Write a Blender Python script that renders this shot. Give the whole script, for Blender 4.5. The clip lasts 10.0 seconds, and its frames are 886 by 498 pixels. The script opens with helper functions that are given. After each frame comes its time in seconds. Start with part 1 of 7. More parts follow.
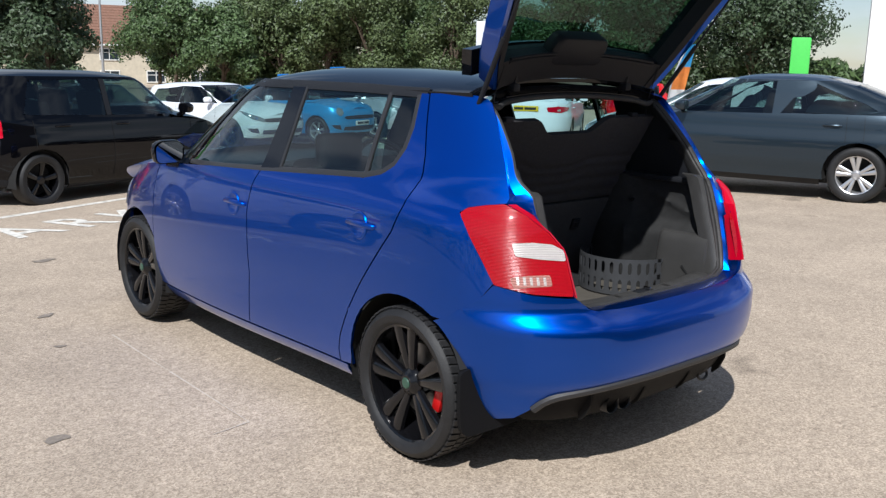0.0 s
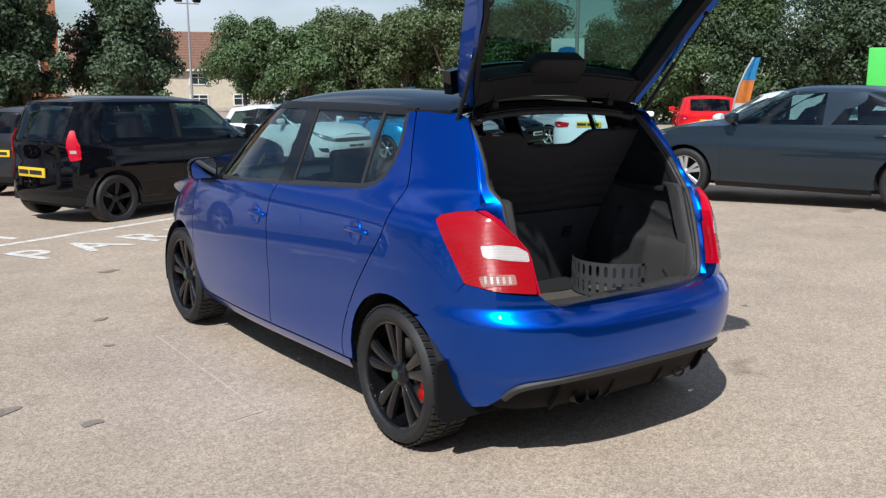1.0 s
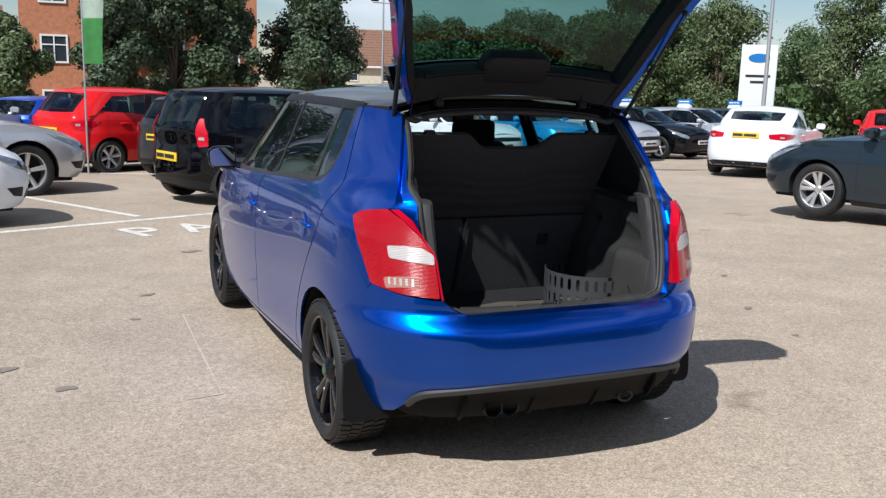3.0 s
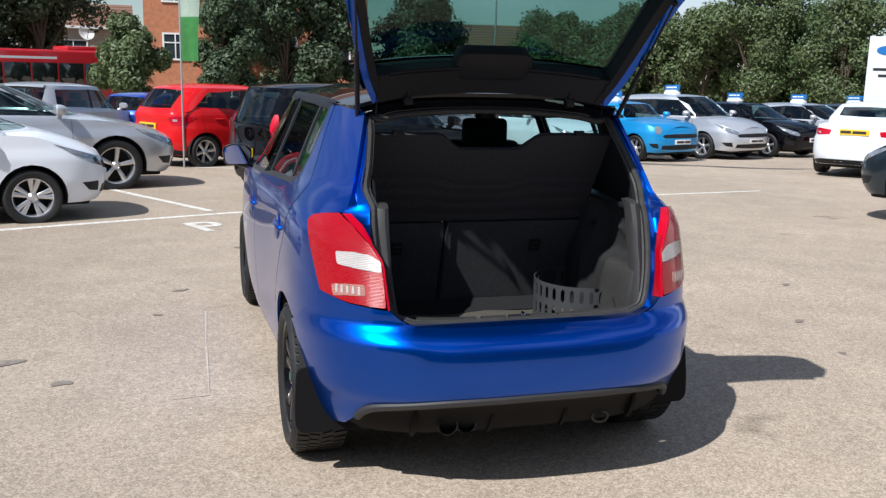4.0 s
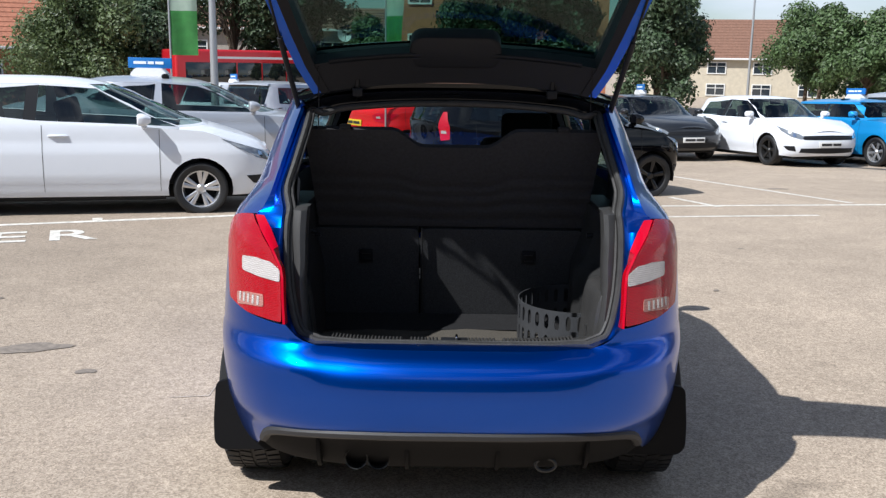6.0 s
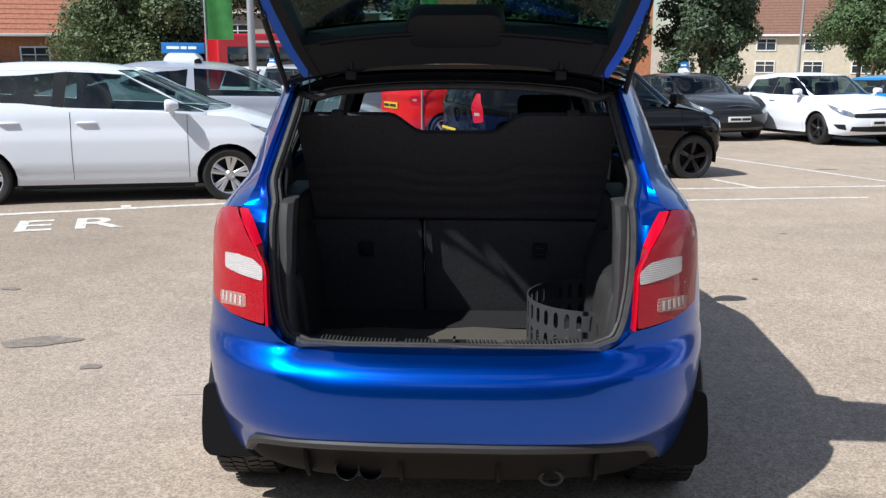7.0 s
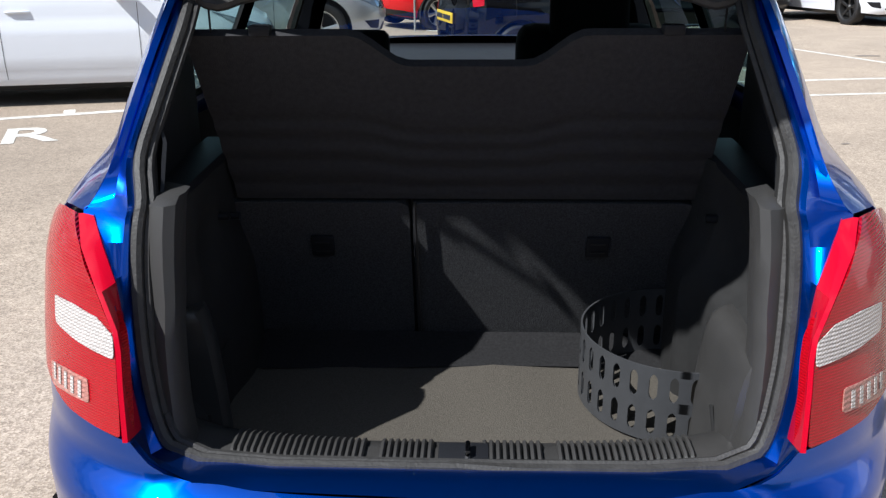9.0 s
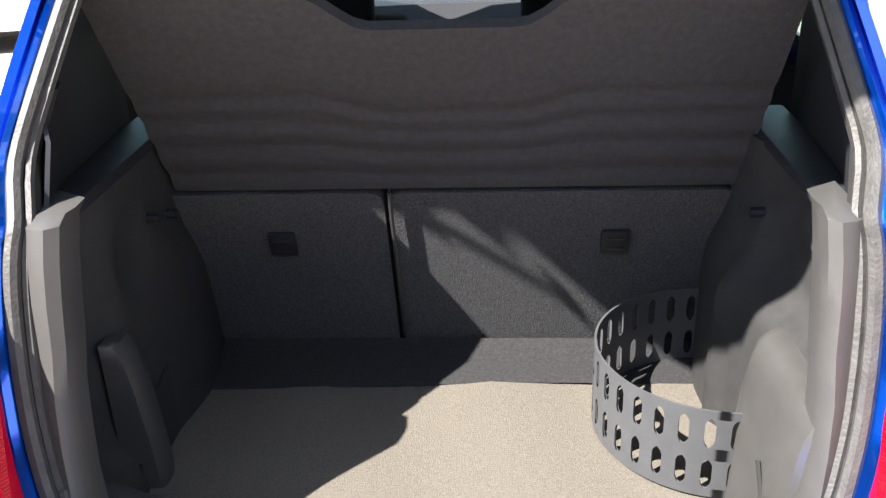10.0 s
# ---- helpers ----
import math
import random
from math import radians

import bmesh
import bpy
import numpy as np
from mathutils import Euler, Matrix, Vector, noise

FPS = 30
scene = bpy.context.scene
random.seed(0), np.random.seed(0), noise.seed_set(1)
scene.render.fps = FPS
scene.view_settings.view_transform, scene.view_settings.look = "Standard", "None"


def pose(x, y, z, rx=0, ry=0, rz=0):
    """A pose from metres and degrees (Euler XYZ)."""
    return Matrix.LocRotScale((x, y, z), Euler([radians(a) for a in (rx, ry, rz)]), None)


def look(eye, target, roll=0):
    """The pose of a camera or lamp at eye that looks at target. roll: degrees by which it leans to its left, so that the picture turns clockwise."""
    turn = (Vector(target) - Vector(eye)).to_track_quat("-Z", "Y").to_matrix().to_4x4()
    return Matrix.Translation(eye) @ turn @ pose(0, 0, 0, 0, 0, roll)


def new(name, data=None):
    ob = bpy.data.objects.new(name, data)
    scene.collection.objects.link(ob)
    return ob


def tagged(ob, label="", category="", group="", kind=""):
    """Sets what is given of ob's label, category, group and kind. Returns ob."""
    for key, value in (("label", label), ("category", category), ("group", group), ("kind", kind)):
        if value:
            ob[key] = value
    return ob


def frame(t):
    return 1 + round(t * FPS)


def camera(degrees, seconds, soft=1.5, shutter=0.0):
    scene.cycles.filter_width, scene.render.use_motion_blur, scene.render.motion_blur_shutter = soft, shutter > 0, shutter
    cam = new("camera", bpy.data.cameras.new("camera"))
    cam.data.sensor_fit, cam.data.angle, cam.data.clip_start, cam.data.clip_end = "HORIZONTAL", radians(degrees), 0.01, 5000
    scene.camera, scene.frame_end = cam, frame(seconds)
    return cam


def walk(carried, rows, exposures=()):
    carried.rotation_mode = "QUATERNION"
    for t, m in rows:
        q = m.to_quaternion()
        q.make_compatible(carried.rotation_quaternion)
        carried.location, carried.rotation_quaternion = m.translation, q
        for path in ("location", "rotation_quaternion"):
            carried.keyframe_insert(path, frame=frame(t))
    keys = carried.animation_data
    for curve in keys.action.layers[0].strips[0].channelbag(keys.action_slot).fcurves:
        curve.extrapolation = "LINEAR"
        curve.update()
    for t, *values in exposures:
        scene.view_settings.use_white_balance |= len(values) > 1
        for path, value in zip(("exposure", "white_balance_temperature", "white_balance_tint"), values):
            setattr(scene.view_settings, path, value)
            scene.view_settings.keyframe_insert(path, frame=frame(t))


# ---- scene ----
cam = camera(51.9, 10.0, soft=1.35)
PATH = [
    (0, (-2.839, -2.565, 1.498), (-1.555, -1.086, 1.094), 1.1),
    (0.5, (-2.85, -2.79, 1.511), (-1.627, -1.258, 1.116), 0.7),
    (1, (-2.741, -3.072, 1.511), (-1.596, -1.474, 1.144), -0.1),
    (1.5, (-2.576, -3.227, 1.492), (-1.49, -1.584, 1.141), -0.3),
    (2, (-2.328, -3.33, 1.509), (-1.324, -1.638, 1.147), 0.3),
    (2.5, (-2.086, -3.435, 1.505), (-1.188, -1.687, 1.133), 0.6),
    (2.7, (-1.974, -3.474, 1.498), (-1.119, -1.703, 1.129), 1.1),
    (4, (-1.193, -3.532, 1.525), (-0.642, -1.649, 1.14), 1.4),
    (4.5, (-0.843, -3.533, 1.52), (-0.443, -1.611, 1.136), 0.8),
    (5, (-0.516, -3.508, 1.532), (-0.277, -1.561, 1.144), 0.8),
    (5.5, (-0.243, -3.376, 1.515), (-0.13, -1.418, 1.124), 1.1),
    (7, (0.094, -3.057, 1.499), (0.006, -1.107, 1.062), -0.0),
    (7.5, (0.031, -2.775, 1.505), (-0.036, -0.834, 1.029), 0.1),
    (8, (0.025, -2.443, 1.491), (-0.047, -0.516, 0.96), -0.1),
    (8.5, (0.022, -2.102, 1.498), (-0.063, -0.199, 0.887), -0.1),
    (9, (0.026, -1.802, 1.484), (-0.05, 0.074, 0.796), -0.4),
    (9.5, (0.065, -1.576, 1.482), (-0.026, 0.269, 0.716), -1.0),
    (10, (0.093, -1.416, 1.474), (-0.043, 0.4, 0.647), -2.2),
]
walk(cam, [(t, look(eye, target, roll)) for t, eye, target, roll in PATH], [(0, 0.26, 5930, 10), (1.0, 0.20, 5930, 10), (1.5, 0.15, 5930, 10), (2.5, 0.22, 5930, 10), (4.0, 0.32, 5910, 10), (7.0, 0.37, 5910, 10), (8.0, 0.37, 5930, 10), (8.5, 0.44, 5930, 10), (9.0, 0.62, 5910, 10), (9.5, 1.98, 6250, 10), (10, 2.78, 6480, 12)])

# ---- light ----
TO_SUN = Vector((-0.71, -0.50, 1.0)).normalized()
world = bpy.data.worlds.new("world")
scene.world = world
world.use_nodes = True
wn = world.node_tree
wn.nodes.clear()
sky = wn.nodes.new("ShaderNodeTexSky")
sky.sky_type = "NISHITA"
sky.sun_disc = False
sky.sun_elevation = math.asin(TO_SUN.z)
sky.sun_rotation = math.atan2(TO_SUN.x, TO_SUN.y)
sky.air_density, sky.dust_density = 1.0, 0.3
bg = wn.nodes.new("ShaderNodeBackground")
bg.inputs["Strength"].default_value = 0.068
# thin cloud over the blue
tc = wn.nodes.new("ShaderNodeTexCoord")
cm = wn.nodes.new("ShaderNodeMapping")
cm.inputs["Scale"].default_value = (1.0, 1.0, 3.5)
cn = wn.nodes.new("ShaderNodeTexNoise")
cn.inputs["Scale"].default_value = 2.2
cn.inputs["Detail"].default_value = 6
cr = wn.nodes.new("ShaderNodeValToRGB")
cr.color_ramp.elements[0].position, cr.color_ramp.elements[1].position = 0.46, 0.66
cx = wn.nodes.new("ShaderNodeMix")
cx.data_type = "RGBA"
cx.inputs[7].default_value = (10.0, 10.4, 10.9, 1)
wo = wn.nodes.new("ShaderNodeOutputWorld")
wn.links.new(tc.outputs["Generated"], cm.inputs["Vector"])
wn.links.new(cm.outputs["Vector"], cn.inputs["Vector"])
wn.links.new(cn.outputs["Fac"], cr.inputs["Fac"])
wn.links.new(cr.outputs["Color"], cx.inputs[0])
wn.links.new(sky.outputs["Color"], cx.inputs[6])
wn.links.new(cx.outputs[2], bg.inputs["Color"])
wn.links.new(bg.outputs["Background"], wo.inputs["Surface"])
sun = new("sun", bpy.data.lights.new("sun", "SUN"))
sun.data.energy, sun.data.angle, sun.data.color = 4.7, radians(0.53), (1.0, 0.95, 0.87)
sun.matrix_world = look((0, 0, 30), tuple(Vector((0, 0, 30)) - TO_SUN))

# ---- materials ----
def node_mat(name):
    m = bpy.data.materials.new(name)
    m.use_nodes = True
    return m, m.node_tree, m.node_tree.nodes["Principled BSDF"]


def mat(name, color, rough=0.5, metal=0.0, vary=0.0, scale=20.0, bump=0.0, bump_scale=200.0, coat=0.0, spec=0.5, island=0.0):
    """Principled surface; vary: colour variation by noise at two scales, bump: fine relief."""
    m, nt, p = node_mat(name)
    p.inputs["Base Color"].default_value = (*color, 1)
    p.inputs["Roughness"].default_value = rough
    p.inputs["Metallic"].default_value = metal
    p.inputs["Coat Weight"].default_value = coat
    p.inputs["Coat Roughness"].default_value = 0.03
    p.inputs["Specular IOR Level"].default_value = spec
    co = nt.nodes.new("ShaderNodeTexCoord")
    if vary or island:
        n1 = nt.nodes.new("ShaderNodeTexNoise")
        n1.inputs["Scale"].default_value = scale
        n1.inputs["Detail"].default_value = 8
        n1.inputs["Roughness"].default_value = 0.65
        nt.links.new(co.outputs["Object"], n1.inputs["Vector"])
        rng = nt.nodes.new("ShaderNodeMapRange")
        rng.inputs["From Min"].default_value, rng.inputs["From Max"].default_value = 0.3, 0.7
        rng.inputs["To Min"].default_value, rng.inputs["To Max"].default_value = 1 - vary, 1 + vary
        nt.links.new(n1.outputs["Fac"], rng.inputs["Value"])
        hsv = nt.nodes.new("ShaderNodeHueSaturation")
        hsv.inputs["Color"].default_value = (*color, 1)
        last = rng.outputs["Result"]
        if island:
            geo = nt.nodes.new("ShaderNodeNewGeometry")
            r2 = nt.nodes.new("ShaderNodeMapRange")
            r2.inputs["To Min"].default_value, r2.inputs["To Max"].default_value = 1 - island, 1 + island
            nt.links.new(geo.outputs["Random Per Island"], r2.inputs["Value"])
            mul = nt.nodes.new("ShaderNodeMath")
            mul.operation = "MULTIPLY"
            nt.links.new(last, mul.inputs[0])
            nt.links.new(r2.outputs["Result"], mul.inputs[1])
            last = mul.outputs[0]
        nt.links.new(last, hsv.inputs["Value"])
        nt.links.new(hsv.outputs["Color"], p.inputs["Base Color"])
    if bump:
        n2 = nt.nodes.new("ShaderNodeTexNoise")
        n2.inputs["Scale"].default_value = bump_scale
        n2.inputs["Detail"].default_value = 4
        b = nt.nodes.new("ShaderNodeBump")
        b.inputs["Strength"].default_value = bump
        b.inputs["Distance"].default_value = 0.004
        nt.links.new(co.outputs["Object"], n2.inputs["Vector"])
        nt.links.new(n2.outputs["Fac"], b.inputs["Height"])
        nt.links.new(b.outputs["Normal"], p.inputs["Normal"])
    return m


def paint(name, color, metal=0.0, flake=0.0, rough=0.35, coat=0.7, ior=1.5):
    """Car paint: coloured base, fine metallic flake and a clear coat."""
    m, nt, p = node_mat(name)
    p.inputs["Base Color"].default_value = (*color, 1)
    p.inputs["Metallic"].default_value = metal
    p.inputs["Roughness"].default_value = rough
    p.inputs["Coat Weight"].default_value = coat
    p.inputs["Coat IOR"].default_value = ior
    p.inputs["Coat Roughness"].default_value = 0.01
    p.inputs["Specular IOR Level"].default_value = 0.0 if metal == 0 else 0.3
    co = nt.nodes.new("ShaderNodeTexCoord")
    if flake:
        v = nt.nodes.new("ShaderNodeTexVoronoi")
        v.inputs["Scale"].default_value = 1400
        nt.links.new(co.outputs["Object"], v.inputs["Vector"])
        b = nt.nodes.new("ShaderNodeBump")
        b.inputs["Strength"].default_value = flake
        b.inputs["Distance"].default_value = 0.0006
        nt.links.new(v.outputs["Distance"], b.inputs["Height"])
        nt.links.new(b.outputs["Normal"], p.inputs["Normal"])
    # a little road film
    n = nt.nodes.new("ShaderNodeTexNoise")
    n.inputs["Scale"].default_value = 6
    n.inputs["Detail"].default_value = 7
    r = nt.nodes.new("ShaderNodeMapRange")
    r.inputs["To Min"].default_value, r.inputs["To Max"].default_value = 0.0, 0.015
    nt.links.new(co.outputs["Object"], n.inputs["Vector"])
    nt.links.new(n.outputs["Fac"], r.inputs["Value"])
    nt.links.new(r.outputs["Result"], p.inputs["Coat Roughness"])
    return m


def glass(name, tint, gloss=1.0, rough=0.0):
    """Thin tinted pane: clear with a mirror gloss that grows at glancing angles."""
    m, nt, p = node_mat(name)
    nt.nodes.remove(p)
    out = nt.nodes["Material Output"]
    tr = nt.nodes.new("ShaderNodeBsdfTransparent")
    tr.inputs["Color"].default_value = (*tint, 1)
    gl = nt.nodes.new("ShaderNodeBsdfGlossy")
    gl.inputs["Roughness"].default_value = rough
    fr = nt.nodes.new("ShaderNodeLayerWeight")
    fr.inputs["Blend"].default_value = 0.5
    pw = nt.nodes.new("ShaderNodeMath")
    pw.operation = "POWER"
    pw.inputs[1].default_value = 5.0
    mu = nt.nodes.new("ShaderNodeMath")
    mu.operation = "MULTIPLY_ADD"
    mu.use_clamp = True
    mu.inputs[1].default_value = 0.9
    mu.inputs[2].default_value = 0.05 * gloss
    mx = nt.nodes.new("ShaderNodeMixShader")
    nt.links.new(fr.outputs["Facing"], pw.inputs[0])
    nt.links.new(pw.outputs[0], mu.inputs[0])
    nt.links.new(mu.outputs[0], mx.inputs["Fac"])
    nt.links.new(tr.outputs["BSDF"], mx.inputs[1])
    nt.links.new(gl.outputs["BSDF"], mx.inputs[2])
    nt.links.new(mx.outputs["Shader"], out.inputs["Surface"])
    return m


def lens_mat(name, color, cells=90.0, depth=0.5):
    """Moulded lamp lens with a grid of small optics behind a glossy cover."""
    m, nt, p = node_mat(name)
    p.inputs["Roughness"].default_value = 0.20
    p.inputs["Specular IOR Level"].default_value = 0.20
    p.inputs["Coat Weight"].default_value = 0.5
    p.inputs["Coat Roughness"].default_value = 0.02
    co = nt.nodes.new("ShaderNodeTexCoord")
    ck = nt.nodes.new("ShaderNodeTexBrick")
    ck.inputs["Scale"].default_value = cells
    ck.inputs["Color1"].default_value = (*color, 1)
    ck.inputs["Color2"].default_value = tuple(c * (1 - 0.20 * depth) for c in color) + (1,)
    ck.inputs["Mortar"].default_value = tuple(c * (1 - 0.60 * depth) for c in color) + (1,)
    ck.inputs["Mortar Size"].default_value = 0.03
    mp = nt.nodes.new("ShaderNodeMapping")
    mp.inputs["Rotation"].default_value = (radians(90), 0, radians(30))
    nt.links.new(co.outputs["Object"], mp.inputs["Vector"])
    nt.links.new(mp.outputs["Vector"], ck.inputs["Vector"])
    nt.links.new(ck.outputs["Color"], p.inputs["Base Color"])
    # fine moulded ribs
    wv = nt.nodes.new("ShaderNodeTexWave")
    wv.bands_direction = "Z"
    wv.inputs["Scale"].default_value = cells * .9
    wv.inputs["Distortion"].default_value = 0.6
    nt.links.new(co.outputs["Object"], wv.inputs["Vector"])
    b = nt.nodes.new("ShaderNodeBump")
    b.inputs["Strength"].default_value = 0.45
    b.inputs["Distance"].default_value = 0.002
    nt.links.new(wv.outputs["Fac"], b.inputs["Height"])
    nt.links.new(b.outputs["Normal"], p.inputs["Normal"])
    return m


def asphalt_mat():
    m, nt, p = node_mat("worn_asphalt")
    co = nt.nodes.new("ShaderNodeTexCoord")
    def noise_at(scale, detail, lo, hi, fmin=0.35, fmax=0.65, rough=0.6):
        n = nt.nodes.new("ShaderNodeTexNoise")
        n.inputs["Scale"].default_value = scale
        n.inputs["Detail"].default_value = detail
        n.inputs["Roughness"].default_value = rough
        r = nt.nodes.new("ShaderNodeMapRange")
        r.inputs["From Min"].default_value, r.inputs["From Max"].default_value = fmin, fmax
        r.inputs["To Min"].default_value, r.inputs["To Max"].default_value = lo, hi
        nt.links.new(co.outputs["Object"], n.inputs["Vector"])
        nt.links.new(n.outputs["Fac"], r.inputs["Value"])
        return r.outputs["Result"]
    def mul(a, b):
        q = nt.nodes.new("ShaderNodeMath")
        q.operation = "MULTIPLY"
        nt.links.new(a, q.inputs[0])
        nt.links.new(b, q.inputs[1])
        return q.outputs[0]
    # aggregate: pale and dark stones in the binder
    v = nt.nodes.new("ShaderNodeTexVoronoi")
    v.inputs["Scale"].default_value = 150
    nt.links.new(co.outputs["Object"], v.inputs["Vector"])
    stone = nt.nodes.new("ShaderNodeValToRGB")
    stone.color_ramp.elements[0].color = (0.262, 0.212, 0.164, 1)
    stone.color_ramp.elements[1].color = (0.515, 0.430, 0.342, 1)
    e = stone.color_ramp.elements.new(0.5)
    e.color = (0.392, 0.325, 0.257, 1)
    sep = nt.nodes.new("ShaderNodeSeparateColor")
    nt.links.new(v.outputs["Color"], sep.inputs["Color"])
    nt.links.new(sep.outputs["Red"], stone.inputs["Fac"])
    f = mul(noise_at(0.35, 5, 0.92, 1.06), noise_at(2.3, 8, 0.92, 1.07))
    f = mul(f, noise_at(26, 5, 0.88, 1.10))
    # sparse oil spots
    f = mul(f, noise_at(1.15, 3, 1.0, 0.62, 0.66, 0.74))
    # darker towards -x and slightly lighter towards +x, with a noise-bent change between
    sx = nt.nodes.new("ShaderNodeSeparateXYZ")
    wob = nt.nodes.new("ShaderNodeTexNoise")
    wob.inputs["Scale"].default_value = 0.8
    wob.inputs["Detail"].default_value = 4
    nt.links.new(co.outputs["Object"], sx.inputs["Vector"])
    nt.links.new(co.outputs["Object"], wob.inputs["Vector"])
    ad = nt.nodes.new("ShaderNodeMath")
    ad.operation = "MULTIPLY_ADD"
    ad.inputs[1].default_value = 1.6
    nt.links.new(wob.outputs["Fac"], ad.inputs[0])
    nt.links.new(sx.outputs["X"], ad.inputs[2])
    x_tone = nt.nodes.new("ShaderNodeMapRange")
    x_tone.interpolation_type = "SMOOTHSTEP"
    x_tone.inputs["From Min"].default_value, x_tone.inputs["From Max"].default_value = -2.4, 0.4
    x_tone.inputs["To Min"].default_value, x_tone.inputs["To Max"].default_value = 0.84, 1.03
    nt.links.new(ad.outputs[0], x_tone.inputs["Value"])
    f = mul(f, x_tone.outputs["Result"])
    hsv = nt.nodes.new("ShaderNodeHueSaturation")
    hsv.inputs["Saturation"].default_value = 1.08
    nt.links.new(stone.outputs["Color"], hsv.inputs["Color"])
    nt.links.new(f, hsv.inputs["Value"])
    nt.links.new(hsv.outputs["Color"], p.inputs["Base Color"])
    p.inputs["Roughness"].default_value = 0.88
    p.inputs["Specular IOR Level"].default_value = 0.3
    b = nt.nodes.new("ShaderNodeBump")
    b.inputs["Strength"].default_value = 0.35
    b.inputs["Distance"].default_value = 0.003
    nt.links.new(v.outputs["Distance"], b.inputs["Height"])
    nt.links.new(b.outputs["Normal"], p.inputs["Normal"])
    return m


def leaf_mat(name, color, island=0.45):
    m, nt, p = node_mat(name)
    geo = nt.nodes.new("ShaderNodeNewGeometry")
    ramp = nt.nodes.new("ShaderNodeValToRGB")
    ramp.color_ramp.elements[0].color = tuple(c * (1 - island) for c in color) + (1,)
    ramp.color_ramp.elements[1].color = tuple(c * (1 + island) for c in color) + (1,)
    nt.links.new(geo.outputs["Random Per Island"], ramp.inputs["Fac"])
    nt.links.new(ramp.outputs["Color"], p.inputs["Base Color"])
    p.inputs["Roughness"].default_value = 0.5
    tl = nt.nodes.new("ShaderNodeBsdfTranslucent")
    nt.links.new(ramp.outputs["Color"], tl.inputs["Color"])
    mx = nt.nodes.new("ShaderNodeMixShader")
    mx.inputs["Fac"].default_value = 0.3
    out = nt.nodes["Material Output"]
    nt.links.new(p.outputs["BSDF"], mx.inputs[1])
    nt.links.new(tl.outputs["BSDF"], mx.inputs[2])
    nt.links.new(mx.outputs["Shader"], out.inputs["Surface"])
    return m


ASPHALT = asphalt_mat()
LINE = mat("road_paint", (0.64, 0.61, 0.55), 0.8, vary=0.38, scale=14, bump=0.3)
BLUE = paint("metallic_blue_paint", (0.0002, 0.072, 0.47), metal=0.94, flake=0.05, rough=0.31, coat=0.7, ior=1.5)
BLACKROOF = paint("gloss_black_paint", (0.006, 0.007, 0.010), rough=0.3)
TRIM = mat("black_plastic", (0.014, 0.015, 0.018), 0.5, bump=0.15, bump_scale=900, spec=0.22)
SATIN = mat("dark_window_trim", (0.022, 0.022, 0.024), 0.45)
SEALRUBBER = mat("seal_rubber", (0.032, 0.031, 0.030), 0.6, vary=0.3, scale=30, bump=0.3)
TYRE = mat("tyre_rubber", (0.010, 0.010, 0.011), 0.62, vary=0.4, scale=14, bump=0.3, bump_scale=120)
DULLBLACK = mat("dull_black_plastic", (0.0055, 0.0055, 0.0062), 0.65, bump=0.15, bump_scale=900, spec=0.12)
GLOSSBLACK = mat("gloss_black_alloy", (0.005, 0.005, 0.006), 0.16, coat=0.4, spec=0.22)
SILVER = mat("silver_alloy", (0.62, 0.62, 0.63), 0.3, metal=0.8)
CHROME = mat("chrome", (0.85, 0.85, 0.86), 0.08, metal=1.0)
DARKMETAL = mat("dark_metal", (0.05, 0.05, 0.05), 0.45, metal=0.8)
REDCAL = mat("red_caliper", (0.55, 0.01, 0.01), 0.35)
DISC = mat("brake_disc", (0.28, 0.28, 0.28), 0.35, metal=1.0)
LINER = mat("arch_liner", (0.008, 0.008, 0.008), 0.9)
GREYTRIM = mat("grey_boot_trim", (0.042, 0.041, 0.040), 0.36, vary=0.12, scale=12, bump=0.14, bump_scale=700, spec=0.42)
# side walls darker than the grey post and pocket cover
ARCHLINING = mat("dark_side_lining", (0.022, 0.022, 0.022), 0.75, vary=0.2, scale=30, bump=0.3, bump_scale=600, spec=0.25)
# dark enough that in sun it looks like the carpet in shade
SHADESTRIP = mat("shade_strip_dark", (0.020, 0.020, 0.021), 0.95, vary=0.3, scale=160, bump=0.25, bump_scale=420, spec=0.1)
CARPET = mat("boot_carpet", (0.086, 0.078, 0.066), 0.95, vary=0.28, scale=300, bump=0.5, bump_scale=420, spec=0.1)
SEATCARPET = mat("seat_back_carpet", (0.055, 0.056, 0.059), 0.95, vary=0.5, scale=280, bump=0.6, bump_scale=420, spec=0.1)
SHELFMAT = mat("shelf_felt", (0.040, 0.040, 0.043), 0.9, vary=0.2, scale=90, bump=0.5, bump_scale=500, spec=0.2)
FABRIC = mat("seat_fabric", (0.007, 0.007, 0.008), 0.9, vary=0.2, scale=60, bump=0.4, bump_scale=600, spec=0.2)
BASKETMAT = mat("grey_basket_plastic", (0.050, 0.052, 0.056), 0.40, vary=0.1, scale=25, bump=0.2, bump_scale=600)
REDLENS = lens_mat("red_lamp_lens", (0.40, 0.001, 0.008), 75, 0.6)
REDPLAIN = mat("plain_red_lens", (0.50, 0.001, 0.018), 0.3, coat=0.7, spec=0.1)
WHITELENS = lens_mat("clear_lamp_lens", (0.60, 0.56, 0.54), 60, 0.9)
PINKLENS = lens_mat("fog_lamp_lens", (0.45, 0.20, 0.17), 40, 0.6)
SIDEGLASS = glass("side_glass", (0.40, 0.60, 0.585), 1.9)
REARGLASS = glass("tinted_rear_glass", (0.40, 0.56, 0.52), 0.5)
SCREENGLASS = glass("windscreen_glass", (0.78, 0.86, 0.84), 1.1)
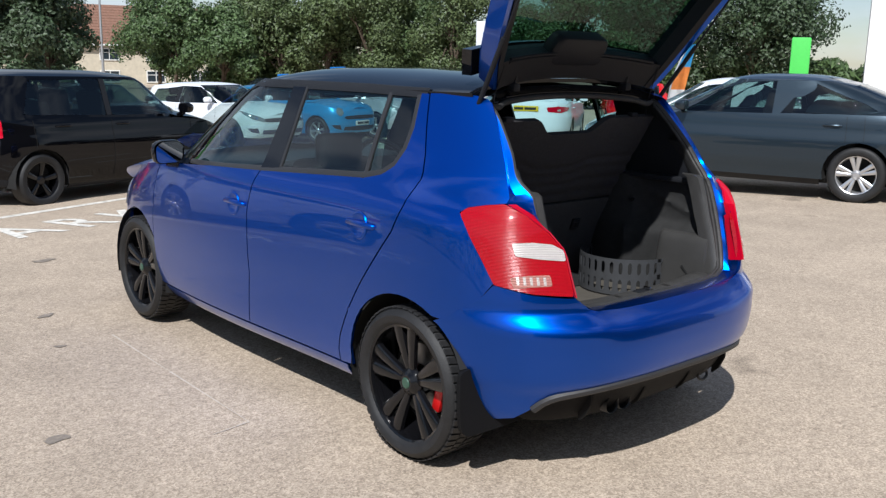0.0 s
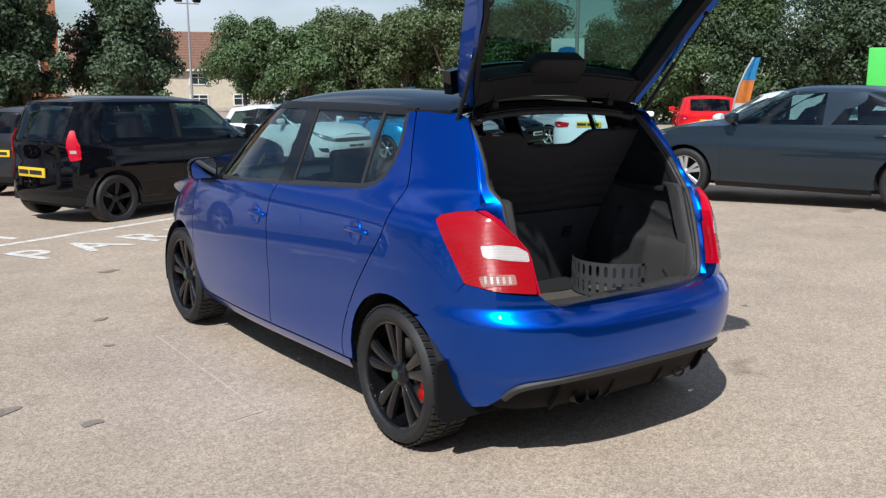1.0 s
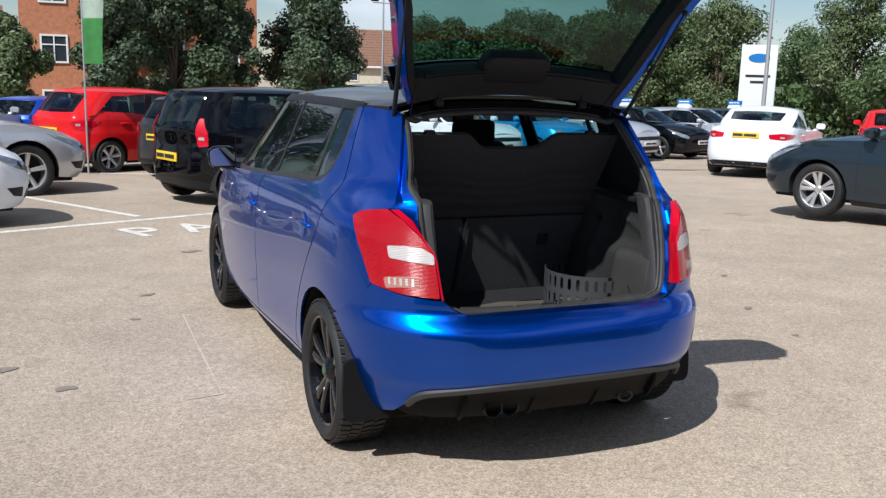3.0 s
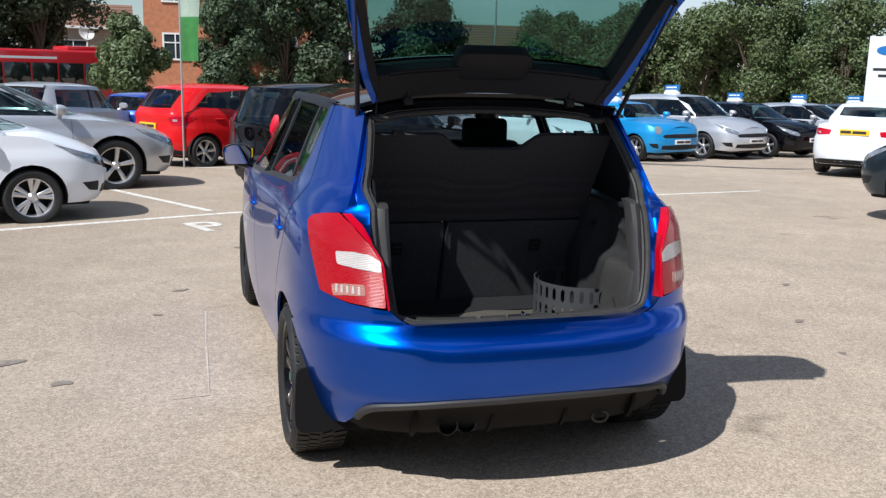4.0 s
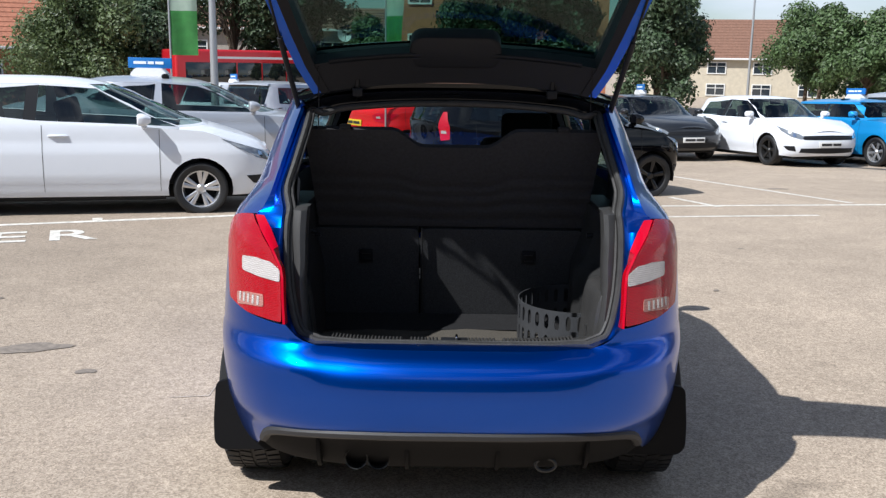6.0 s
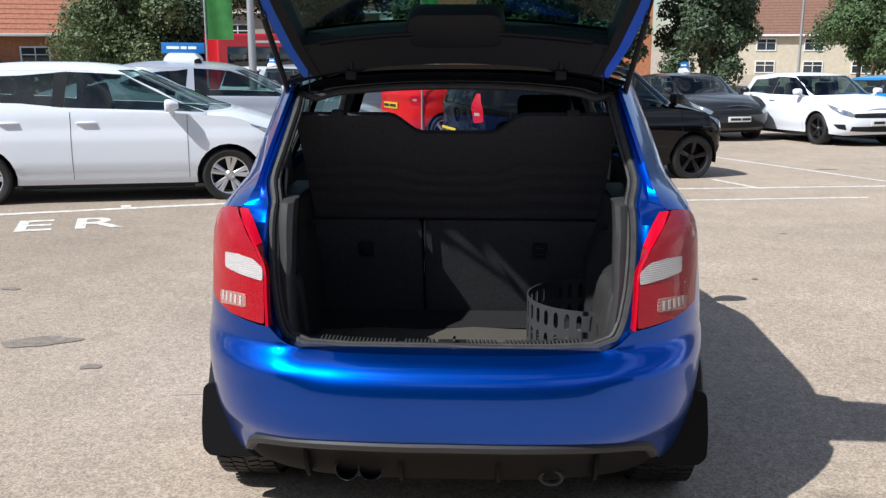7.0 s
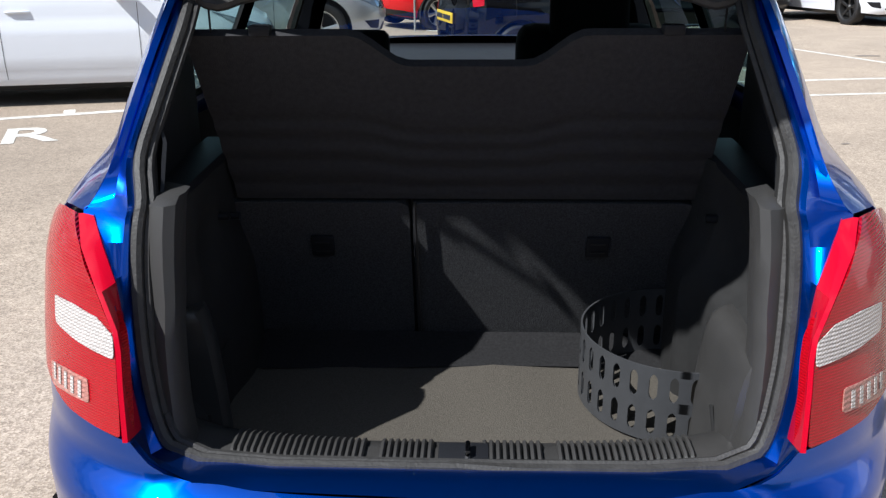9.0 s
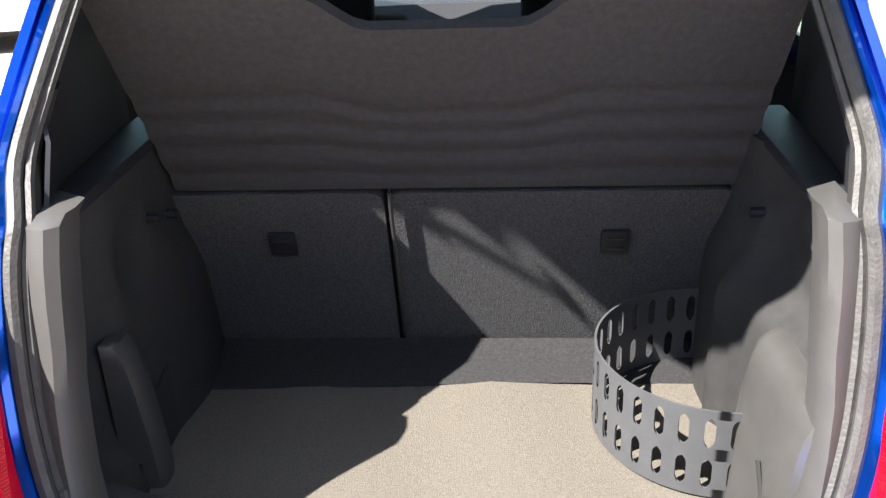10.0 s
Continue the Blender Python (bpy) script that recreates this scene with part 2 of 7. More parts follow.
CLEARGLASS = glass("parked_car_glass", (0.38, 0.50, 0.48), 1.5)
CARGLASS = mat("dark_car_glass", (0.010, 0.014, 0.015), 0.03, coat=1.0)
YELLOWPLATE = mat("yellow_plate", (0.75, 0.50, 0.02), 0.4)
WHITEPLATE = mat("white_plate", (0.72, 0.72, 0.70), 0.4)
PLATEBAR = mat("plate_print", (0.02, 0.02, 0.02), 0.5)
HEADLAMP = mat("headlamp_lens", (0.30, 0.32, 0.34), 0.08, metal=0.5, coat=1.0)
BADGE = mat("badge_green", (0.030, 0.075, 0.050), 0.35)

# ---- mesh helpers ----
def to_object(name, bm, material, parent=None, label="", smooth=True):
    me = bpy.data.meshes.new(name)
    bm.to_mesh(me)
    bm.free()
    for m in material if isinstance(material, (list, tuple)) else [material]:
        me.materials.append(m)
    if smooth:
        me.polygons.foreach_set("use_smooth", [True] * len(me.polygons))
        me.set_sharp_from_angle(angle=radians(38))
    ob = new(name, me)
    if parent is not None:
        ob.parent = parent
    if label:
        ob["label"] = label
    return ob


def part(name, bm, material, parent, label="", smooth=True):
    return to_object(name, bm, material, parent, label, smooth)


def thing(name, m, label, category, group="", kind=""):
    ob = new(name)
    ob.empty_display_size = 0.2
    ob.matrix_basis = m
    return tagged(ob, label, category, group, kind)


def box(bm, size, at=(0, 0, 0), bevel=0.0, m=None, segments=2):
    r = bmesh.ops.create_cube(bm, size=1.0)
    vs = r["verts"]
    bmesh.ops.scale(bm, vec=size, verts=vs)
    if bevel:
        es = list({e for v in vs for e in v.link_edges})
        q = bmesh.ops.bevel(bm, geom=es, offset=bevel, segments=segments, affect="EDGES", profile=0.6)
        vs = list({v for f in q["faces"] for v in f.verts} | {v for v in vs if v.is_valid})
    if m is not None:
        bmesh.ops.transform(bm, matrix=m, verts=vs)
    bmesh.ops.translate(bm, vec=at, verts=vs)
    return vs


def tube(bm, path, radius, sides=8, closed=False):
    """A round bar along a path of points; radius may be a list."""
    pts = [Vector(p) for p in path]
    n = len(pts)
    rings = []
    up = None
    for i, p in enumerate(pts):
        a = pts[i - 1] if (i > 0 or closed) else p
        b = pts[(i + 1) % n] if (i < n - 1 or closed) else p
        d = (b - a).normalized()
        if up is None:
            up = Vector((0, 0, 1)) if abs(d.z) < 0.9 else Vector((1, 0, 0))
        s = d.cross(up).normalized()
        up = s.cross(d).normalized()
        r = radius[i] if isinstance(radius, (list, tuple)) else radius
        rings.append([bm.verts.new(p + r * (math.cos(t) * s + math.sin(t) * up)) for t in [2 * math.pi * k / sides for k in range(sides)]])
    for i in range(n if closed else n - 1):
        a, b = rings[i], rings[(i + 1) % n]
        for k in range(sides):
            bm.faces.new((a[k], a[(k + 1) % sides], b[(k + 1) % sides], b[k]))
    if not closed:
        bm.faces.new(rings[0][::-1])
        bm.faces.new(rings[-1])


def lathe(bm, profile, segments=32, axis="x", m=None):
    """Turns a profile of (radius, along) pairs round an axis."""
    rings = []
    for r, a in profile:
        ring = []
        for k in range(segments):
            t = 2 * math.pi * k / segments
            c, s = r * math.cos(t), r * math.sin(t)
            v = Vector((a, c, s)) if axis == "x" else Vector((c, s, a)) if axis == "z" else Vector((c, a, s))
            ring.append(bm.verts.new(m @ v if m is not None else v))
        rings.append(ring)
    for a, b in zip(rings, rings[1:]):
        for k in range(segments):
            bm.faces.new((a[k], a[(k + 1) % segments], b[(k + 1) % segments], b[k]))
    return rings


def loft(bm, rows, close=False):
    """Faces between rows of points."""
    vs = [[bm.verts.new(p) for p in row] for row in rows]
    n = len(vs[0])
    for a, b in zip(vs, vs[1:]):
        for k in range(n if close else n - 1):
            bm.faces.new((a[k], a[(k + 1) % n], b[(k + 1) % n], b[k]))
    return vs


def rounded(pts, r=0.03, steps=3):
    """A polygon with its corners rounded; r may be one radius or one per corner."""
    out = []
    n = len(pts)
    for i in range(n):
        rr = r[i] if isinstance(r, (list, tuple)) else r
        p, a, b = Vector(pts[i]), Vector(pts[i - 1]), Vector(pts[(i + 1) % n])
        da, db = a - p, b - p
        k = min(rr, 0.45 * da.length, 0.45 * db.length)
        if k < 1e-4:
            out.append(tuple(p))
            continue
        s, e = p + da.normalized() * k, p + db.normalized() * k
        for j in range(steps + 1):
            t = j / steps
            out.append(tuple((1 - t) ** 2 * s + 2 * t * (1 - t) * p + t * t * e))
    return out


def prism(bm, outline, depth, m=None):
    """Extrudes a flat outline (x, z) from y = 0 to y = depth."""
    a = [bm.verts.new((x, 0, z)) for x, z in outline]
    b = [bm.verts.new((x, depth, z)) for x, z in outline]
    n = len(a)
    fs = [bm.faces.new(a), bm.faces.new(b[::-1])]
    for k in range(n):
        fs.append(bm.faces.new((a[k], b[k], b[(k + 1) % n], a[(k + 1) % n])))
    bmesh.ops.recalc_face_normals(bm, faces=fs)
    if m is not None:
        bmesh.ops.transform(bm, matrix=m, verts=a + b)
    return a + b


def clipped(outline, du, dz):
    """A flat face with this outline, cut into a grid."""
    bm = bmesh.new()
    bm.faces.new([bm.verts.new((u, 0, z)) for u, z in outline])
    for axis, step in ((0, du), (2, dz)):
        vals = [p[0 if axis == 0 else 1] for p in outline]
        k = math.floor(min(vals) / step) + 1
        while k * step < max(vals) - 1e-4:
            co, no = [0, 0, 0], [0, 0, 0]
            co[axis], no[axis] = k * step, 1
            bmesh.ops.bisect_plane(bm, geom=bm.verts[:] + bm.edges[:] + bm.faces[:], plane_co=co, plane_no=no, dist=1e-5)
            k += 1
    return bm


def skin(outline, surf, off=0.0, thick=0.012, side=-1, du=0.06, dz=0.05, bm_into=None, centre=(0, 1.2, 0.7)):
    """A panel of sheet with this outline on the surface surf(u, z), with its edges turned in."""
    bm = clipped(outline, du, dz)
    h = 1e-3
    flipped = None
    inner = {}
    data = {}
    for v in bm.verts:
        u, z = v.co.x, v.co.z
        p = Vector(surf(u, z))
        n = (Vector(surf(u + h, z)) - Vector(surf(u - h, z))).cross(Vector(surf(u, z + h)) - Vector(surf(u, z - h)))
        if n.length < 1e-12:
            n = Vector((-1, 0, 0))
        n.normalize()
        if n.dot(p - Vector((0, min(max(p.y, 0.2), 2.4), 0.7))) < 0:
            n = -n
        data[v] = (p, n)
    edges = [e for e in bm.edges if e.is_boundary]
    for v, (p, n) in data.items():
        v.co = p + n * off
    bm.normal_update()
    f0 = max(bm.faces, key=lambda f: f.calc_area())
    mean = sum((data[v][1] for v in f0.verts), Vector())
    if f0.normal.dot(mean) < 0:
        bmesh.ops.reverse_faces(bm, faces=bm.faces[:])
    if thick:
        for e in edges:
            if all(abs(data[v][0].x) < 1e-3 for v in e.verts):
                continue
            f = e.link_faces[0]
            a, b = e.verts
            for l in f.loops:
                if l.edge == e:
                    a, b = l.vert, l.link_loop_next.vert
            for v in (a, b):
                if v not in inner:
                    p, n = data[v]
                    inner[v] = bm.verts.new(p + n * (off - thick))
            bm.faces.new((b, a, inner[a], inner[b]))
    if side > 0:
        for v in bm.verts:
            v.co.x = -v.co.x
        bmesh.ops.reverse_faces(bm, faces=bm.faces[:])
    if bm_into is not None:
        me = bpy.data.meshes.new("tmp")
        bm.to_mesh(me)
        bm.free()
        bm_into.from_mesh(me)
        bpy.data.meshes.remove(me)
        return bm_into
    return bm


def lerp_table(pts):
    xs, ys = [p[0] for p in pts], [p[1] for p in pts]
    def f(x):
        if x <= xs[0]:
            return ys[0]
        for i in range(len(xs) - 1):
            if x <= xs[i + 1]:
                t = (x - xs[i]) / (xs[i + 1] - xs[i])
                # smooth through the points
                m0 = (ys[i + 1] - ys[i - 1]) / (xs[i + 1] - xs[i - 1]) if i > 0 else (ys[i + 1] - ys[i]) / (xs[i + 1] - xs[i])
                m1 = (ys[i + 2] - ys[i]) / (xs[i + 2] - xs[i]) if i + 2 < len(xs) else (ys[i + 1] - ys[i]) / (xs[i + 1] - xs[i])
                d = xs[i + 1] - xs[i]
                t2, t3 = t * t, t * t * t
                return (2 * t3 - 3 * t2 + 1) * ys[i] + (t3 - 2 * t2 + t) * d * m0 + (3 * t2 - 2 * t3) * ys[i + 1] + (t3 - t2) * d * m1
        return ys[-1]
    return f


# ---- ground ----
def ground_z(y):
    """The car park is level round the blue car and falls gently away behind the first bays."""
    y = min(y, 34.0)
    t = y - 2.5
    return -0.035 * (t if t > 1.5 else 0.0 if t < -1.5 else (t + 1.5) ** 2 / 6.0)


def build_ground():
    bm = bmesh.new()
    ys = [-400, -120, -40, -12, -4] + [0.5 * k for k in range(1, 20)] + [10 + 2 * k for k in range(0, 13)] + [60, 120, 400]
    xs = [-400, -100, -30, -10, -3, 0, 3, 10, 30, 100, 400]
    loft(bm, [[(x, y, ground_z(y)) for x in xs] for y in ys])
    bmesh.ops.recalc_face_normals(bm, faces=bm.faces[:])
    if bm.faces[:][0].normal.z < 0:
        bmesh.ops.reverse_faces(bm, faces=bm.faces[:])
    return tagged(to_object("ground", bm, ASPHALT), "sunlit worn tan asphalt of a dealer's car park", "ground", kind="structure")


build_ground()


def ground_strip(name, a, b, width, label):
    """A painted line on the ground from a to b."""
    a, b = Vector(a), Vector(b)
    d = (b - a).normalized()
    s = Vector((-d.y, d.x)) * width / 2
    n = max(2, int((b - a).length / 0.4))
    bm = bmesh.new()
    rows = []
    rng = random.Random(len(name) + int(10 * abs(a.x)))
    for i in range(n + 1):
        p = a + (b - a) * i / n
        w = 1 + rng.uniform(-0.10, 0.10)
        rows.append([(p.x + s.x * w, p.y + s.y * w, ground_z(p.y) + 0.004), (p.x - s.x * w, p.y - s.y * w, ground_z(p.y) + 0.004)])
    loft(bm, rows)
    bmesh.ops.recalc_face_normals(bm, faces=bm.faces[:])
    if bm.faces[:][0].normal.z < 0:
        bmesh.ops.reverse_faces(bm, faces=bm.faces[:])
    return tagged(to_object(name, bm, LINE), label, "road marking", "painted bay lines", "structure")


ground_strip("bay_line", (-7.5, 4.05), (1.6, 8.25), 0.10, "worn white painted line along the bays")
ground_strip("bay_line", (-0.86, 7.46), (-2.15, 10.3), 0.10, "worn white painted line between bays")
ground_strip("bay_line", (-3.55, 5.95), (-3.62, 6.12), 0.10, "short white painted tick")
ground_strip("bay_line", (-0.9, 14.6), (0.6, 13.9), 0.10, "white painted line between parked cars")
ground_strip("bay_line", (2.2, 6.83), (4.4, 7.22), 0.07, "faded white painted bay line")
ground_strip("bay_line", (3.85, 12.9), (5.4, 8.6), 0.08, "faded white painted bay line")
ground_strip("bay_line", (3.1, 9.0), (3.45, 7.95), 0.08, "faded white painted bay line")
ground_strip("bay_line", (2.3, 7.87), (7.6, 8.77), 0.08, "faded white painted bay line")


def ground_letters(text, at, angle, size):
    """Stencilled letters, each a mesh of its own laid on the ground."""
    holder = thing("ground_lettering", pose(at[0], at[1], 0, 0, 0, math.degrees(angle)), "worn white stencilled letters on the asphalt", "road marking", "", "structure")
    x = 0.0
    for ch in text:
        if ch == " ":
            x += size * 0.75
            continue
        cu = bpy.data.curves.new("letter", "FONT")
        cu.body, cu.size, cu.resolution_u = ch, size * 1.38, 3
        cu.offset = 0.012
        ob = bpy.data.objects.new("letter", cu)
        scene.collection.objects.link(ob)
        me = bpy.data.meshes.new_from_object(ob.evaluated_get(bpy.context.evaluated_depsgraph_get()))
        bpy.data.objects.remove(ob)
        bpy.data.curves.remove(cu)
        w = max(v.co.x for v in me.vertices)
        c, s = math.cos(angle), math.sin(angle)
        for v in me.vertices:
            px, py = x + v.co.x * 0.78, v.co.y
            wy = at[1] + s * px + c * py
            v.co = (px, py, ground_z(wy) + 0.004)
        me.materials.clear()
        me.materials.append(LINE)
        q = new("letter", me)
        q.parent = holder
        x += w * 0.78 + size * 0.22
    return holder

# ---- the blue hatchback ----
half_width = lerp_table([(.18, .71), (.24, .765), (.32, .79), (.45, .804), (.59, .813), (.71, .813), (.84, .806), (.94, .796), (.985, .782), (1.03, .755), (1.18, .697), (1.375, .612), (1.43, .575)])
rear_end = lerp_table([(.18, -.59), (.26, -.665), (.365, -.70), (.45, -.715), (.54, -.715), (.61, -.70), (.69, -.665), (.84, -.62), (.985, -.57), (1.18, -.465), (1.375, -.33), (1.43, -.285)])
nose = lerp_table([(.18, 3.02), (.30, 3.20), (.45, 3.27), (.60, 3.26), (.72, 3.18), (.82, 3.02), (.95, 2.75)])
screen_end = lerp_table([(.94, 2.50), (1.05, 2.32), (1.2, 2.06), (1.3, 1.86), (1.38, 1.66), (1.43, 1.5)])
Y0, ENDS, WRAP = 0.35, 3.0, 1.25


def tail_power(z):
    """The tail's plan is squarer below the belt than round the glass."""
    k = max(0.0, min(1.0, (1.12 - z) / .20))
    return ENDS + .5 + .6 * k * k * (3 - 2 * k)


def plan(u, z, front_start, front_end):
    """A point of the left flank: u = -1.25 is the middle of the tail, 0 where the straight flank begins."""
    w = half_width(z)
    if u < 0:
        ph = max(0.0, min(1.0, u / WRAP + 1)) * math.pi / 2
        x = w * math.sin(ph) ** (2 / ENDS)
        y = Y0 - (Y0 - rear_end(z)) * max(0.0, math.cos(ph)) ** (2 / tail_power(z))
        # round the glass the flank tapers more evenly
        k = max(0.0, min(1.0, (z - 1.0) / .10))
        if k > 0:
            k = k * k * (3 - 2 * k)
            t = (Y0 - y) / ((Y0 - rear_end(z)) * math.cos(.785) ** (2 / tail_power(z)))
            x += (w * (1 - .205 * min(t, 1.25) ** 2.0) - x) * k * max(0.0, min(1.0, (u + 1.1) / .3))
        return (-x, y, z)
    y = Y0 + u
    if u < 2.3:
        w += (.030 if z < 1.0 else .030 * max(.3, 1 - (z - 1.0) / .3)) * math.sin(math.pi * u / 2.3) ** 2
    if y > front_start:
        v = min(1.0, (y - front_start) / (front_end(z) - front_start))
        w *= max(0.0, 1 - v ** 2.9) ** (1 / 2.9)
    return (-w, y, z)


def lower(u, z):
    return plan(u, z, 1.9, nose)


def upper(u, z):
    return plan(u, z, 1.15, screen_end)


def yz(pts):
    """Outline points given as (y, z) on the straight flank or ('u', u, z)."""
    return [(p[1], p[2]) if p[0] == "u" else (p[0] - Y0, p[1]) for p in pts]


CAR = thing("hatchback", pose(0, 0, 0), "metallic blue hatchback with black roof and open tailgate", "car")


def both(name, outline, surf, material, label="", off=0.0, thick=0.012, du=0.06, dz=0.05, parent=CAR):
    made = []
    for side in (-1, 1):
        made.append(part(name, skin(outline, surf, off, thick, side, du, dz), material, parent, label))
    return made


def arc(cy, cz, r, a0, a1, n=14):
    return [(cy + r * math.cos(radians(a0 + (a1 - a0) * k / n)), cz + r * math.sin(radians(a0 + (a1 - a0) * k / n))) for k in range(n + 1)]


def u_of(y, z):
    """u for a point of the flank at y."""
    if y >= Y0:
        return y - Y0
    v = min(1.0, (Y0 - y) / (Y0 - rear_end(z)))
    return (math.acos(min(1.0, v ** (tail_power(z) / 2))) / (math.pi / 2) - 1) * WRAP


def flank(pts):
    return [(u_of(y, z), z) for y, z in pts]


def dense(pts, n=6):
    """The same line with n steps between its points."""
    out = []
    for a, b in zip(pts, pts[1:]):
        out += [(a[0] + (b[0] - a[0]) * k / n, a[1] + (b[1] - a[1]) * k / n) for k in range(n)]
    return out + [pts[-1]]


# flanks
WHEEL_R = 0.298
quarter = flank([(.115, 1.378)]) + [(-.30, 1.382), (-.40, 1.374), (-.45, 1.366), (-.480, 1.352), (-.503, 1.30), (-.537, 1.17), (-.550, 1.08), (-.560, 1.037), (-.545, 1.021), (-.45, 1.013), (-.37, 1.002), (-.328, .983), (-.366, .908), (-.41, .838), (-.460, .755), (-.39, .695), (-.277, .592)]
quarter += [p for p in flank(arc(0.01, 0.30, 0.345, 119, -4, 16))]
quarter += flank(dense([(.440, .27), (.437, .32), (.415, .39), (.378, .46), (.325, .545), (.25, .65), (.14, .79), (.075, .872), (.03, .97), (.013, 1.07), (.035, 1.16), (.07, 1.25)], 4))
both("quarter_panel", quarter, lower, BLUE, du=0.04, dz=0.04)
rear_door = flank(dense([(.121, 1.376), (.076, 1.25), (.041, 1.16), (.019, 1.07), (.036, .972), (.081, .875), (.146, .794), (.256, .653), (.331, .548), (.384, .463), (.421, .393), (.443, .322), (.446, .272)], 4))
rear_door += yz([(1.160, .272), (1.135, .36), (1.103, .53), (1.108, .63), (1.116, .82), (1.085, .93), (1.052, 1.002), (.70, 1.022)]) + flank([(.33, 1.043), (.23, 1.066), (.17, 1.105), (.137, 1.17), (.133, 1.25), (.158, 1.376)])
both("rear_door", rear_door, lower, BLUE, du=0.05, dz=0.04)
front_door = yz([(1.167, .272), (1.142, .36), (1.110, .53), (1.115, .63), (1.123, .82), (1.092, .93), (1.059, 1.002), (1.5, .982), (1.80, .962), (2.0, .95), (2.08, .935), (2.13, .86), (2.16, .80), (2.19, .60), (2.195, .44), (2.20, .30), (2.19, .272)])
both("front_door", front_door, lower, BLUE, du=0.05, dz=0.04)
fender = yz([(2.203, .30), (2.20, .44), (2.197, .60), (2.167, .80), (2.137, .862), (2.09, .937), (2.2, .930), (2.45, .90), (2.75, .84), (3.0, .76), (3.05, .66), (2.85, .60)]) + flank(arc(2.46, 0.30, 0.345, 40, 176, 14))
fender += yz([(2.11, .27), (2.19, .27)])
both("front_wing", fender, lower, BLUE, du=0.05, dz=0.04)
sill = yz([(.40, .262), (2.13, .262), (2.12, .20), (.42, .20)])
both("sill", sill, lower, BLUE, du=0.2, dz=0.03)

# bumpers
tail_bumper = lerp_table([(.18, -.52), (.26, -.60), (.365, -.662), (.42, -.705), (.50, -.722), (.570, -.722), (.594, -.7215), (.604, -.716), (.625, -.695), (.640, -.679), (.652, -.665), (.662, -.657), (.69, -.656), (.75, -.645)])
# the rounder shoulder below the sill
tail_shoulder = lerp_table([(.18, -.52), (.26, -.60), (.365, -.662), (.42, -.705), (.50, -.722), (.545, -.7215), (.570, -.717), (.590, -.709), (.606, -.698), (.620, -.684), (.632, -.667), (.641, -.650), (.648, -.632), (.652, -.618), (.69, -.610), (.75, -.600)])


def bumper(u, z):
    """The tail bumper: squarer than the body, with a shoulder under the lamps."""
    n = tail_power(z)
    w = half_width(z)
    ph = max(0.0, min(1.0, u / WRAP + 1)) * math.pi / 2
    x = w * math.sin(ph) ** (2 / ENDS)
    k = max(0.0, min(1.0, (-.86 - u) / .16))
    k = k * k * (3 - 2 * k)
    end = tail_bumper(z) + (tail_shoulder(z) - tail_bumper(z)) * k
    y = Y0 - (Y0 - end) * max(0.0, math.cos(ph)) ** (2 / n)
    return (-x, y, z)


def u_bumper(y, z):
    n = tail_power(z)
    v = min(1.0, (Y0 - y) / (Y0 - tail_bumper(z)))
    return (math.acos(min(1.0, v ** (n / 2))) / (math.pi / 2) - 1) * WRAP


def tail_half():
    o = [(-WRAP, .647), (-1.05, .647), (-.95, .650), (-.90, .667), (-.87, .684), (-.83, .711), (-.79, .712), (-.63, .724), (-.463, .750), (-.392, .692), (-.287, .586)]
    o[-1] = (u_bumper(-.172, .588), .588)
    o += [(u_bumper(y, z), z) for y, z in arc(0.01, 0.30, 0.345, 126, 170, 6)]
    o += [(-.40, .25), (-.50, .250), (-.58, .262), (-.64, .300), (-.69, .345), (-.74, .368), (-.85, .388), (-1.05, .408), (-WRAP, .414)]
    return o


bm = bmesh.new()
for side in (-1, 1):
    skin(tail_half(), bumper, 0.004, 0.012, side, 0.04, 0.0155, bm)
bmesh.ops.remove_doubles(bm, verts=bm.verts[:], dist=0.0005)
part("rear_bumper", bm, BLUE, CAR)
bm = bmesh.new()
dif = [(-WRAP, .416), (-1.05, .409), (-.85, .389), (-.74, .372), (-.69, .349), (-.64, .304), (-.60, .268), (-.66, .245), (-.80, .238), (-1.0, .24), (-WRAP, .245)]
def diffuser_surf(u, z):
    x, y, zz = bumper(u, z)
    lip = .012 * math.exp(-((z - .385) / .022) ** 2)
    return (x, y + 0.012 - lip, zz)
for side in (-1, 1):
    skin(dif, diffuser_surf, 0.0, 0.03, side, 0.05, 0.03, bm)
bmesh.ops.remove_doubles(bm, verts=bm.verts[:], dist=0.0005)
part("diffuser", bm, DULLBLACK, CAR, "black textured plastic diffuser")
lip_line = lerp_table([(-WRAP, .402), (-1.05, .396), (-.85, .375), (-.74, .357), (-.69, .335), (-.655, .305)])
left = []
for k in range(19):
    u = -.655 + (-WRAP + .655) * k / 18
    q = bumper(u, lip_line(u))
    left.append((q[0], q[1] - .004, q[2]))
bm = bmesh.new()
tube(bm, left + [(-x, y, z) for x, y, z in reversed(left[:-1])], .0165, 8)
part("diffuser_lip", bm, mat("grey_textured_plastic", (0.022, 0.022, 0.024), 0.55, bump=0.2, bump_scale=700), CAR, "dark grey textured plastic lip")
for x in (-.42, -.14, .145, .43):
    bm = bmesh.new()
    y0 = tail_bumper(.32) + .35 * abs(x) ** 3.2 + .016
    rows = [[(x - .008, y0 + .05, z), (x - .006, y0 + dy, z), (x + .006, y0 + dy, z), (x + .008, y0 + .05, z)] for z, dy in ((.235, .045), (.26, .02), (.31, -.004), (.35, -.006), (.375, .01))]
    loft(bm, rows)
    bmesh.ops.recalc_face_normals(bm, faces=bm.faces[:])
    part("diffuser_fin", bm, DULLBLACK, CAR)
bm = bmesh.new()
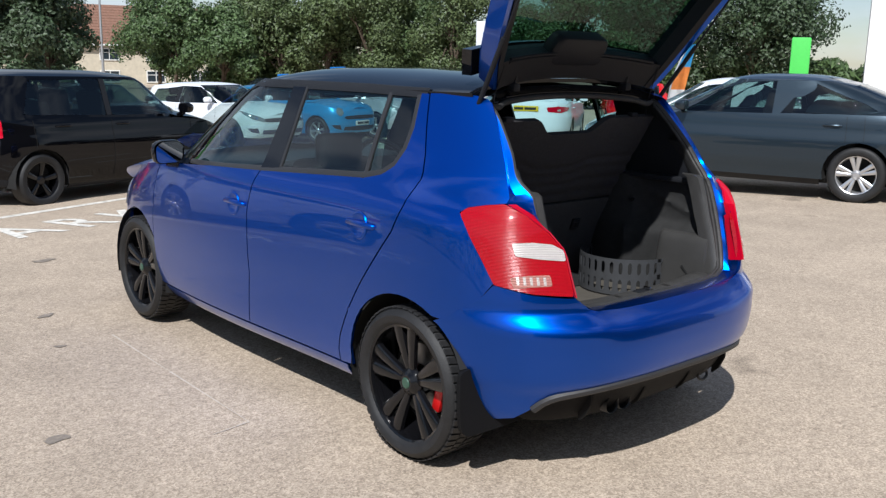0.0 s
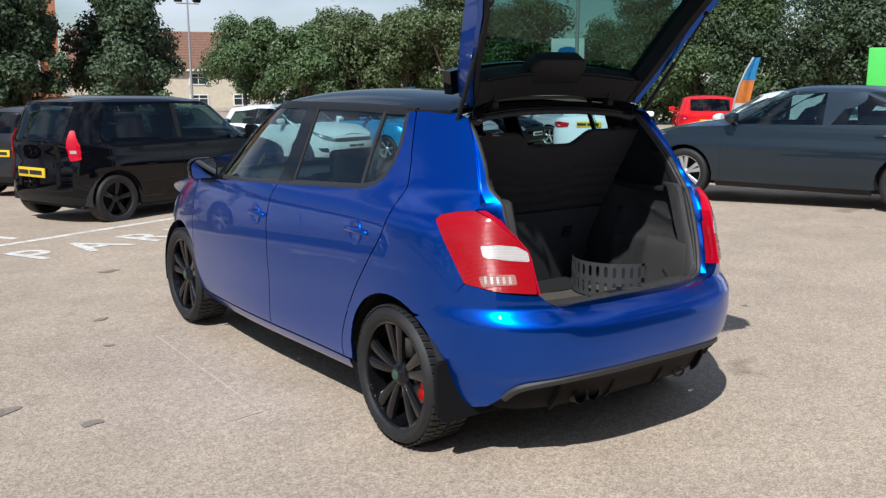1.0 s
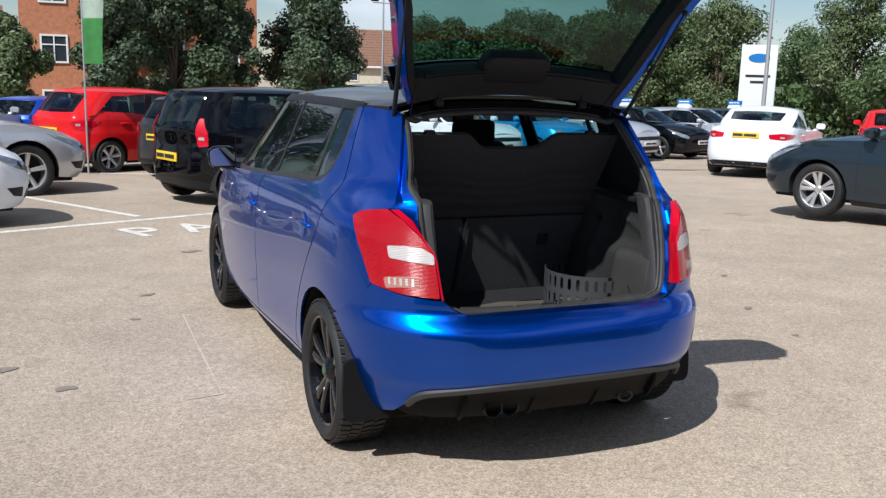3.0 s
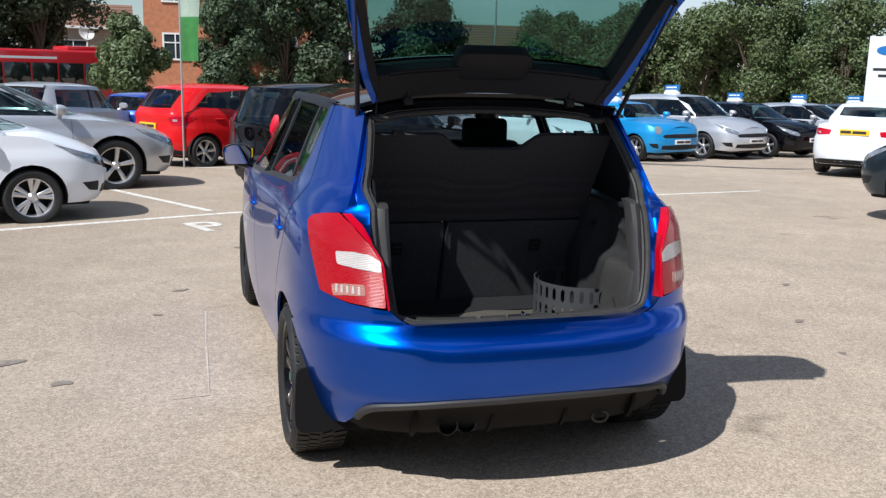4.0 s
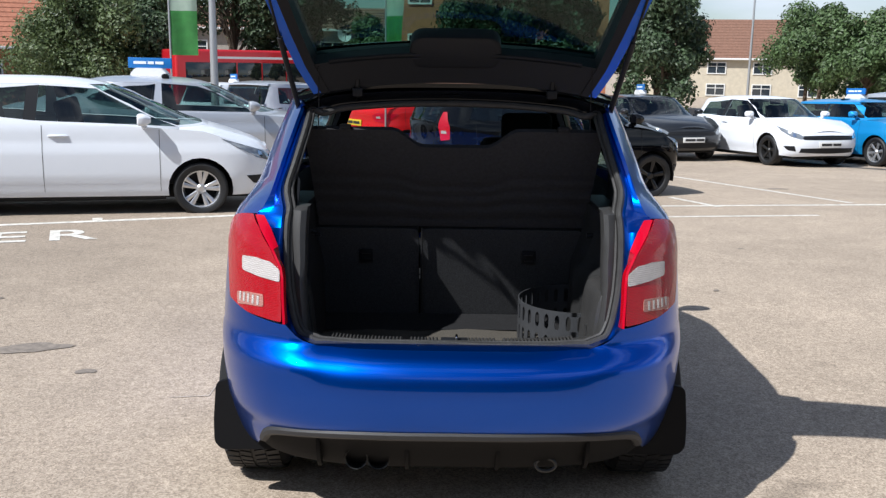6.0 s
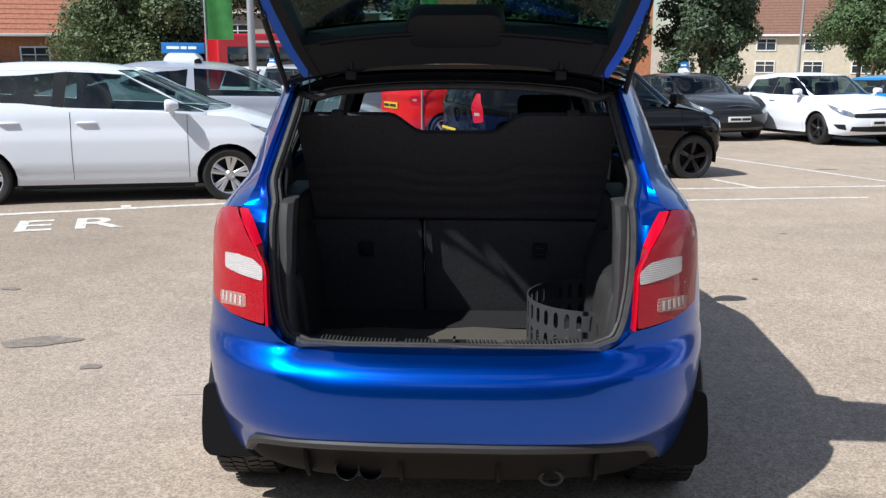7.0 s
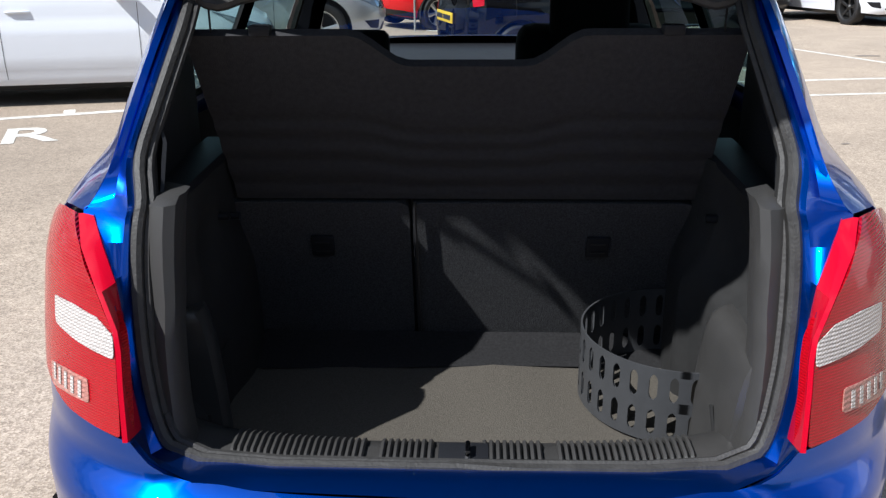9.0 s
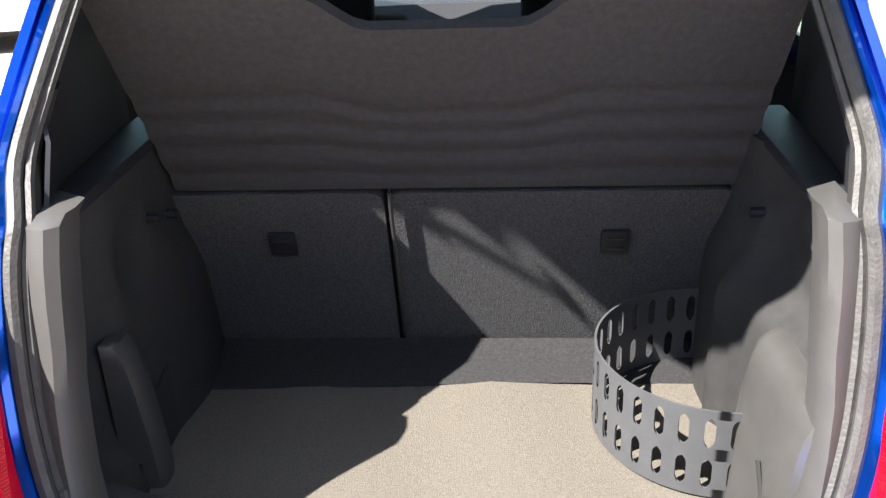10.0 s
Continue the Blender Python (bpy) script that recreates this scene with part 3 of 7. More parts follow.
for side in (-1, 1):
    fr = [(x, z) for x, z in [(2.62, .60), (2.85, .62), (3.1, .68), (3.27, .66), (3.27, .25), (2.9, .22), (2.78, .25)]]
    skin(yz(fr), lower, 0.0, 0.012, side, 0.06, 0.05, bm)
part("front_bumper", bm, BLUE, CAR)
# bonnet
bm = bmesh.new()
rows = []
for k in range(15):
    t = k / 14
    y = 2.30 + 0.92 * t
    zc = 0.985 - 0.10 * t - 0.13 * t ** 3
    w = half_width(.9) * max(0.02, 1 - max(0.0, (y - 1.9) / 1.40) ** 2.9) ** (1 / 2.9) * 0.985
    rows.append([(w * s, y, zc - 0.06 * abs(s) ** 2.5 - 0.015 * abs(s) ** 8) for s in [j / 8 - 1 for j in range(17)]])
loft(bm, rows)
bmesh.ops.recalc_face_normals(bm, faces=bm.faces[:])
part("bonnet", bm, BLUE, CAR)
for s in (-1, 1):
    bm = bmesh.new()
    skin(yz([(2.82, .62), (2.78, .70), (2.86, .79), (2.98, .77), (3.15, .70), (3.20, .63)]), lower, 0.006, 0.02, s, 0.05, 0.05, bm)
    part("headlight", bm, HEADLAMP, CAR, "clear headlight lens")

# windows
front_glass = yz([(1.785, .985), (1.645, 1.19), (1.47, 1.345), (1.42, 1.368), (1.052, 1.372), (1.072, 1.022), (1.45, 1.0)])
rear_glass = yz([(.930, 1.372), (.345, 1.372), (.330, 1.068), (.60, 1.052), (.918, 1.036)])
quarter_glass = flank([(.318, 1.370), (.182, 1.365), (.158, 1.25), (.163, 1.175), (.190, 1.12), (.235, 1.087), (.303, 1.072)])
for name, o in (("front_door_window", front_glass), ("rear_door_window", rear_glass), ("quarter_window", quarter_glass)):
    for ob in both(name, o, upper, SIDEGLASS, "teal-tinted clear side glass", off=-0.006, thick=0.0):
        ob.visible_shadow = False
# dark frames round the panes
def band(name, pts, width, material, off=-0.002, surf=upper, closed=False):
    """A narrow moulding along a line of (y, z) on the flank."""
    made = []
    for side in (-1, 1):
        bm = bmesh.new()
        n = len(pts)
        rows = []
        for i in range(n):
            a, b, c = Vector(pts[max(i - 1, 0)]), Vector(pts[i]), Vector(pts[min(i + 1, n - 1)])
            d = (c - a).normalized()
            s = Vector((-d.y, d.x)) * width / 2
            row = []
            for k, o in ((-1, -0.012), (-1, 0.0), (0, 0.0025), (1, 0.0), (1, -0.012)):
                q = b + s * k
                p = Vector(surf(u_of(q.x, q.y), q.y))
                p.x = (p.x - off - o) if p.x < 0 else p.x
                row.append((p.x * (1 if side < 0 else -1), p.y, p.z))
            rows.append(row)
        loft(bm, rows)
        bmesh.ops.recalc_face_normals(bm, faces=bm.faces[:])
        made.append(part(name, bm, material, CAR))
    return made


def subdiv(pts, n=4):
    out = []
    for a, b in zip(pts, pts[1:]):
        for k in range(n):
            out.append((a[0] + (b[0] - a[0]) * k / n, a[1] + (b[1] - a[1]) * k / n))
    return out + [pts[-1]]


band("window_moulding", subdiv([(1.80, .975), (1.45, .990), (1.06, 1.012), (.70, 1.033), (.33, 1.055), (.23, 1.076), (.178, 1.112), (.148, 1.172), (.143, 1.25), (.168, 1.372)], 3), 0.022, SATIN)
band("roof_moulding", subdiv([(1.86, .965), (1.72, 1.15), (1.60, 1.275), (1.49, 1.362), (1.41, 1.382), (1.0, 1.385), (.5, 1.385), (.13, 1.379)], 4), 0.036, TRIM)
band("window_divider", subdiv([(.325, 1.06), (.332, 1.375)], 4), 0.022, SATIN)
band("window_channel", subdiv([(.925, 1.03), (.937, 1.378)], 4), 0.016, SATIN)
both("door_pillar", yz([(1.066, 1.008), (1.046, 1.380), (.945, 1.380), (.932, 1.022)]), upper, BLACKROOF, off=-0.001, thick=0.015)

# roof, front pillars and screen
bm = bmesh.new()
crown = lerp_table([(-.08, 1.428), (.0, 1.440), (.3, 1.456), (.8, 1.468), (1.2, 1.462), (1.45, 1.436), (1.62, 1.400)])
rows = []
for k in range(25):
    y = -.02 + 1.64 * k / 24
    w = -upper(u_of(y, 1.388), 1.388)[0]
    if y > 1.3:
        w = min(w, 0.600)
    row = []
    for j in range(21):
        s = j / 10 - 1
        drop = (crown(y) - 1.386) * abs(s) ** 3.2
        row.append((w * s, y - .05 * s * s * max(0.0, 1 - y / .4), crown(y) - drop))
    rows.append(row)
loft(bm, rows)
bmesh.ops.recalc_face_normals(bm, faces=bm.faces[:])
bmesh.ops.solidify(bm, geom=bm.faces[:], thickness=0.015)
part("roof", bm, BLACKROOF, CAR, "gloss black roof panel")
# lining
bm = bmesh.new()
loft(bm, [[(x * .97, y, z - 0.035) for x, y, z in row] for row in rows])
part("roof_lining", bm, mat("roof_lining", (0.35, 0.34, 0.33), 0.95, vary=0.1), CAR, "pale grey cloth roof lining")
both("front_pillar", yz([(1.83, .955), (1.66, 1.19), (1.48, 1.362), (1.40, 1.384), (1.56, 1.386), (1.66, 1.33), (1.83, 1.19), (2.06, .985), (2.08, .955)]), upper, BLACKROOF, off=-0.001, thick=0.03)
bm = bmesh.new()
rows = []
for k in range(9):
    t = k / 8
    y, z = 2.46 - 0.86 * t, .965 + .435 * t - .02 * (2 * t - 1) ** 2 + .02
    w = .70 - .115 * t
    rows.append([(w * s, y - .14 * s * s - (0.0 if abs(s) < .95 else .02), z) for s in [j / 8 - 1 for j in range(17)]])
loft(bm, rows)
o = part("windscreen", bm, SCREENGLASS, CAR, "clear windscreen")
o.visible_shadow = False
bm = bmesh.new()
loft(bm, [[(.74 * s, 2.28 + .05 - .14 * s * s, .945), ] * 1 + [(.74 * s, 2.50 - .14 * s * s, .965)] for s in [j / 8 - 1 for j in range(17)]])
part("cowl", bm, TRIM, CAR)

# door handles and scoops
for y, z in ((.275, .872), (1.235, .838)):
    for side in (-1, 1):
        xs = -lower(u_of(y, z), z)[0]
        h = part("door_handle", bmesh.new(), BLUE, CAR)
        bm = bmesh.new()
        path = [(side * (xs - .012), y - .10, z), (side * (xs + .003), y - .085, z + .002), (side * (xs + .008), y, z + .004), (side * (xs + .003), y + .075, z + .002), (side * (xs - .012), y + .09, z)]
        tube(bm, path, [.008, .012, .013, .012, .008], 8)
        bmesh.ops.scale(bm, vec=(1, 1, 1.0), verts=bm.verts[:])
        bm.to_mesh(h.data)
        bm.free()
        h.data.polygons.foreach_set("use_smooth", [True] * len(h.data.polygons))
        # dished scoop behind the grip, with a soft raised rim
        bm = bmesh.new()
        rows = []
        for sc, out in ((1.0, .0010), (.93, .0052), (.84, .0058), (.70, .0040), (.45, .0018), (.02, .0012)):
            ring = []
            for k in range(28):
                a = 2 * math.pi * k / 28
                yy, zz = y + .005 + .055 * sc * math.cos(a), z - .004 + .056 * sc * math.sin(a)
                px, py, pz = lower(u_of(yy, zz), zz)
                ring.append((-side * (px - out), py, pz))
            rows.append(ring)
        vs = loft(bm, rows, close=True)
        bm.faces.new(vs[-1])
        bmesh.ops.recalc_face_normals(bm, faces=bm.faces[:])
        part("handle_recess", bm, BLUE, h)

# mirrors
for side in (-1, 1):
    bm = bmesh.new()
    q = rounded([(-.10, -.075), (.10, -.075), (.115, .05), (.06, .085), (-.06, .085), (-.11, .05)], .04)
    rows = []
    for t, sc in ((0, .96), (.02, 1.0), (.06, .96), (.10, .75), (.125, .35)):
        rows.append([(side * (.868 + x * sc * .76), 1.83 + t * .8, 1.018 + z * sc * .76) for x, z in q])
    vs = loft(bm, rows, close=True)
    bm.faces.new(vs[-1])
    tube(bm, [(side * .76, 1.86, .955), (side * .82, 1.87, .965), (side * .86, 1.88, .975)], [.03, .028, .03], 8)
    bmesh.ops.recalc_face_normals(bm, faces=bm.faces[:])
    mir = part("door_mirror", bm, BLACKROOF, CAR, "gloss black door mirror")
    bm = bmesh.new()
    bm.faces.new([bm.verts.new((side * (.868 + x * .68), 1.829 - .10 * z - .05 * x, 1.018 + z * .68)) for x, z in q])
    bmesh.ops.recalc_face_normals(bm, faces=bm.faces[:])
    part("mirror_glass", bm, mat("mirror", (.85, .88, .9), .02, metal=1.0) if "mirror" not in bpy.data.materials else bpy.data.materials["mirror"], mir)

# tail lamps
lamp = [(-.45, 1.007), (-.37, .996), (-.334, .978), (-.372, .908), (-.415, .84), (-.465, .752), (-.63, .728), (-.815, .718), (-.812, .76), (-.806, .80), (-.800, .845), (-.790, .878), (-.735, .930), (-.64, .983), (-.540, 1.014)]
LAMPS = []
for side in (-1, 1):
    lp = part("tail_light", skin(rounded(lamp, .008, 2), lower, 0.010, 0.03, side, 0.03, 0.03), REDLENS, CAR, "red tail light with clear and fog segments")
    LAMPS.append((side, lp))
    part("reversing_lens", skin(rounded([(-.562, .894), (-.66, .898), (-.745, .892), (-.795, .871), (-.799, .836), (-.70, .842), (-.572, .852)], .008, 2), lower, 0.0125, 0.002, side, 0.03, 0.03), WHITELENS, lp, "clear white reversing segment")
    fog = part("fog_lens", skin(rounded([(-.540, .780), (-.62, .789), (-.720, .792), (-.726, .755), (-.62, .750), (-.552, .743)], .008, 2), lower, 0.0120, 0.002, side, 0.03, 0.03), PINKLENS, lp, "pale fog segment")
    for k in range(5):
        a = -.567 - .030 * k
        part("fog_bar", skin([(a, .784), (a - .012, .785), (a - .013, .758), (a - .001, .757)], lower, 0.0135, 0.001, side, 0.03, 0.03), WHITELENS, fog)

# tailgate opening: gutter, seal
EDGE = [(-WRAP, .648), (-1.05, .648), (-.95, .651), (-.87, .685), (-.822, .716), (-.815, .76), (-.808, .80), (-.801, .85), (-.790, .88), (-.737, .932), (-.642, .985), (-.545, 1.019), (-.560, 1.035), (-.550, 1.08), (-.537, 1.17), (-.503, 1.30), (-.480, 1.355)]
INNER = [(-.69, 1.020, .045), (-.705, 1.05, .055), (-.695, 1.10, .06), (-.675, 1.18, .06), (-.610, 1.30, .065), (-.555, 1.345, .07)]
def opening():
    """The edge of the opening from the sill's middle up the left side to the roof's middle: outer edge, gutter floor, flange."""
    outer = [Vector(bumper(u, z)) if k < 4 else Vector(lower(u, z)) for k, (u, z) in enumerate(EDGE)]
    flange = [Vector(p) for p in ((0, -.530, .638), (-.30, -.528, .639), (-.425, -.522, .645), (-.480, -.512, .664), (-.504, -.494, .705), (-.517, -.477, .755), (-.526, -.461, .80), (-.532, -.444, .85), (-.535, -.433, .88), (-.538, -.414, .935), (-.538, -.396, .985), (-.536, -.381, 1.017), (-.534, -.366, 1.042))]
    flange += [Vector(lower(u, z)) + Vector((.014, dy + .024, 0)) for u, z, dy in INNER[2:]]
    floor_ = [Vector((p.x * 1.03, -.566, .650)) for p in flange[:3]] + [Vector((-.503, -.545, .664))]
    floor_ += [p + Vector((-.016, -.026, 0)) for p in flange[4:]]
    for x, y, z in ((-.47, -.105, 1.378), (-.40, -.075, 1.395), (-.2, -.045, 1.410), (0, -.03, 1.414)):
        outer.append(Vector((x, y, z)))
        floor_.append(Vector((x * .97, y - .005, z - .028)))
        flange.append(Vector((x * .955, y + .0, z - .045)))
    return outer, floor_, flange


OUTER, GUTTER, FLANGE = opening()


def eased(pts, k0, n=4):
    """The same line, drawn as a smooth curve from its k0-th point on."""
    out = list(pts[:k0])
    for k in range(k0, len(pts) - 1):
        a, b, c, d = pts[k - 1], pts[k], pts[k + 1], pts[min(k + 2, len(pts) - 1)]
        for j in range(n):
            t = j / n
            out.append(b + ((c - a) * t + (a * 2 - b * 5 + c * 4 - d) * t * t + (b * 3 - a - c * 3 + d) * t ** 3) * .5)
    return out + [pts[-1]]


def full_loop(half):
    return [tuple(p) for p in half] + [(-p.x, p.y, p.z) for p in reversed(half[1:-1])]


def gutter_piece(name, k0, k1, material):
    bm = bmesh.new()
    mid = [(a + b) / 2 + Vector((0, 0, .003) if k < 3 else (0, .004 if k < 12 else .020, 0)) for k, (a, b) in enumerate(zip(OUTER, GUTTER))]
    for side in (-1, 1):
        rows = [[(p.x * -side, p.y, p.z) for p in eased(half[k0:k1], 11 if k0 == 0 else 1)] for half in (OUTER, mid, GUTTER, FLANGE)]
        loft(bm, rows)
    bmesh.ops.remove_doubles(bm, verts=bm.verts[:], dist=.0004)
    bmesh.ops.recalc_face_normals(bm, faces=bm.faces[:])
    return part(name, bm, material, CAR)


gutter_piece("tailgate_gutter", 0, 17, BLUE)
gutter_piece("roof_header", 16, 21, BLACKROOF)
for side, lp in LAMPS:
    bm = bmesh.new()
    rows = []
    for k in range(4, 12):
        a, b = OUTER[k], GUTTER[k]
        d = (b - a).normalized()
        lift = Vector((.004, -.010, 0))
        w_in = .88 * min(1.0, (12.3 - k) / 4.5)
        rows.append([(p.x * (1 if side < 0 else -1), p.y, p.z) for p in (a + Vector((-.004, -.011, 0)), a + lift, a + (b - a) * .5 * w_in + lift, a + (b - a) * w_in + lift, a + (b - a) * (w_in + .02))])
    loft(bm, rows)
    bmesh.ops.recalc_face_normals(bm, faces=bm.faces[:])
    part("lamp_flank", bm, REDPLAIN, lp, "plain red inner flank")
bm = bmesh.new()
dense = []
loop = full_loop(eased(FLANGE, 3, 3))
for i in range(len(loop)):
    a, b = Vector(loop[i]), Vector(loop[(i + 1) % len(loop)])
    for k in range(3):
        dense.append(tuple(a.lerp(b, k / 3) + Vector((0, -.006, 0))))
tube(bm, dense, .0115, 8, closed=True)
tube(bm, [(x * .972, y + .010, z + (.006 if z < .7 else 0)) for x, y, z in dense], .007, 6, closed=True)
part("tailgate_seal", bm, SEALRUBBER, CAR, "black rubber tailgate seal")

# wheels
def make_wheel(parent, at, face, tyre_r, rim_r, width, spokes, rim_mat, twin=True, caliper=None, disc=True, dish=0.0, side=-1, phase=.2):
    """A tyre with tread blocks and an alloy rim; its parts are sub-parts of the wheel."""
    base = bmesh.new()
    w = width
    # barrel
    lathe(base, [(rim_r, -w / 2 + .006), (rim_r - .012, -w / 2 + .012), (rim_r - .022, -w / 2 + .05), (rim_r - .03, w / 2 - .03), (rim_r - .012, w / 2 - .006), (rim_r, w / 2)], 40)
    hubm = pose(0, 0, 0)
    # spokes on the outer side (x negative is outward)
    xo = -w / 2 + .02 + dish
    spoke_meshes = []
    def spoke(a, wid0, wid1, r0, r1):
        rows_ = []
        for t in (0.0, .35, .7, 1.0):
            r = r0 + (r1 - r0) * t
            ww = wid0 + (wid1 - wid0) * t
            xx = xo + .018 - .018 * math.sin(t * 1.6) + .0
            rows_.append([Vector((xx + .020, r, -ww)), Vector((xx + .004, r, -ww * .9)), Vector((xx - .002, r, -ww * .5)), Vector((xx - .002, r, ww * .5)), Vector((xx + .004, r, ww * .9)), Vector((xx + .020, r, ww))])
        rot = Matrix.Rotation(a, 4, "X")
        sm = bmesh.new()
        loft(sm, [[rot @ p for p in row] for row in rows_], close=True)
        bmesh.ops.recalc_face_normals(sm, faces=sm.faces[:])
        spoke_meshes.append(sm)
    for k in range(spokes):
        a = 2 * math.pi * k / spokes + phase
        if twin:
            for d in (-1, 1):
                spoke(a + d * (2 * math.pi / spokes) * .155, .0150, .0300, .042, rim_r - .010)
        else:
            spoke(a, .022, .034, .05, rim_r - .010)
    lathe(base, [(.0001, xo - .003), (.030, xo - .003), (.034, xo + .002), (.052, xo + .012), (.060, xo + .03)], 24)
    bmesh.ops.recalc_face_normals(base, faces=base.faces[:])
    if side > 0:
        for v in base.verts:
            v.co.x = -v.co.x
        bmesh.ops.reverse_faces(base, faces=base.faces[:])
    bmesh.ops.translate(base, vec=at, verts=base.verts[:])
    wheel = part("wheel", base, rim_mat, parent)
    def add(name, bm, material):
        if side > 0:
            for v in bm.verts:
                v.co.x = -v.co.x
            bmesh.ops.reverse_faces(bm, faces=bm.faces[:])
        bmesh.ops.translate(bm, vec=at, verts=bm.verts[:])
        return part(name, bm, material, wheel)
    for sm in spoke_meshes:
        add("spoke", sm, rim_mat)
    bm = bmesh.new()
    s = w / 2
    lathe(bm, [(rim_r - .008, -s + .012), (rim_r + .004, -s + .000), (rim_r + .012, -s - .006), (tyre_r - .030, -s - .010), (tyre_r - .012, -s + .002), (tyre_r - .003, -s + .018), (tyre_r, -s + .05), (tyre_r, 0), (tyre_r, s - .05), (tyre_r - .003, s - .018), (tyre_r - .012, s - .002), (tyre_r - .030, s + .010), (rim_r + .01, s), (rim_r - .008, s - .012)], 48)
    bmesh.ops.recalc_face_normals(bm, faces=bm.faces[:])
    add("tyre", bm, TYRE)
    if disc:
        bm = bmesh.new()
        lathe(bm, [(.06, -.01), (rim_r * .62, -.01), (rim_r * .62, .012), (.06, .012)], 32)
        bmesh.ops.recalc_face_normals(bm, faces=bm.faces[:])
        add("brake_disc", bm, DISC)
    bm = bmesh.new()
    lathe(bm, [(.0001, .03), (rim_r - .03, .03), (rim_r - .03, .05)], 24)
    add("back_plate", bm, LINER)
    if caliper:
        bm = bmesh.new()
        box(bm, (.05, .045, .10), (0, 0, 0), .012)
        bmesh.ops.transform(bm, matrix=Matrix.Rotation(caliper, 4, "X") @ Matrix.Translation((-.015, rim_r * .58, 0)), verts=bm.verts[:])
        add("brake_caliper", bm, REDCAL)
    return wheel


def tread(parent, at, r, width, n=56):
    """Short grooves' edges as raised tread blocks round the tyre."""
    bm = bmesh.new()
    for k in range(n):
        a = 2 * math.pi * k / n
        rot = Matrix.Rotation(a, 4, "X")
        for x0, x1, sk in ((-width / 2 + .004, -width / 2 + .05, .35), (-.045, -.006, .5), (.006, .045, -.5), (width / 2 - .05, width / 2 - .004, -.35)):
            pts = []
            hw = math.pi * r / n * .72
            for xx, zz in ((x0, -hw), (x1, -hw), (x1, hw), (x0, hw)):
                sh = sk * (xx - x0) * .6
                pts.append((xx, zz + sh))
            lo = [bm.verts.new(rot @ Vector((x, r - .002, z))) for x, z in pts]
            hi = [bm.verts.new(rot @ Vector((x * .985, r + .004, z * .95))) for x, z in pts]
            bm.faces.new(hi)
            for i in range(4):
                bm.faces.new((lo[i], lo[(i + 1) % 4], hi[(i + 1) % 4], hi[i]))
    bmesh.ops.recalc_face_normals(bm, faces=bm.faces[:])
    bmesh.ops.translate(bm, vec=at, verts=bm.verts[:])
    o = part("tread", bm, TYRE, parent, smooth=False)
    return o


for y in (0.0, 2.46):
    for side in (-1, 1):
        at = (side * .700, y, WHEEL_R)
        w = make_wheel(CAR, at, side, WHEEL_R - .004, .231, .205, 5, GLOSSBLACK, True, radians(197), True, 0.0, side, radians(84))
        tread(w, at, WHEEL_R - .004, .20)
        bm = bmesh.new()
        lathe(bm, [(.0001, -.0), (.018, -.0), (.022, .004)], 20)
        if side > 0:
            for v in bm.verts:
                v.co.x = -v.co.x
        bmesh.ops.translate(bm, vec=(side * .7905, y, WHEEL_R), verts=bm.verts[:])
        bmesh.ops.recalc_face_normals(bm, faces=bm.faces[:])
        part("wheel_badge", bm, BADGE, w)
# arch liners
for y in (0.0, 2.46):
    for side in (-1, 1):
        bm = bmesh.new()
        rows = []
        for k in range(17):
            a = radians(-15 + (172 if y == 0 else 210) * k / 16)
            rows.append([(side * x, y + .01 + r * math.cos(a), .30 + r * math.sin(a)) for x, r in ((.79, .345), (.76, .36), (.50, .36))])
        loft(bm, rows)
        c = [bm.verts.new((side * .50, y + .36 * math.cos(radians(a)), .30 + .36 * math.sin(radians(a)))) for a in range(-20, 201, 20)]
        bm.faces.new(c)
        part("arch_liner", bm, LINER, CAR)
# mud flaps behind the rear wheels
for side in (-1, 1):
    bm = bmesh.new()
    o = rounded([(.53, .225), (.64, .208), (.785, .196), (.810, .22), (.812, .30), (.803, .43), (.66, .46), (.53, .36)], .02)
    rows = []
    prism(bm, [(side * x, z) for x, z in o], .018, pose(0, -.375, 0))
    for v in bm.verts:
        v.co.y += .10 * max(0.0, (v.co.z - .06)) - .25 * max(0.0, .70 - abs(v.co.x)) + .12 * max(0, (abs(v.co.x) - .7))
    part("mud_flap", bm, DULLBLACK, CAR, "black plastic mud flap")
# floor pan and exhaust
bm = bmesh.new()
box(bm, (1.14, 3.36, .06), (0, 1.37, .20), .02)
box(bm, (.96, .56, .10), (0, -.26, .32), .03)
part("floor_pan", bm, LINER, CAR)
for x in (-.300, -.230):
    bm = bmesh.new()
    lathe(bm, [(.028, .25), (.033, .0), (.036, -.003), (.037, .004), (.036, .25)], 20, axis="y", m=Matrix.Translation((x, -.60, .282)))
    part("exhaust_pipe", bm, DARKMETAL, CAR)
bm = bmesh.new()
tube(bm, [(.30 + .032 * math.cos(a), -.585 + .004 * math.sin(a), .262 + .020 * math.sin(a)) for a in [2 * math.pi * k / 16 for k in range(16)]], .006, 6, closed=True)
tube(bm, [(.30, -.583, .280), (.30, -.50, .300)], .007, 6)
part("tow_eye", bm, DARKMETAL, CAR, "bare steel towing eye")

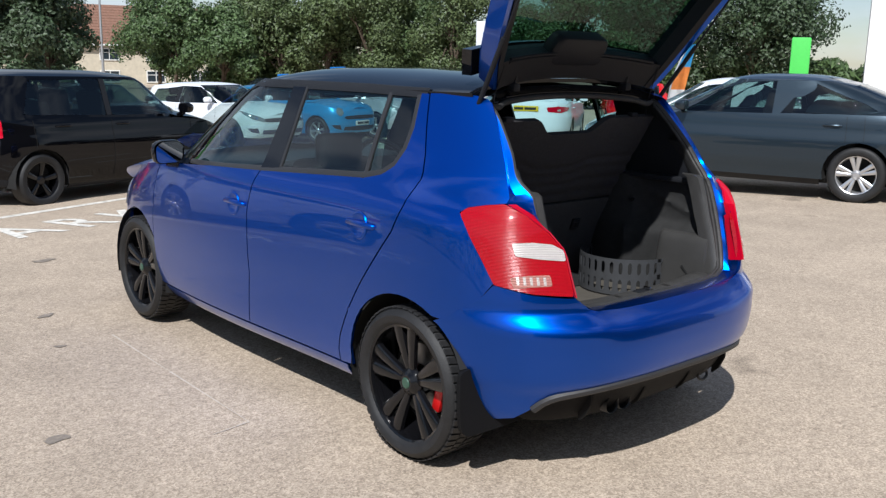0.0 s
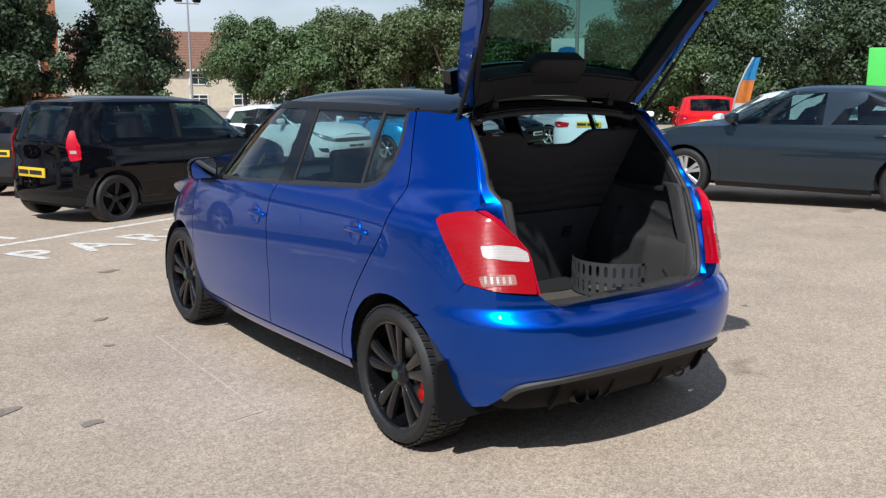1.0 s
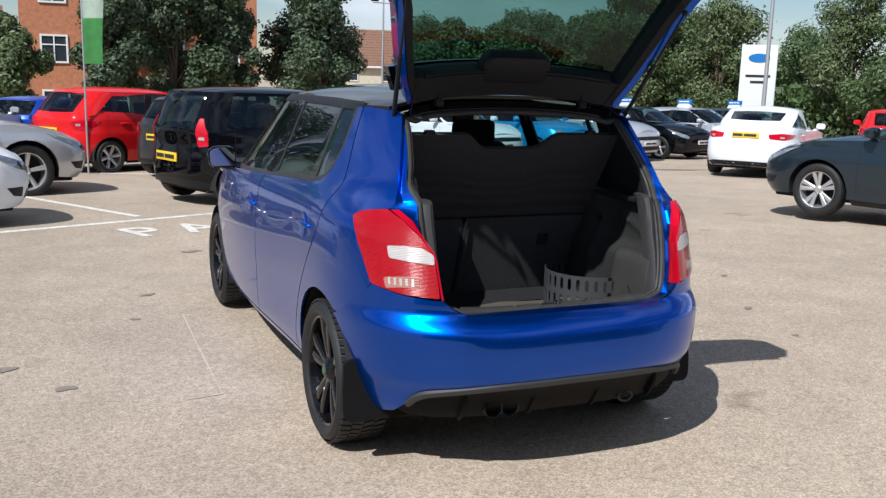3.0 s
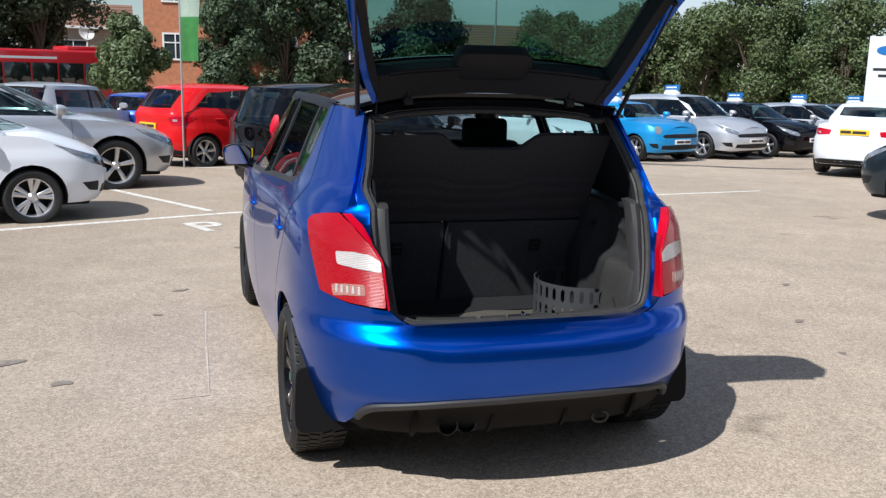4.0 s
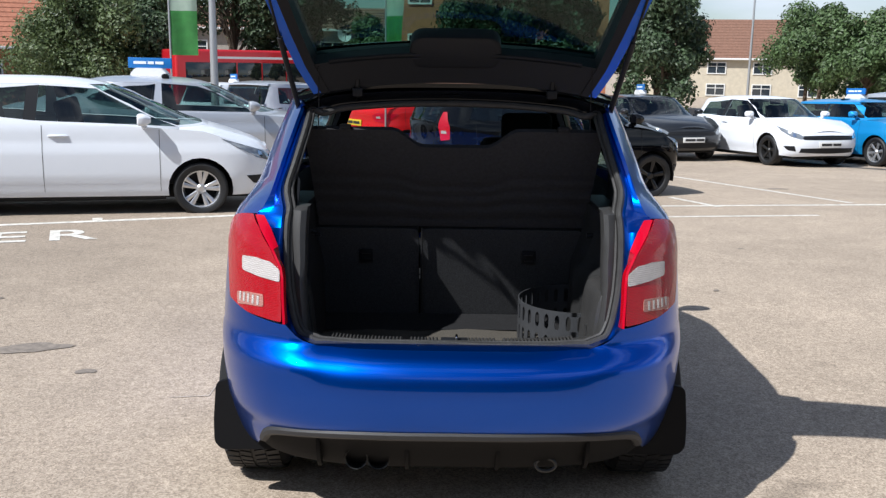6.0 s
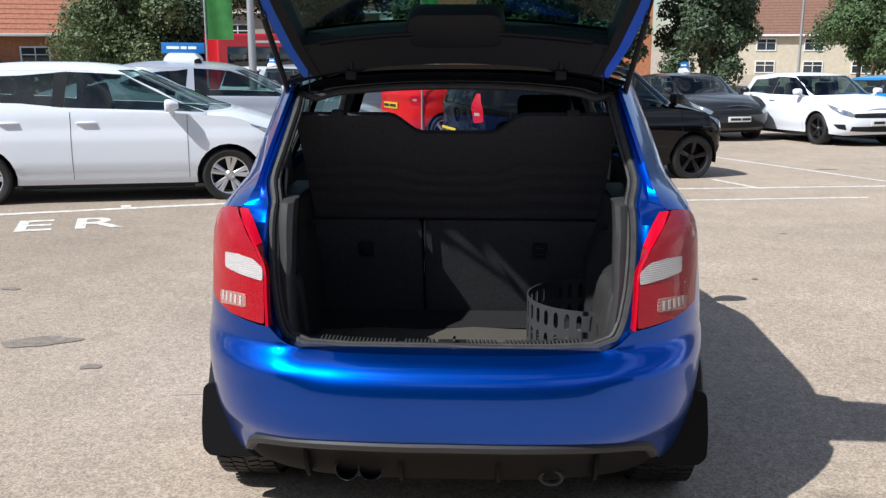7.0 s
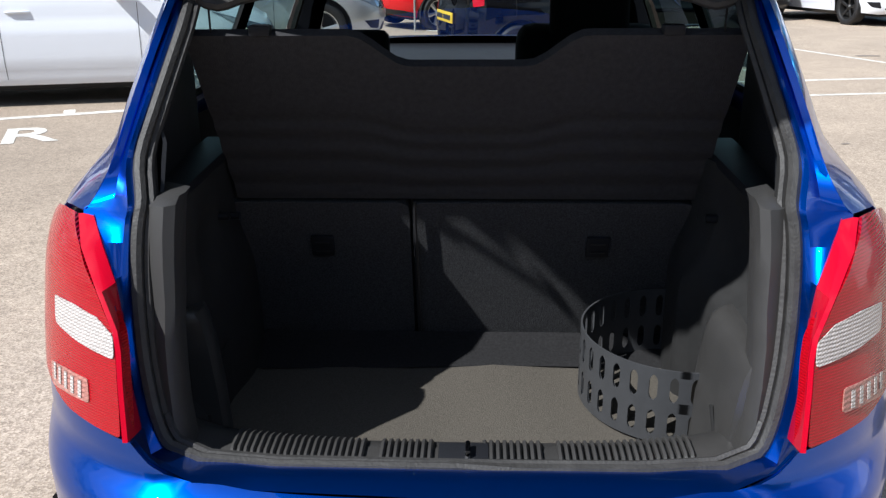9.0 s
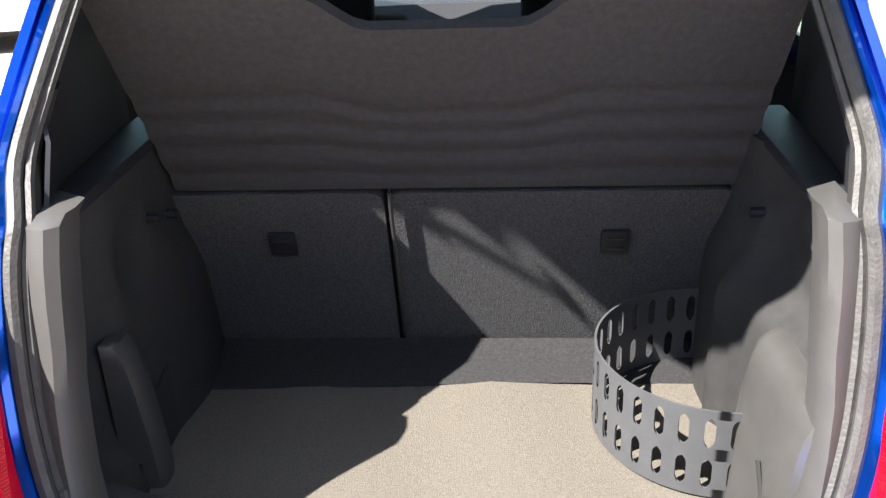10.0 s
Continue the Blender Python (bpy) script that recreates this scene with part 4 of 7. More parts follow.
# ---- tailgate, raised ----
GATE_IN = [(-.112, 1.400, .485), (-.135, 1.44, .508), (-.165, 1.49, .535), (-.235, 1.597, .575), (-.33, 1.74, .622), (-.40, 1.85, .675), (-.50, 1.94, .680), (-.72, 2.03, .600), (-.78, 2.045, .530)]
def gate_point(i, s, out=0.0):
    """Point on the inner side of the raised gate at profile row i and across s in -1..1; out: towards its outer skin."""
    y, z, w = GATE_IN[i]
    a, b = GATE_IN[max(i - 1, 0)], GATE_IN[min(i + 1, len(GATE_IN) - 1)]
    d = Vector((0, b[0] - a[0], b[1] - a[1])).normalized()
    n = Vector((0, -d.z, d.y))
    if n.z < 0:
        n = -n
    bow = .085 * (1 - s * s)
    p = Vector((w * s, y, z)) + n * (out + bow)
    return p


def gate_grid(rows_i, ss, out):
    return [[tuple(gate_point(i, s, out)) for s in ss] for i in rows_i]


def slab(rows, back):
    """A thick sheet from two matching grids."""
    bm = bmesh.new()
    a = loft(bm, rows)
    b = loft(bm, back)
    n, m_ = len(a), len(a[0])
    for i in range(n - 1):
        bm.faces.new((a[i][0], a[i + 1][0], b[i + 1][0], b[i][0]))
        bm.faces.new((a[i][-1], b[i][-1], b[i + 1][-1], a[i + 1][-1]))
    for j in range(m_ - 1):
        bm.faces.new((a[0][j], b[0][j], b[0][j + 1], a[0][j + 1]))
        bm.faces.new((a[-1][j], a[-1][j + 1], b[-1][j + 1], b[-1][j]))
    bmesh.ops.recalc_face_normals(bm, faces=bm.faces[:])
    return bm


SP = [j / 12 - 1 for j in range(25)]
GATE = part("tailgate", slab(gate_grid([5, 6, 7, 8], SP, .03), gate_grid([5, 6, 7, 8], SP, .10)), BLUE, CAR, "raised blue tailgate")
for s0, s1, nm, mt, out in ((-1.0, -.945, "tailgate_rail", BLUE, -.005), (.945, 1.0, "tailgate_rail", BLUE, -.005), (-.945, -.89, "rail_trim", TRIM, -.009), (.89, .945, "rail_trim", TRIM, -.009)):
    ss = [s0 + (s1 - s0) * k / 4 for k in range(5)]
    part(nm, slab(gate_grid(range(0, 6), ss, out), gate_grid(range(0, 6), ss, .085)), mt, GATE)
ss = [j * .89 / 10 - .89 for j in range(21)]
part("tailgate_header", slab(gate_grid([0, 1, 2], ss, -.004), gate_grid([0, 1, 2], ss, .08)), TRIM, GATE, "black plastic trim")
part("spoiler", slab([[(x * 1.04, y + .02, z + .005) for x, y, z in r] for r in gate_grid([0, 1, 2], SP, .085)], [[(x * 1.04, y + .06, z + .0) for x, y, z in r] for r in gate_grid([0, 1, 2], SP, .10)]), BLACKROOF, GATE)
o = part("tailgate_window", slab(gate_grid([2, 3, 4, 5], ss, .055), gate_grid([2, 3, 4, 5], ss, .059)), REARGLASS, GATE, "dark tinted rear window")
ss2 = [j * .90 / 10 - .90 for j in range(21)]
part("tailgate_trim", slab(gate_grid([5, 6, 7, 8], ss2, -.012), gate_grid([5, 6, 7, 8], ss2, .03)), TRIM, GATE, "black plastic inner trim")
# brake lamp housing on the header
bm = bmesh.new()
q = rounded([(-.165, -.06), (.165, -.06), (.150, .062), (-.150, .062)], .045, 4)
c = gate_point(2, 0, 0.0)
d = (Vector(gate_point(3, 0)) - Vector(gate_point(1, 0))).normalized()
n = Vector((0, -d.z, d.y))
n = n if n.z > 0 else -n
rows = [[tuple(c + Vector((x * sc, 0, 0)) + d * (z * sc + .012) + n * off) for x, z in q] for off, sc in ((.05, 1.0), (-.002, 1.0), (-.010, .95), (-.013, .85))]
vs = loft(bm, rows, close=True)
bm.faces.new(vs[-1])
bmesh.ops.recalc_face_normals(bm, faces=bm.faces[:])
part("brake_light_housing", bm, TRIM, GATE)
for k in (0.3, 0.7):
    bm = bmesh.new()
    tube(bm, [tuple(gate_point(2, s, -.004) + d * (.035 * (k - .5)) ) for s in [j * .8 / 8 - .8 for j in range(17)]], .006, 6)
    part("trim_rib", bm, TRIM, GATE)
for sx in (-1, 1):
    bm = bmesh.new()
    box(bm, (.035, .04, .030), (sx * .337, -.075, 1.405), .006)
    tube(bm, [(sx * .337, -.03, 1.385), (sx * .337, -.075, 1.405), (sx * .337, -.085, 1.45)], .010, 6)
    part("hinge", bm, TRIM, CAR)
    st = part("gas_strut", bmesh.new(), TRIM, CAR, "black gas strut")
    bm = bmesh.new()
    a, b = Vector((sx * .535, -.085, 1.326)), Vector((sx * .605, -.395, 1.790))
    tube(bm, [tuple(a), tuple(a.lerp(b, .55))], .0095, 10)
    tube(bm, [tuple(a.lerp(b, .55)), tuple(b)], .0045, 8)
    bm.to_mesh(st.data)
    bm.free()
    for nm, p in (("strut_joint", a), ("strut_joint", b)):
        bm = bmesh.new()
        bmesh.ops.create_icosphere(bm, subdivisions=2, radius=.013, matrix=Matrix.Translation(p))
        part(nm, bm, TRIM, st)
    bm = bmesh.new()
    tube(bm, [(sx * .475, -.085, 1.262), (sx * .468, -.11, 1.38), (sx * .462, -.150, 1.49)], .0022, 5)
    part("shelf_cord", bm, TRIM, CAR)

# ---- boot ----
FLOOR_Z = .505
bm = bmesh.new()
rows = []
for k in range(13):
    y = -.495 + .755 * k / 12
    w = .49 + .024 * min(1, k / 3)
    rows.append([(w * s, y, FLOOR_Z + .004 * math.sin(9 * s + 5 * y)) for s in [j / 8 - 1 for j in range(17)]])
loft(bm, rows)
bmesh.ops.recalc_face_normals(bm, faces=bm.faces[:])
part("boot_floor", bm, CARPET, CAR, "grey-brown carpeted boot floor")
# ribbed sill cover
bm = bmesh.new()
rows = []
prof = [(-.526, .610), (-.524, .624), (-.506, .632), (-.466, .632), (-.428, .622), (-.410, .604), (-.402, .500)]
for k in range(21):
    x = -.485 + .97 * k / 20
    e = abs(x) ** 4 * .9
    rows.append([(x, y + e, z + e * .25) for y, z in prof])
loft(bm, rows)
bmesh.ops.recalc_face_normals(bm, faces=bm.faces[:])
SILL = part("boot_sill", bm, GREYTRIM, CAR, "ribbed grey plastic sill cover")
for k in range(68):
    x = -.385 + .77 * k / 67
    if abs(x + .005) < .045 or abs(abs(x) - .145) < .012:
        continue
    bm = bmesh.new()
    e = abs(x) ** 4 * .9
    tube(bm, [(x, -.512 + e, .632 + e * .25), (x, -.504 + e, .6375 + e * .25), (x, -.461 + e, .6375 + e * .25), (x, -.436 + e, .628 + e * .25)], .0045, 5)
    part("sill_rib", bm, GREYTRIM, SILL)
bm = bmesh.new()
box(bm, (.085, .060, .020), (.005, -.490, .632), .004)
part("latch_plate", bm, TRIM, SILL)
bm = bmesh.new()
tube(bm, [(.012, -.508, .634), (.012, -.508, .654), (.012, -.481, .654), (.012, -.481, .634)], .0045, 6)
part("striker", bm, CHROME, SILL, "bright steel striker")

# side trims
def boot_side(side):
    """Moulded flank of the luggage bay: recessed wall, post by the seal, ledge over the side pocket, rest for the shelf."""
    zs = [.50 + .51 * k / 30 for k in range(31)]
    def step(v, at, soft):
        return 1 / (1 + math.exp(-(v - at) / soft))
    def inset(y, z):
        if side > 0:
            x = .492 - .045 * math.exp(-((y - .06) / .16) ** 2) * (1 - step(z, .82, .03))
            x += .055 * step(z, .80, .010) * (1 - step(y, -.02, .03))
            # raised rib that runs down from the recess
            x -= .016 * math.exp(-((y + .03) / .022) ** 2) * (1 - step(z, .90, .02))
            # slanting crease above the pocket cover
            x -= .012 * math.exp(-((z - .90 - .35 * (y + .22)) / .012) ** 2) * (1 - step(y, -.10, .015))
            return x
        x = .512 - .030 * math.exp(-((y - .08) / .16) ** 2) * (1 - step(z, .80, .03))
        # deep pocket between the post and the wheel arch
        x += .050 * step(y, -.405, .012) * (1 - step(y, -.215, .014)) * step(z, .575, .018)
        # shallow ledge across it
        x -= .020 * (1 - step(z, .775, .010)) * step(y, -.40, .012) * (1 - step(y, -.215, .014))
        # round dish above the arch
        x += .020 * math.exp(-(((y + .10) / .060) ** 2 + ((z - .87) / .065) ** 2) ** 2)
        return x
    rows, back = [], []
    for z in zs:
        lo = -.475 + max(0.0, z - .66) * .30
        row = [lo + (.27 - lo) * k / 36 for k in range(37)]
        rows.append([(side * inset(y, z), y, z) for y in row])
        back.append([(side * (inset(y, z) + .006), y, z) for y in row])
    tr = part("boot_side_trim", slab(rows, back), ARCHLINING, CAR, "moulded dark side lining")
    # post beside the opening, following the seal
    bm = bmesh.new()
    rows = []
    for z, y, x, w in ((.640, -.500, .470, .012), (.70, -.482, .492, .020), (.76, -.464, .503, .024), (.82, -.444, .510, .026), (.88, -.422, .512, .028), (.94, -.404, .518, .032), (.99, -.388, .520, .034), (1.035, -.372, .518, .034), (1.045, -.352, .512, .030)):
        w *= 1.35 if side < 0 else 1.15
        rows.append([(side * (x + .012), y + .002, z), (side * (x - .004), y - .010, z), (side * (x - w * .55), y - .014, z), (side * (x - w * .90), y - .002, z), (side * (x - w), y + .020, z), (side * (x - w * .95), y + .055, z), (side * (x + .012), y + .085, z)])
    vs = loft(bm, rows)
    bm.faces.new(vs[-1])
    bmesh.ops.recalc_face_normals(bm, faces=bm.faces[:])
    part("trim_post", bm, GREYTRIM, tr)
    # cover of the side pocket: a leaning panel with a rounded shoulder and back edge
    bm = bmesh.new()
    if side > 0:
        rows = []
        for z, x0 in ((.50, .440), (.60, .446), (.70, .455), (.755, .463), (.780, .472), (.790, .484), (.792, .500)):
            rows.append([(x0 + .030, -.462, z), (x0 + .004, -.445, z), (x0 - .002, -.40, z), (x0, -.34, z), (x0 - .004, -.27, z), (x0 - .008, -.235, z), (x0 - .004, -.216, z), (x0 + .008, -.206, z), (.512, -.202, z)])
        vs = loft(bm, rows)
        bm.faces.new(vs[-1])
    else:
        rows = []
        for z, x0 in ((.50, .470), (.60, .476), (.70, .486), (.755, .496), (.775, .506), (.780, .520)):
            rows.append([(-.530, -.245, z), (-x0 - .006, -.238, z), (-x0, -.222, z), (-x0, -.195, z), (-x0 - .010, -.165, z), (-.530, -.150, z)])
        vs = loft(bm, rows)
        bm.faces.new(vs[-1])
    bmesh.ops.recalc_face_normals(bm, faces=bm.faces[:])
    lid = part("pocket_cover", bm, GREYTRIM, tr)
    if side > 0:
        bm = bmesh.new()
        prism(bm, [(-.345, .655), (-.352, .660), (-.392, .615), (-.387, .610)], .004, Matrix(((0, -1, 0, .4475), (1, 0, 0, 0), (0, 0, 1, 0), (0, 0, 0, 1))))
        part("strap_slot", bm, LINER, lid)
    # rest for the parcel shelf
    bm = bmesh.new()
    box(bm, (.075, .52, .022), (side * .545, -.08, 1.012), .006)
    part("shelf_rest", bm, TRIM, tr)
    for yy, zz in ((-.02, .90), (.06, .875)):
        bm = bmesh.new()
        tube(bm, [(side * .545, yy, zz), (side * .49, yy, zz)], .009, 8)
        part("bag_hook", bm, TRIM, tr)
    return tr


for side in (-1, 1):
    boot_side(side)
    # upper lining of the rear pillar
    bm = bmesh.new()
    rows = []
    for z in (.97, 1.03, 1.12, 1.20, 1.28, 1.335, 1.365):
        yr = rear_end(z) + .19
        w = half_width(z) - .055
        yb = lower(-.66, z)[1] + .075
        w = min(w, .60)
        rows.append([(side * (w - ((.085 if side < 0 else .050) if z < 1.2 else .045)), yb + (0 if z < 1.2 else .03), z), (side * (w - (.055 if z < 1.2 else .035)), yb + .06, z), (side * (w - .03), yb + .16, z), (side * (w - .01), .10, z), (side * w, .17, z)])
    loft(bm, rows)
    bmesh.ops.recalc_face_normals(bm, faces=bm.faces[:])
    bmesh.ops.solidify(bm, geom=bm.faces[:], thickness=.006)
    part("pillar_trim", bm, TRIM, CAR)
    # its edge under the seal
    bm = bmesh.new()
    rows = [[(side * -(p.x + dx), p.y + dy, p.z) for dx, dy in ((.004, .002), (.018, .006), (.020, .022), (.006, .060), (-.030, .110))] for p in FLANGE if .98 < p.z < 1.25 and p.x < -.40]
    loft(bm, rows)
    bmesh.ops.recalc_face_normals(bm, faces=bm.faces[:])
    bmesh.ops.solidify(bm, geom=bm.faces[:], thickness=.003)
    part("pillar_trim_edge", bm, LINER, CAR)
    # inner door cards
    part("door_card", skin(yz([(.45, .30), (2.15, .30), (2.1, .94), (1.8, .955), (1.05, .995), (.38, 1.035)]), lower, -0.055, 0.0, side, .3, .1), FABRIC, CAR)

# added dark strip: shade on the carpet before the seat, put into colour
bm = bmesh.new()
rows = [[(x, y + .012 * math.sin(x * 5.0 + .6) * (1 if y < .1 else 0), z) for x in [-.49 + .98 * k / 24 for k in range(25)]] for y, z in ((.070, FLOOR_Z + .002), (.078, FLOOR_Z + .006), (.15, FLOOR_Z + .008), (.205, FLOOR_Z + .030))]
loft(bm, rows)
bmesh.ops.recalc_face_normals(bm, faces=bm.faces[:])
part("floor_shade_strip", bm, SHADESTRIP, CAR, "dark strip standing in for shade on the boot carpet")

# rear seat backs
def seat_back(x0, x1):
    bm = bmesh.new()
    c = (x0 + x1) / 2
    q = rounded([(x0, 0), (x1, 0), (x1, .44), (x0, .44)], .025, 3)
    m = Matrix.Translation((0, .235, .475)) @ Matrix.Rotation(radians(18), 4, "X")
    prism(bm, q, .07, m)
    ob = part("rear_seat_back", bm, SEATCARPET, CAR, "dark carpet-backed folding rear seat")
    return ob, m


for x0, x1 in ((-.535, -.125), (-.118, .50)):
    seat, m = seat_back(x0, x1)
    bx = -.325 if x0 < -.3 else .295
    bm = bmesh.new()
    box(bm, (.052, .012, .055), (0, 0, 0), .005)
    bmesh.ops.transform(bm, matrix=m @ Matrix.Translation((bx, -.004, .325)), verts=bm.verts[:])
    part("seat_latch", bm, TRIM, seat)
    for dz in (-.012, .012):
        bm = bmesh.new()
        box(bm, (.032, .004, .003), (0, 0, 0))
        bmesh.ops.transform(bm, matrix=m @ Matrix.Translation((bx, -.011, .325 + dz)), verts=bm.verts[:])
        part("latch_slot", bm, SATIN, seat)
bm = bmesh.new()
tube(bm, [(-.112, .222, .49), (-.112, .150, .70), (-.112, .088, .90)], .004, 6)
part("seat_edge_wire", bm, SATIN, CAR)

# parcel shelf, hung up by its cords
rows, back = [], []
for k in range(41):
    t = k / 40
    w = .500 + .022 * t
    row = []
    for j in range(49):
        s = j / 24 - 1
        # hollow in the free edge
        g = max(0.0, min(1.0, (.222 - abs(s * w - .005)) / .11))
        g = g * g * (3 - 2 * g)
        tt = t * (1 - .165 * g)
        yy, zz = .095 - .195 * tt, .905 + .372 * tt
        groove = .007 * (math.exp(-((t - .10) / .035) ** 2) + math.exp(-((t - .26) / .035) ** 2) + math.exp(-((t - .40) / .035) ** 2) + math.exp(-((t - .52) / .035) ** 2))
        row.append((w * s, yy + groove, zz))
    rows.append(row)
    back.append([(x, y_ + .022, z_ + .010) for x, y_, z_ in row])
SHELF = part("parcel_shelf", slab(rows, back), SHELFMAT, CAR, "black felt parcel shelf raised on cords")
for s in (-1, 1):
    bm = bmesh.new()
    box(bm, (.04, .03, .02), (s * .38, -.092, 1.286), .005)
    part("shelf_peg", bm, TRIM, SHELF)

# cabin: seats, headrests, dash, steering wheel
def headrest(x, y, z):
    bm = bmesh.new()
    box(bm, (.24, .08, .17), (x, y, z), .035, segments=3)
    o = part("headrest", bm, FABRIC, CAR, "black cloth headrest")
    for dx in (-.06, .06):
        bm = bmesh.new()
        tube(bm, [(x + dx, y, z - .08), (x + dx, y, z - .17)], .006, 6)
        part("headrest_post", bm, CHROME, o)


for x in (.33,):
    headrest(x, .36, 1.06)
headrest(-.33, .36, .99)
for x, drop in ((-.37, .13), (.36, 0.0)):
    bm = bmesh.new()
    box(bm, (.44, .14, .62), (0, 0, 0), .06, segments=3)
    bmesh.ops.transform(bm, matrix=pose(x, 1.15, .86 - drop, 14, 0, 0), verts=bm.verts[:])
    box(bm, (.50, .50, .16), (x, 1.40, .50), .05)
    part("front_seat", bm, FABRIC, CAR, "black cloth front seat")
    headrest(x, 1.05, 1.20 - drop)
bm = bmesh.new()
box(bm, (.98, .50, .16), (0, .62, .50), .05)
part("rear_bench", bm, FABRIC, CAR)
bm = bmesh.new()
rows = [[(.66 * s, y - .10 * s * s, z) for s in [j / 8 - 1 for j in range(17)]] for y, z in ((1.78, .62), (1.80, .88), (1.86, .935), (2.05, .945), (2.40, .95))]
loft(bm, rows)
bmesh.ops.recalc_face_normals(bm, faces=bm.faces[:])
part("dashboard", bm, TRIM, CAR)
bm = bmesh.new()
m = pose(.36, 1.66, .88, 62, 0, 0)
ring = [tuple(m @ Vector((.18 * math.cos(a), .18 * math.sin(a), 0))) for a in [2 * math.pi * k / 28 for k in range(28)]]
tube(bm, ring, .015, 8, closed=True)
for a in (.2, math.pi - .2, -math.pi / 2):
    tube(bm, [tuple(m @ Vector((0, 0, -.02))), tuple(m @ Vector((.17 * math.cos(a), .17 * math.sin(a), 0)))], .014, 6)
part("steering_wheel", bm, TRIM, CAR)
bm = bmesh.new()
box(bm, (.22, .03, .065), (0, 1.60, 1.325), .012)
tube(bm, [(0, 1.61, 1.34), (0, 1.66, 1.385)], .008, 6)
cm_ = part("cabin_mirror", bm, TRIM, CAR)
bm = bmesh.new()
bm.faces.new([bm.verts.new((x, 1.583, z)) for x, z in rounded([(-.098, 1.302), (.098, 1.302), (.098, 1.348), (-.098, 1.348)], .012)])
bmesh.ops.recalc_face_normals(bm, faces=bm.faces[:])
part("mirror_glass", bm, bpy.data.materials["mirror"], cm_)
bm = bmesh.new()
box(bm, (1.3, .04, .45), (0, 2.30, .70), .01)
part("bulkhead", bm, LINER, CAR)

# curved divider standing on the boot floor
def divider():
    ob = thing("boot_divider", pose(.455, -.045, FLOOR_Z + .004), "curved grey slotted plastic boot divider on the carpet", "boot divider")
    rx, ry, h, th = .205, .205, .160, .004
    a0, a1 = radians(75), radians(283)
    cols = 19
    def wall(a, z, out):
        return ((rx + out) * math.cos(a), (ry + out) * math.sin(a), z)
    # solid bands and the bars between the slots
    def block(bm, aa, ab, z0, z1):
        n = 3
        grid_i, grid_o = [], []
        for z in (z0, z1):
            grid_i.append([wall(aa + (ab - aa) * k / n, z, 0) for k in range(n + 1)])
            grid_o.append([wall(aa + (ab - aa) * k / n, z, th) for k in range(n + 1)])
        vi = [[bm.verts.new(p) for p in r] for r in grid_i]
        vo = [[bm.verts.new(p) for p in r] for r in grid_o]
        for k in range(n):
            bm.faces.new((vi[0][k], vi[0][k + 1], vi[1][k + 1], vi[1][k]))
            bm.faces.new((vo[0][k], vo[1][k], vo[1][k + 1], vo[0][k + 1]))
            bm.faces.new((vi[1][k], vi[1][k + 1], vo[1][k + 1], vo[1][k]))
            bm.faces.new((vi[0][k], vo[0][k], vo[0][k + 1], vi[0][k + 1]))
        bm.faces.new((vi[0][0], vi[1][0], vo[1][0], vo[0][0]))
        bm.faces.new((vi[0][-1], vo[0][-1], vo[1][-1], vi[1][-1]))
    for z0, z1 in ((0, .016), (.070, .092), (.146, h)):
        bm = bmesh.new()
        for k in range(cols):
            block(bm, a0 + (a1 - a0) * k / cols, a0 + (a1 - a0) * (k + 1) / cols, z0, z1)
        bmesh.ops.remove_doubles(bm, verts=bm.verts[:], dist=.0004)
        bmesh.ops.recalc_face_normals(bm, faces=bm.faces[:])
        part("band", bm, BASKETMAT, ob)
    for z0, z1 in ((.016, .070), (.092, .146)):
        for k in range(cols + 1):
            mid = a0 + (a1 - a0) * k / cols
            hw = (a1 - a0) / cols * .29
            bm = bmesh.new()
            block(bm, max(a0, mid - hw), min(a1, mid + hw), z0, z1)
            # rounded slot ends
            for zc, sg in ((z0, 1), (z1, -1)):
                for s2 in (-1, 1):
                    aa = mid + s2 * hw
                    if a0 < aa < a1:
                        tri = [(aa, zc), (aa + s2 * hw * .6, zc), (aa + s2 * hw * .2, zc + sg * .005), (aa, zc + sg * .012)]
                        bm.faces.new([bm.verts.new(wall(a, z, 0)) for a, z in tri])
                        bm.faces.new([bm.verts.new(wall(a, z, th)) for a, z in reversed(tri)])
            bmesh.ops.recalc_face_normals(bm, faces=bm.faces[:])
            part("slat", bm, BASKETMAT, ob, smooth=False)
    return ob


divider()

# ---- the other parked cars ----
PAINTS = {
    "black": paint("black_paint", (0.002, 0.002, 0.003)),
    "white": paint("white_paint", (0.74, 0.77, 0.82), rough=0.4),
    "silver": paint("silver_paint", (0.56, 0.58, 0.62), metal=0.5, flake=0.1),
    "grey": paint("grey_paint", (0.022, 0.036, 0.050), metal=0.6, flake=0.1),
    "darkgrey": paint("dark_grey_paint", (0.030, 0.032, 0.036), metal=0.5),
    "red": paint("red_paint", (0.62, 0.012, 0.015), rough=0.4),
    "midblue": paint("mid_blue_paint", (0.02, 0.28, 0.62), metal=0.3),
    "deepblue": paint("deep_blue_paint", (0.01, 0.06, 0.40), metal=0.3),
}

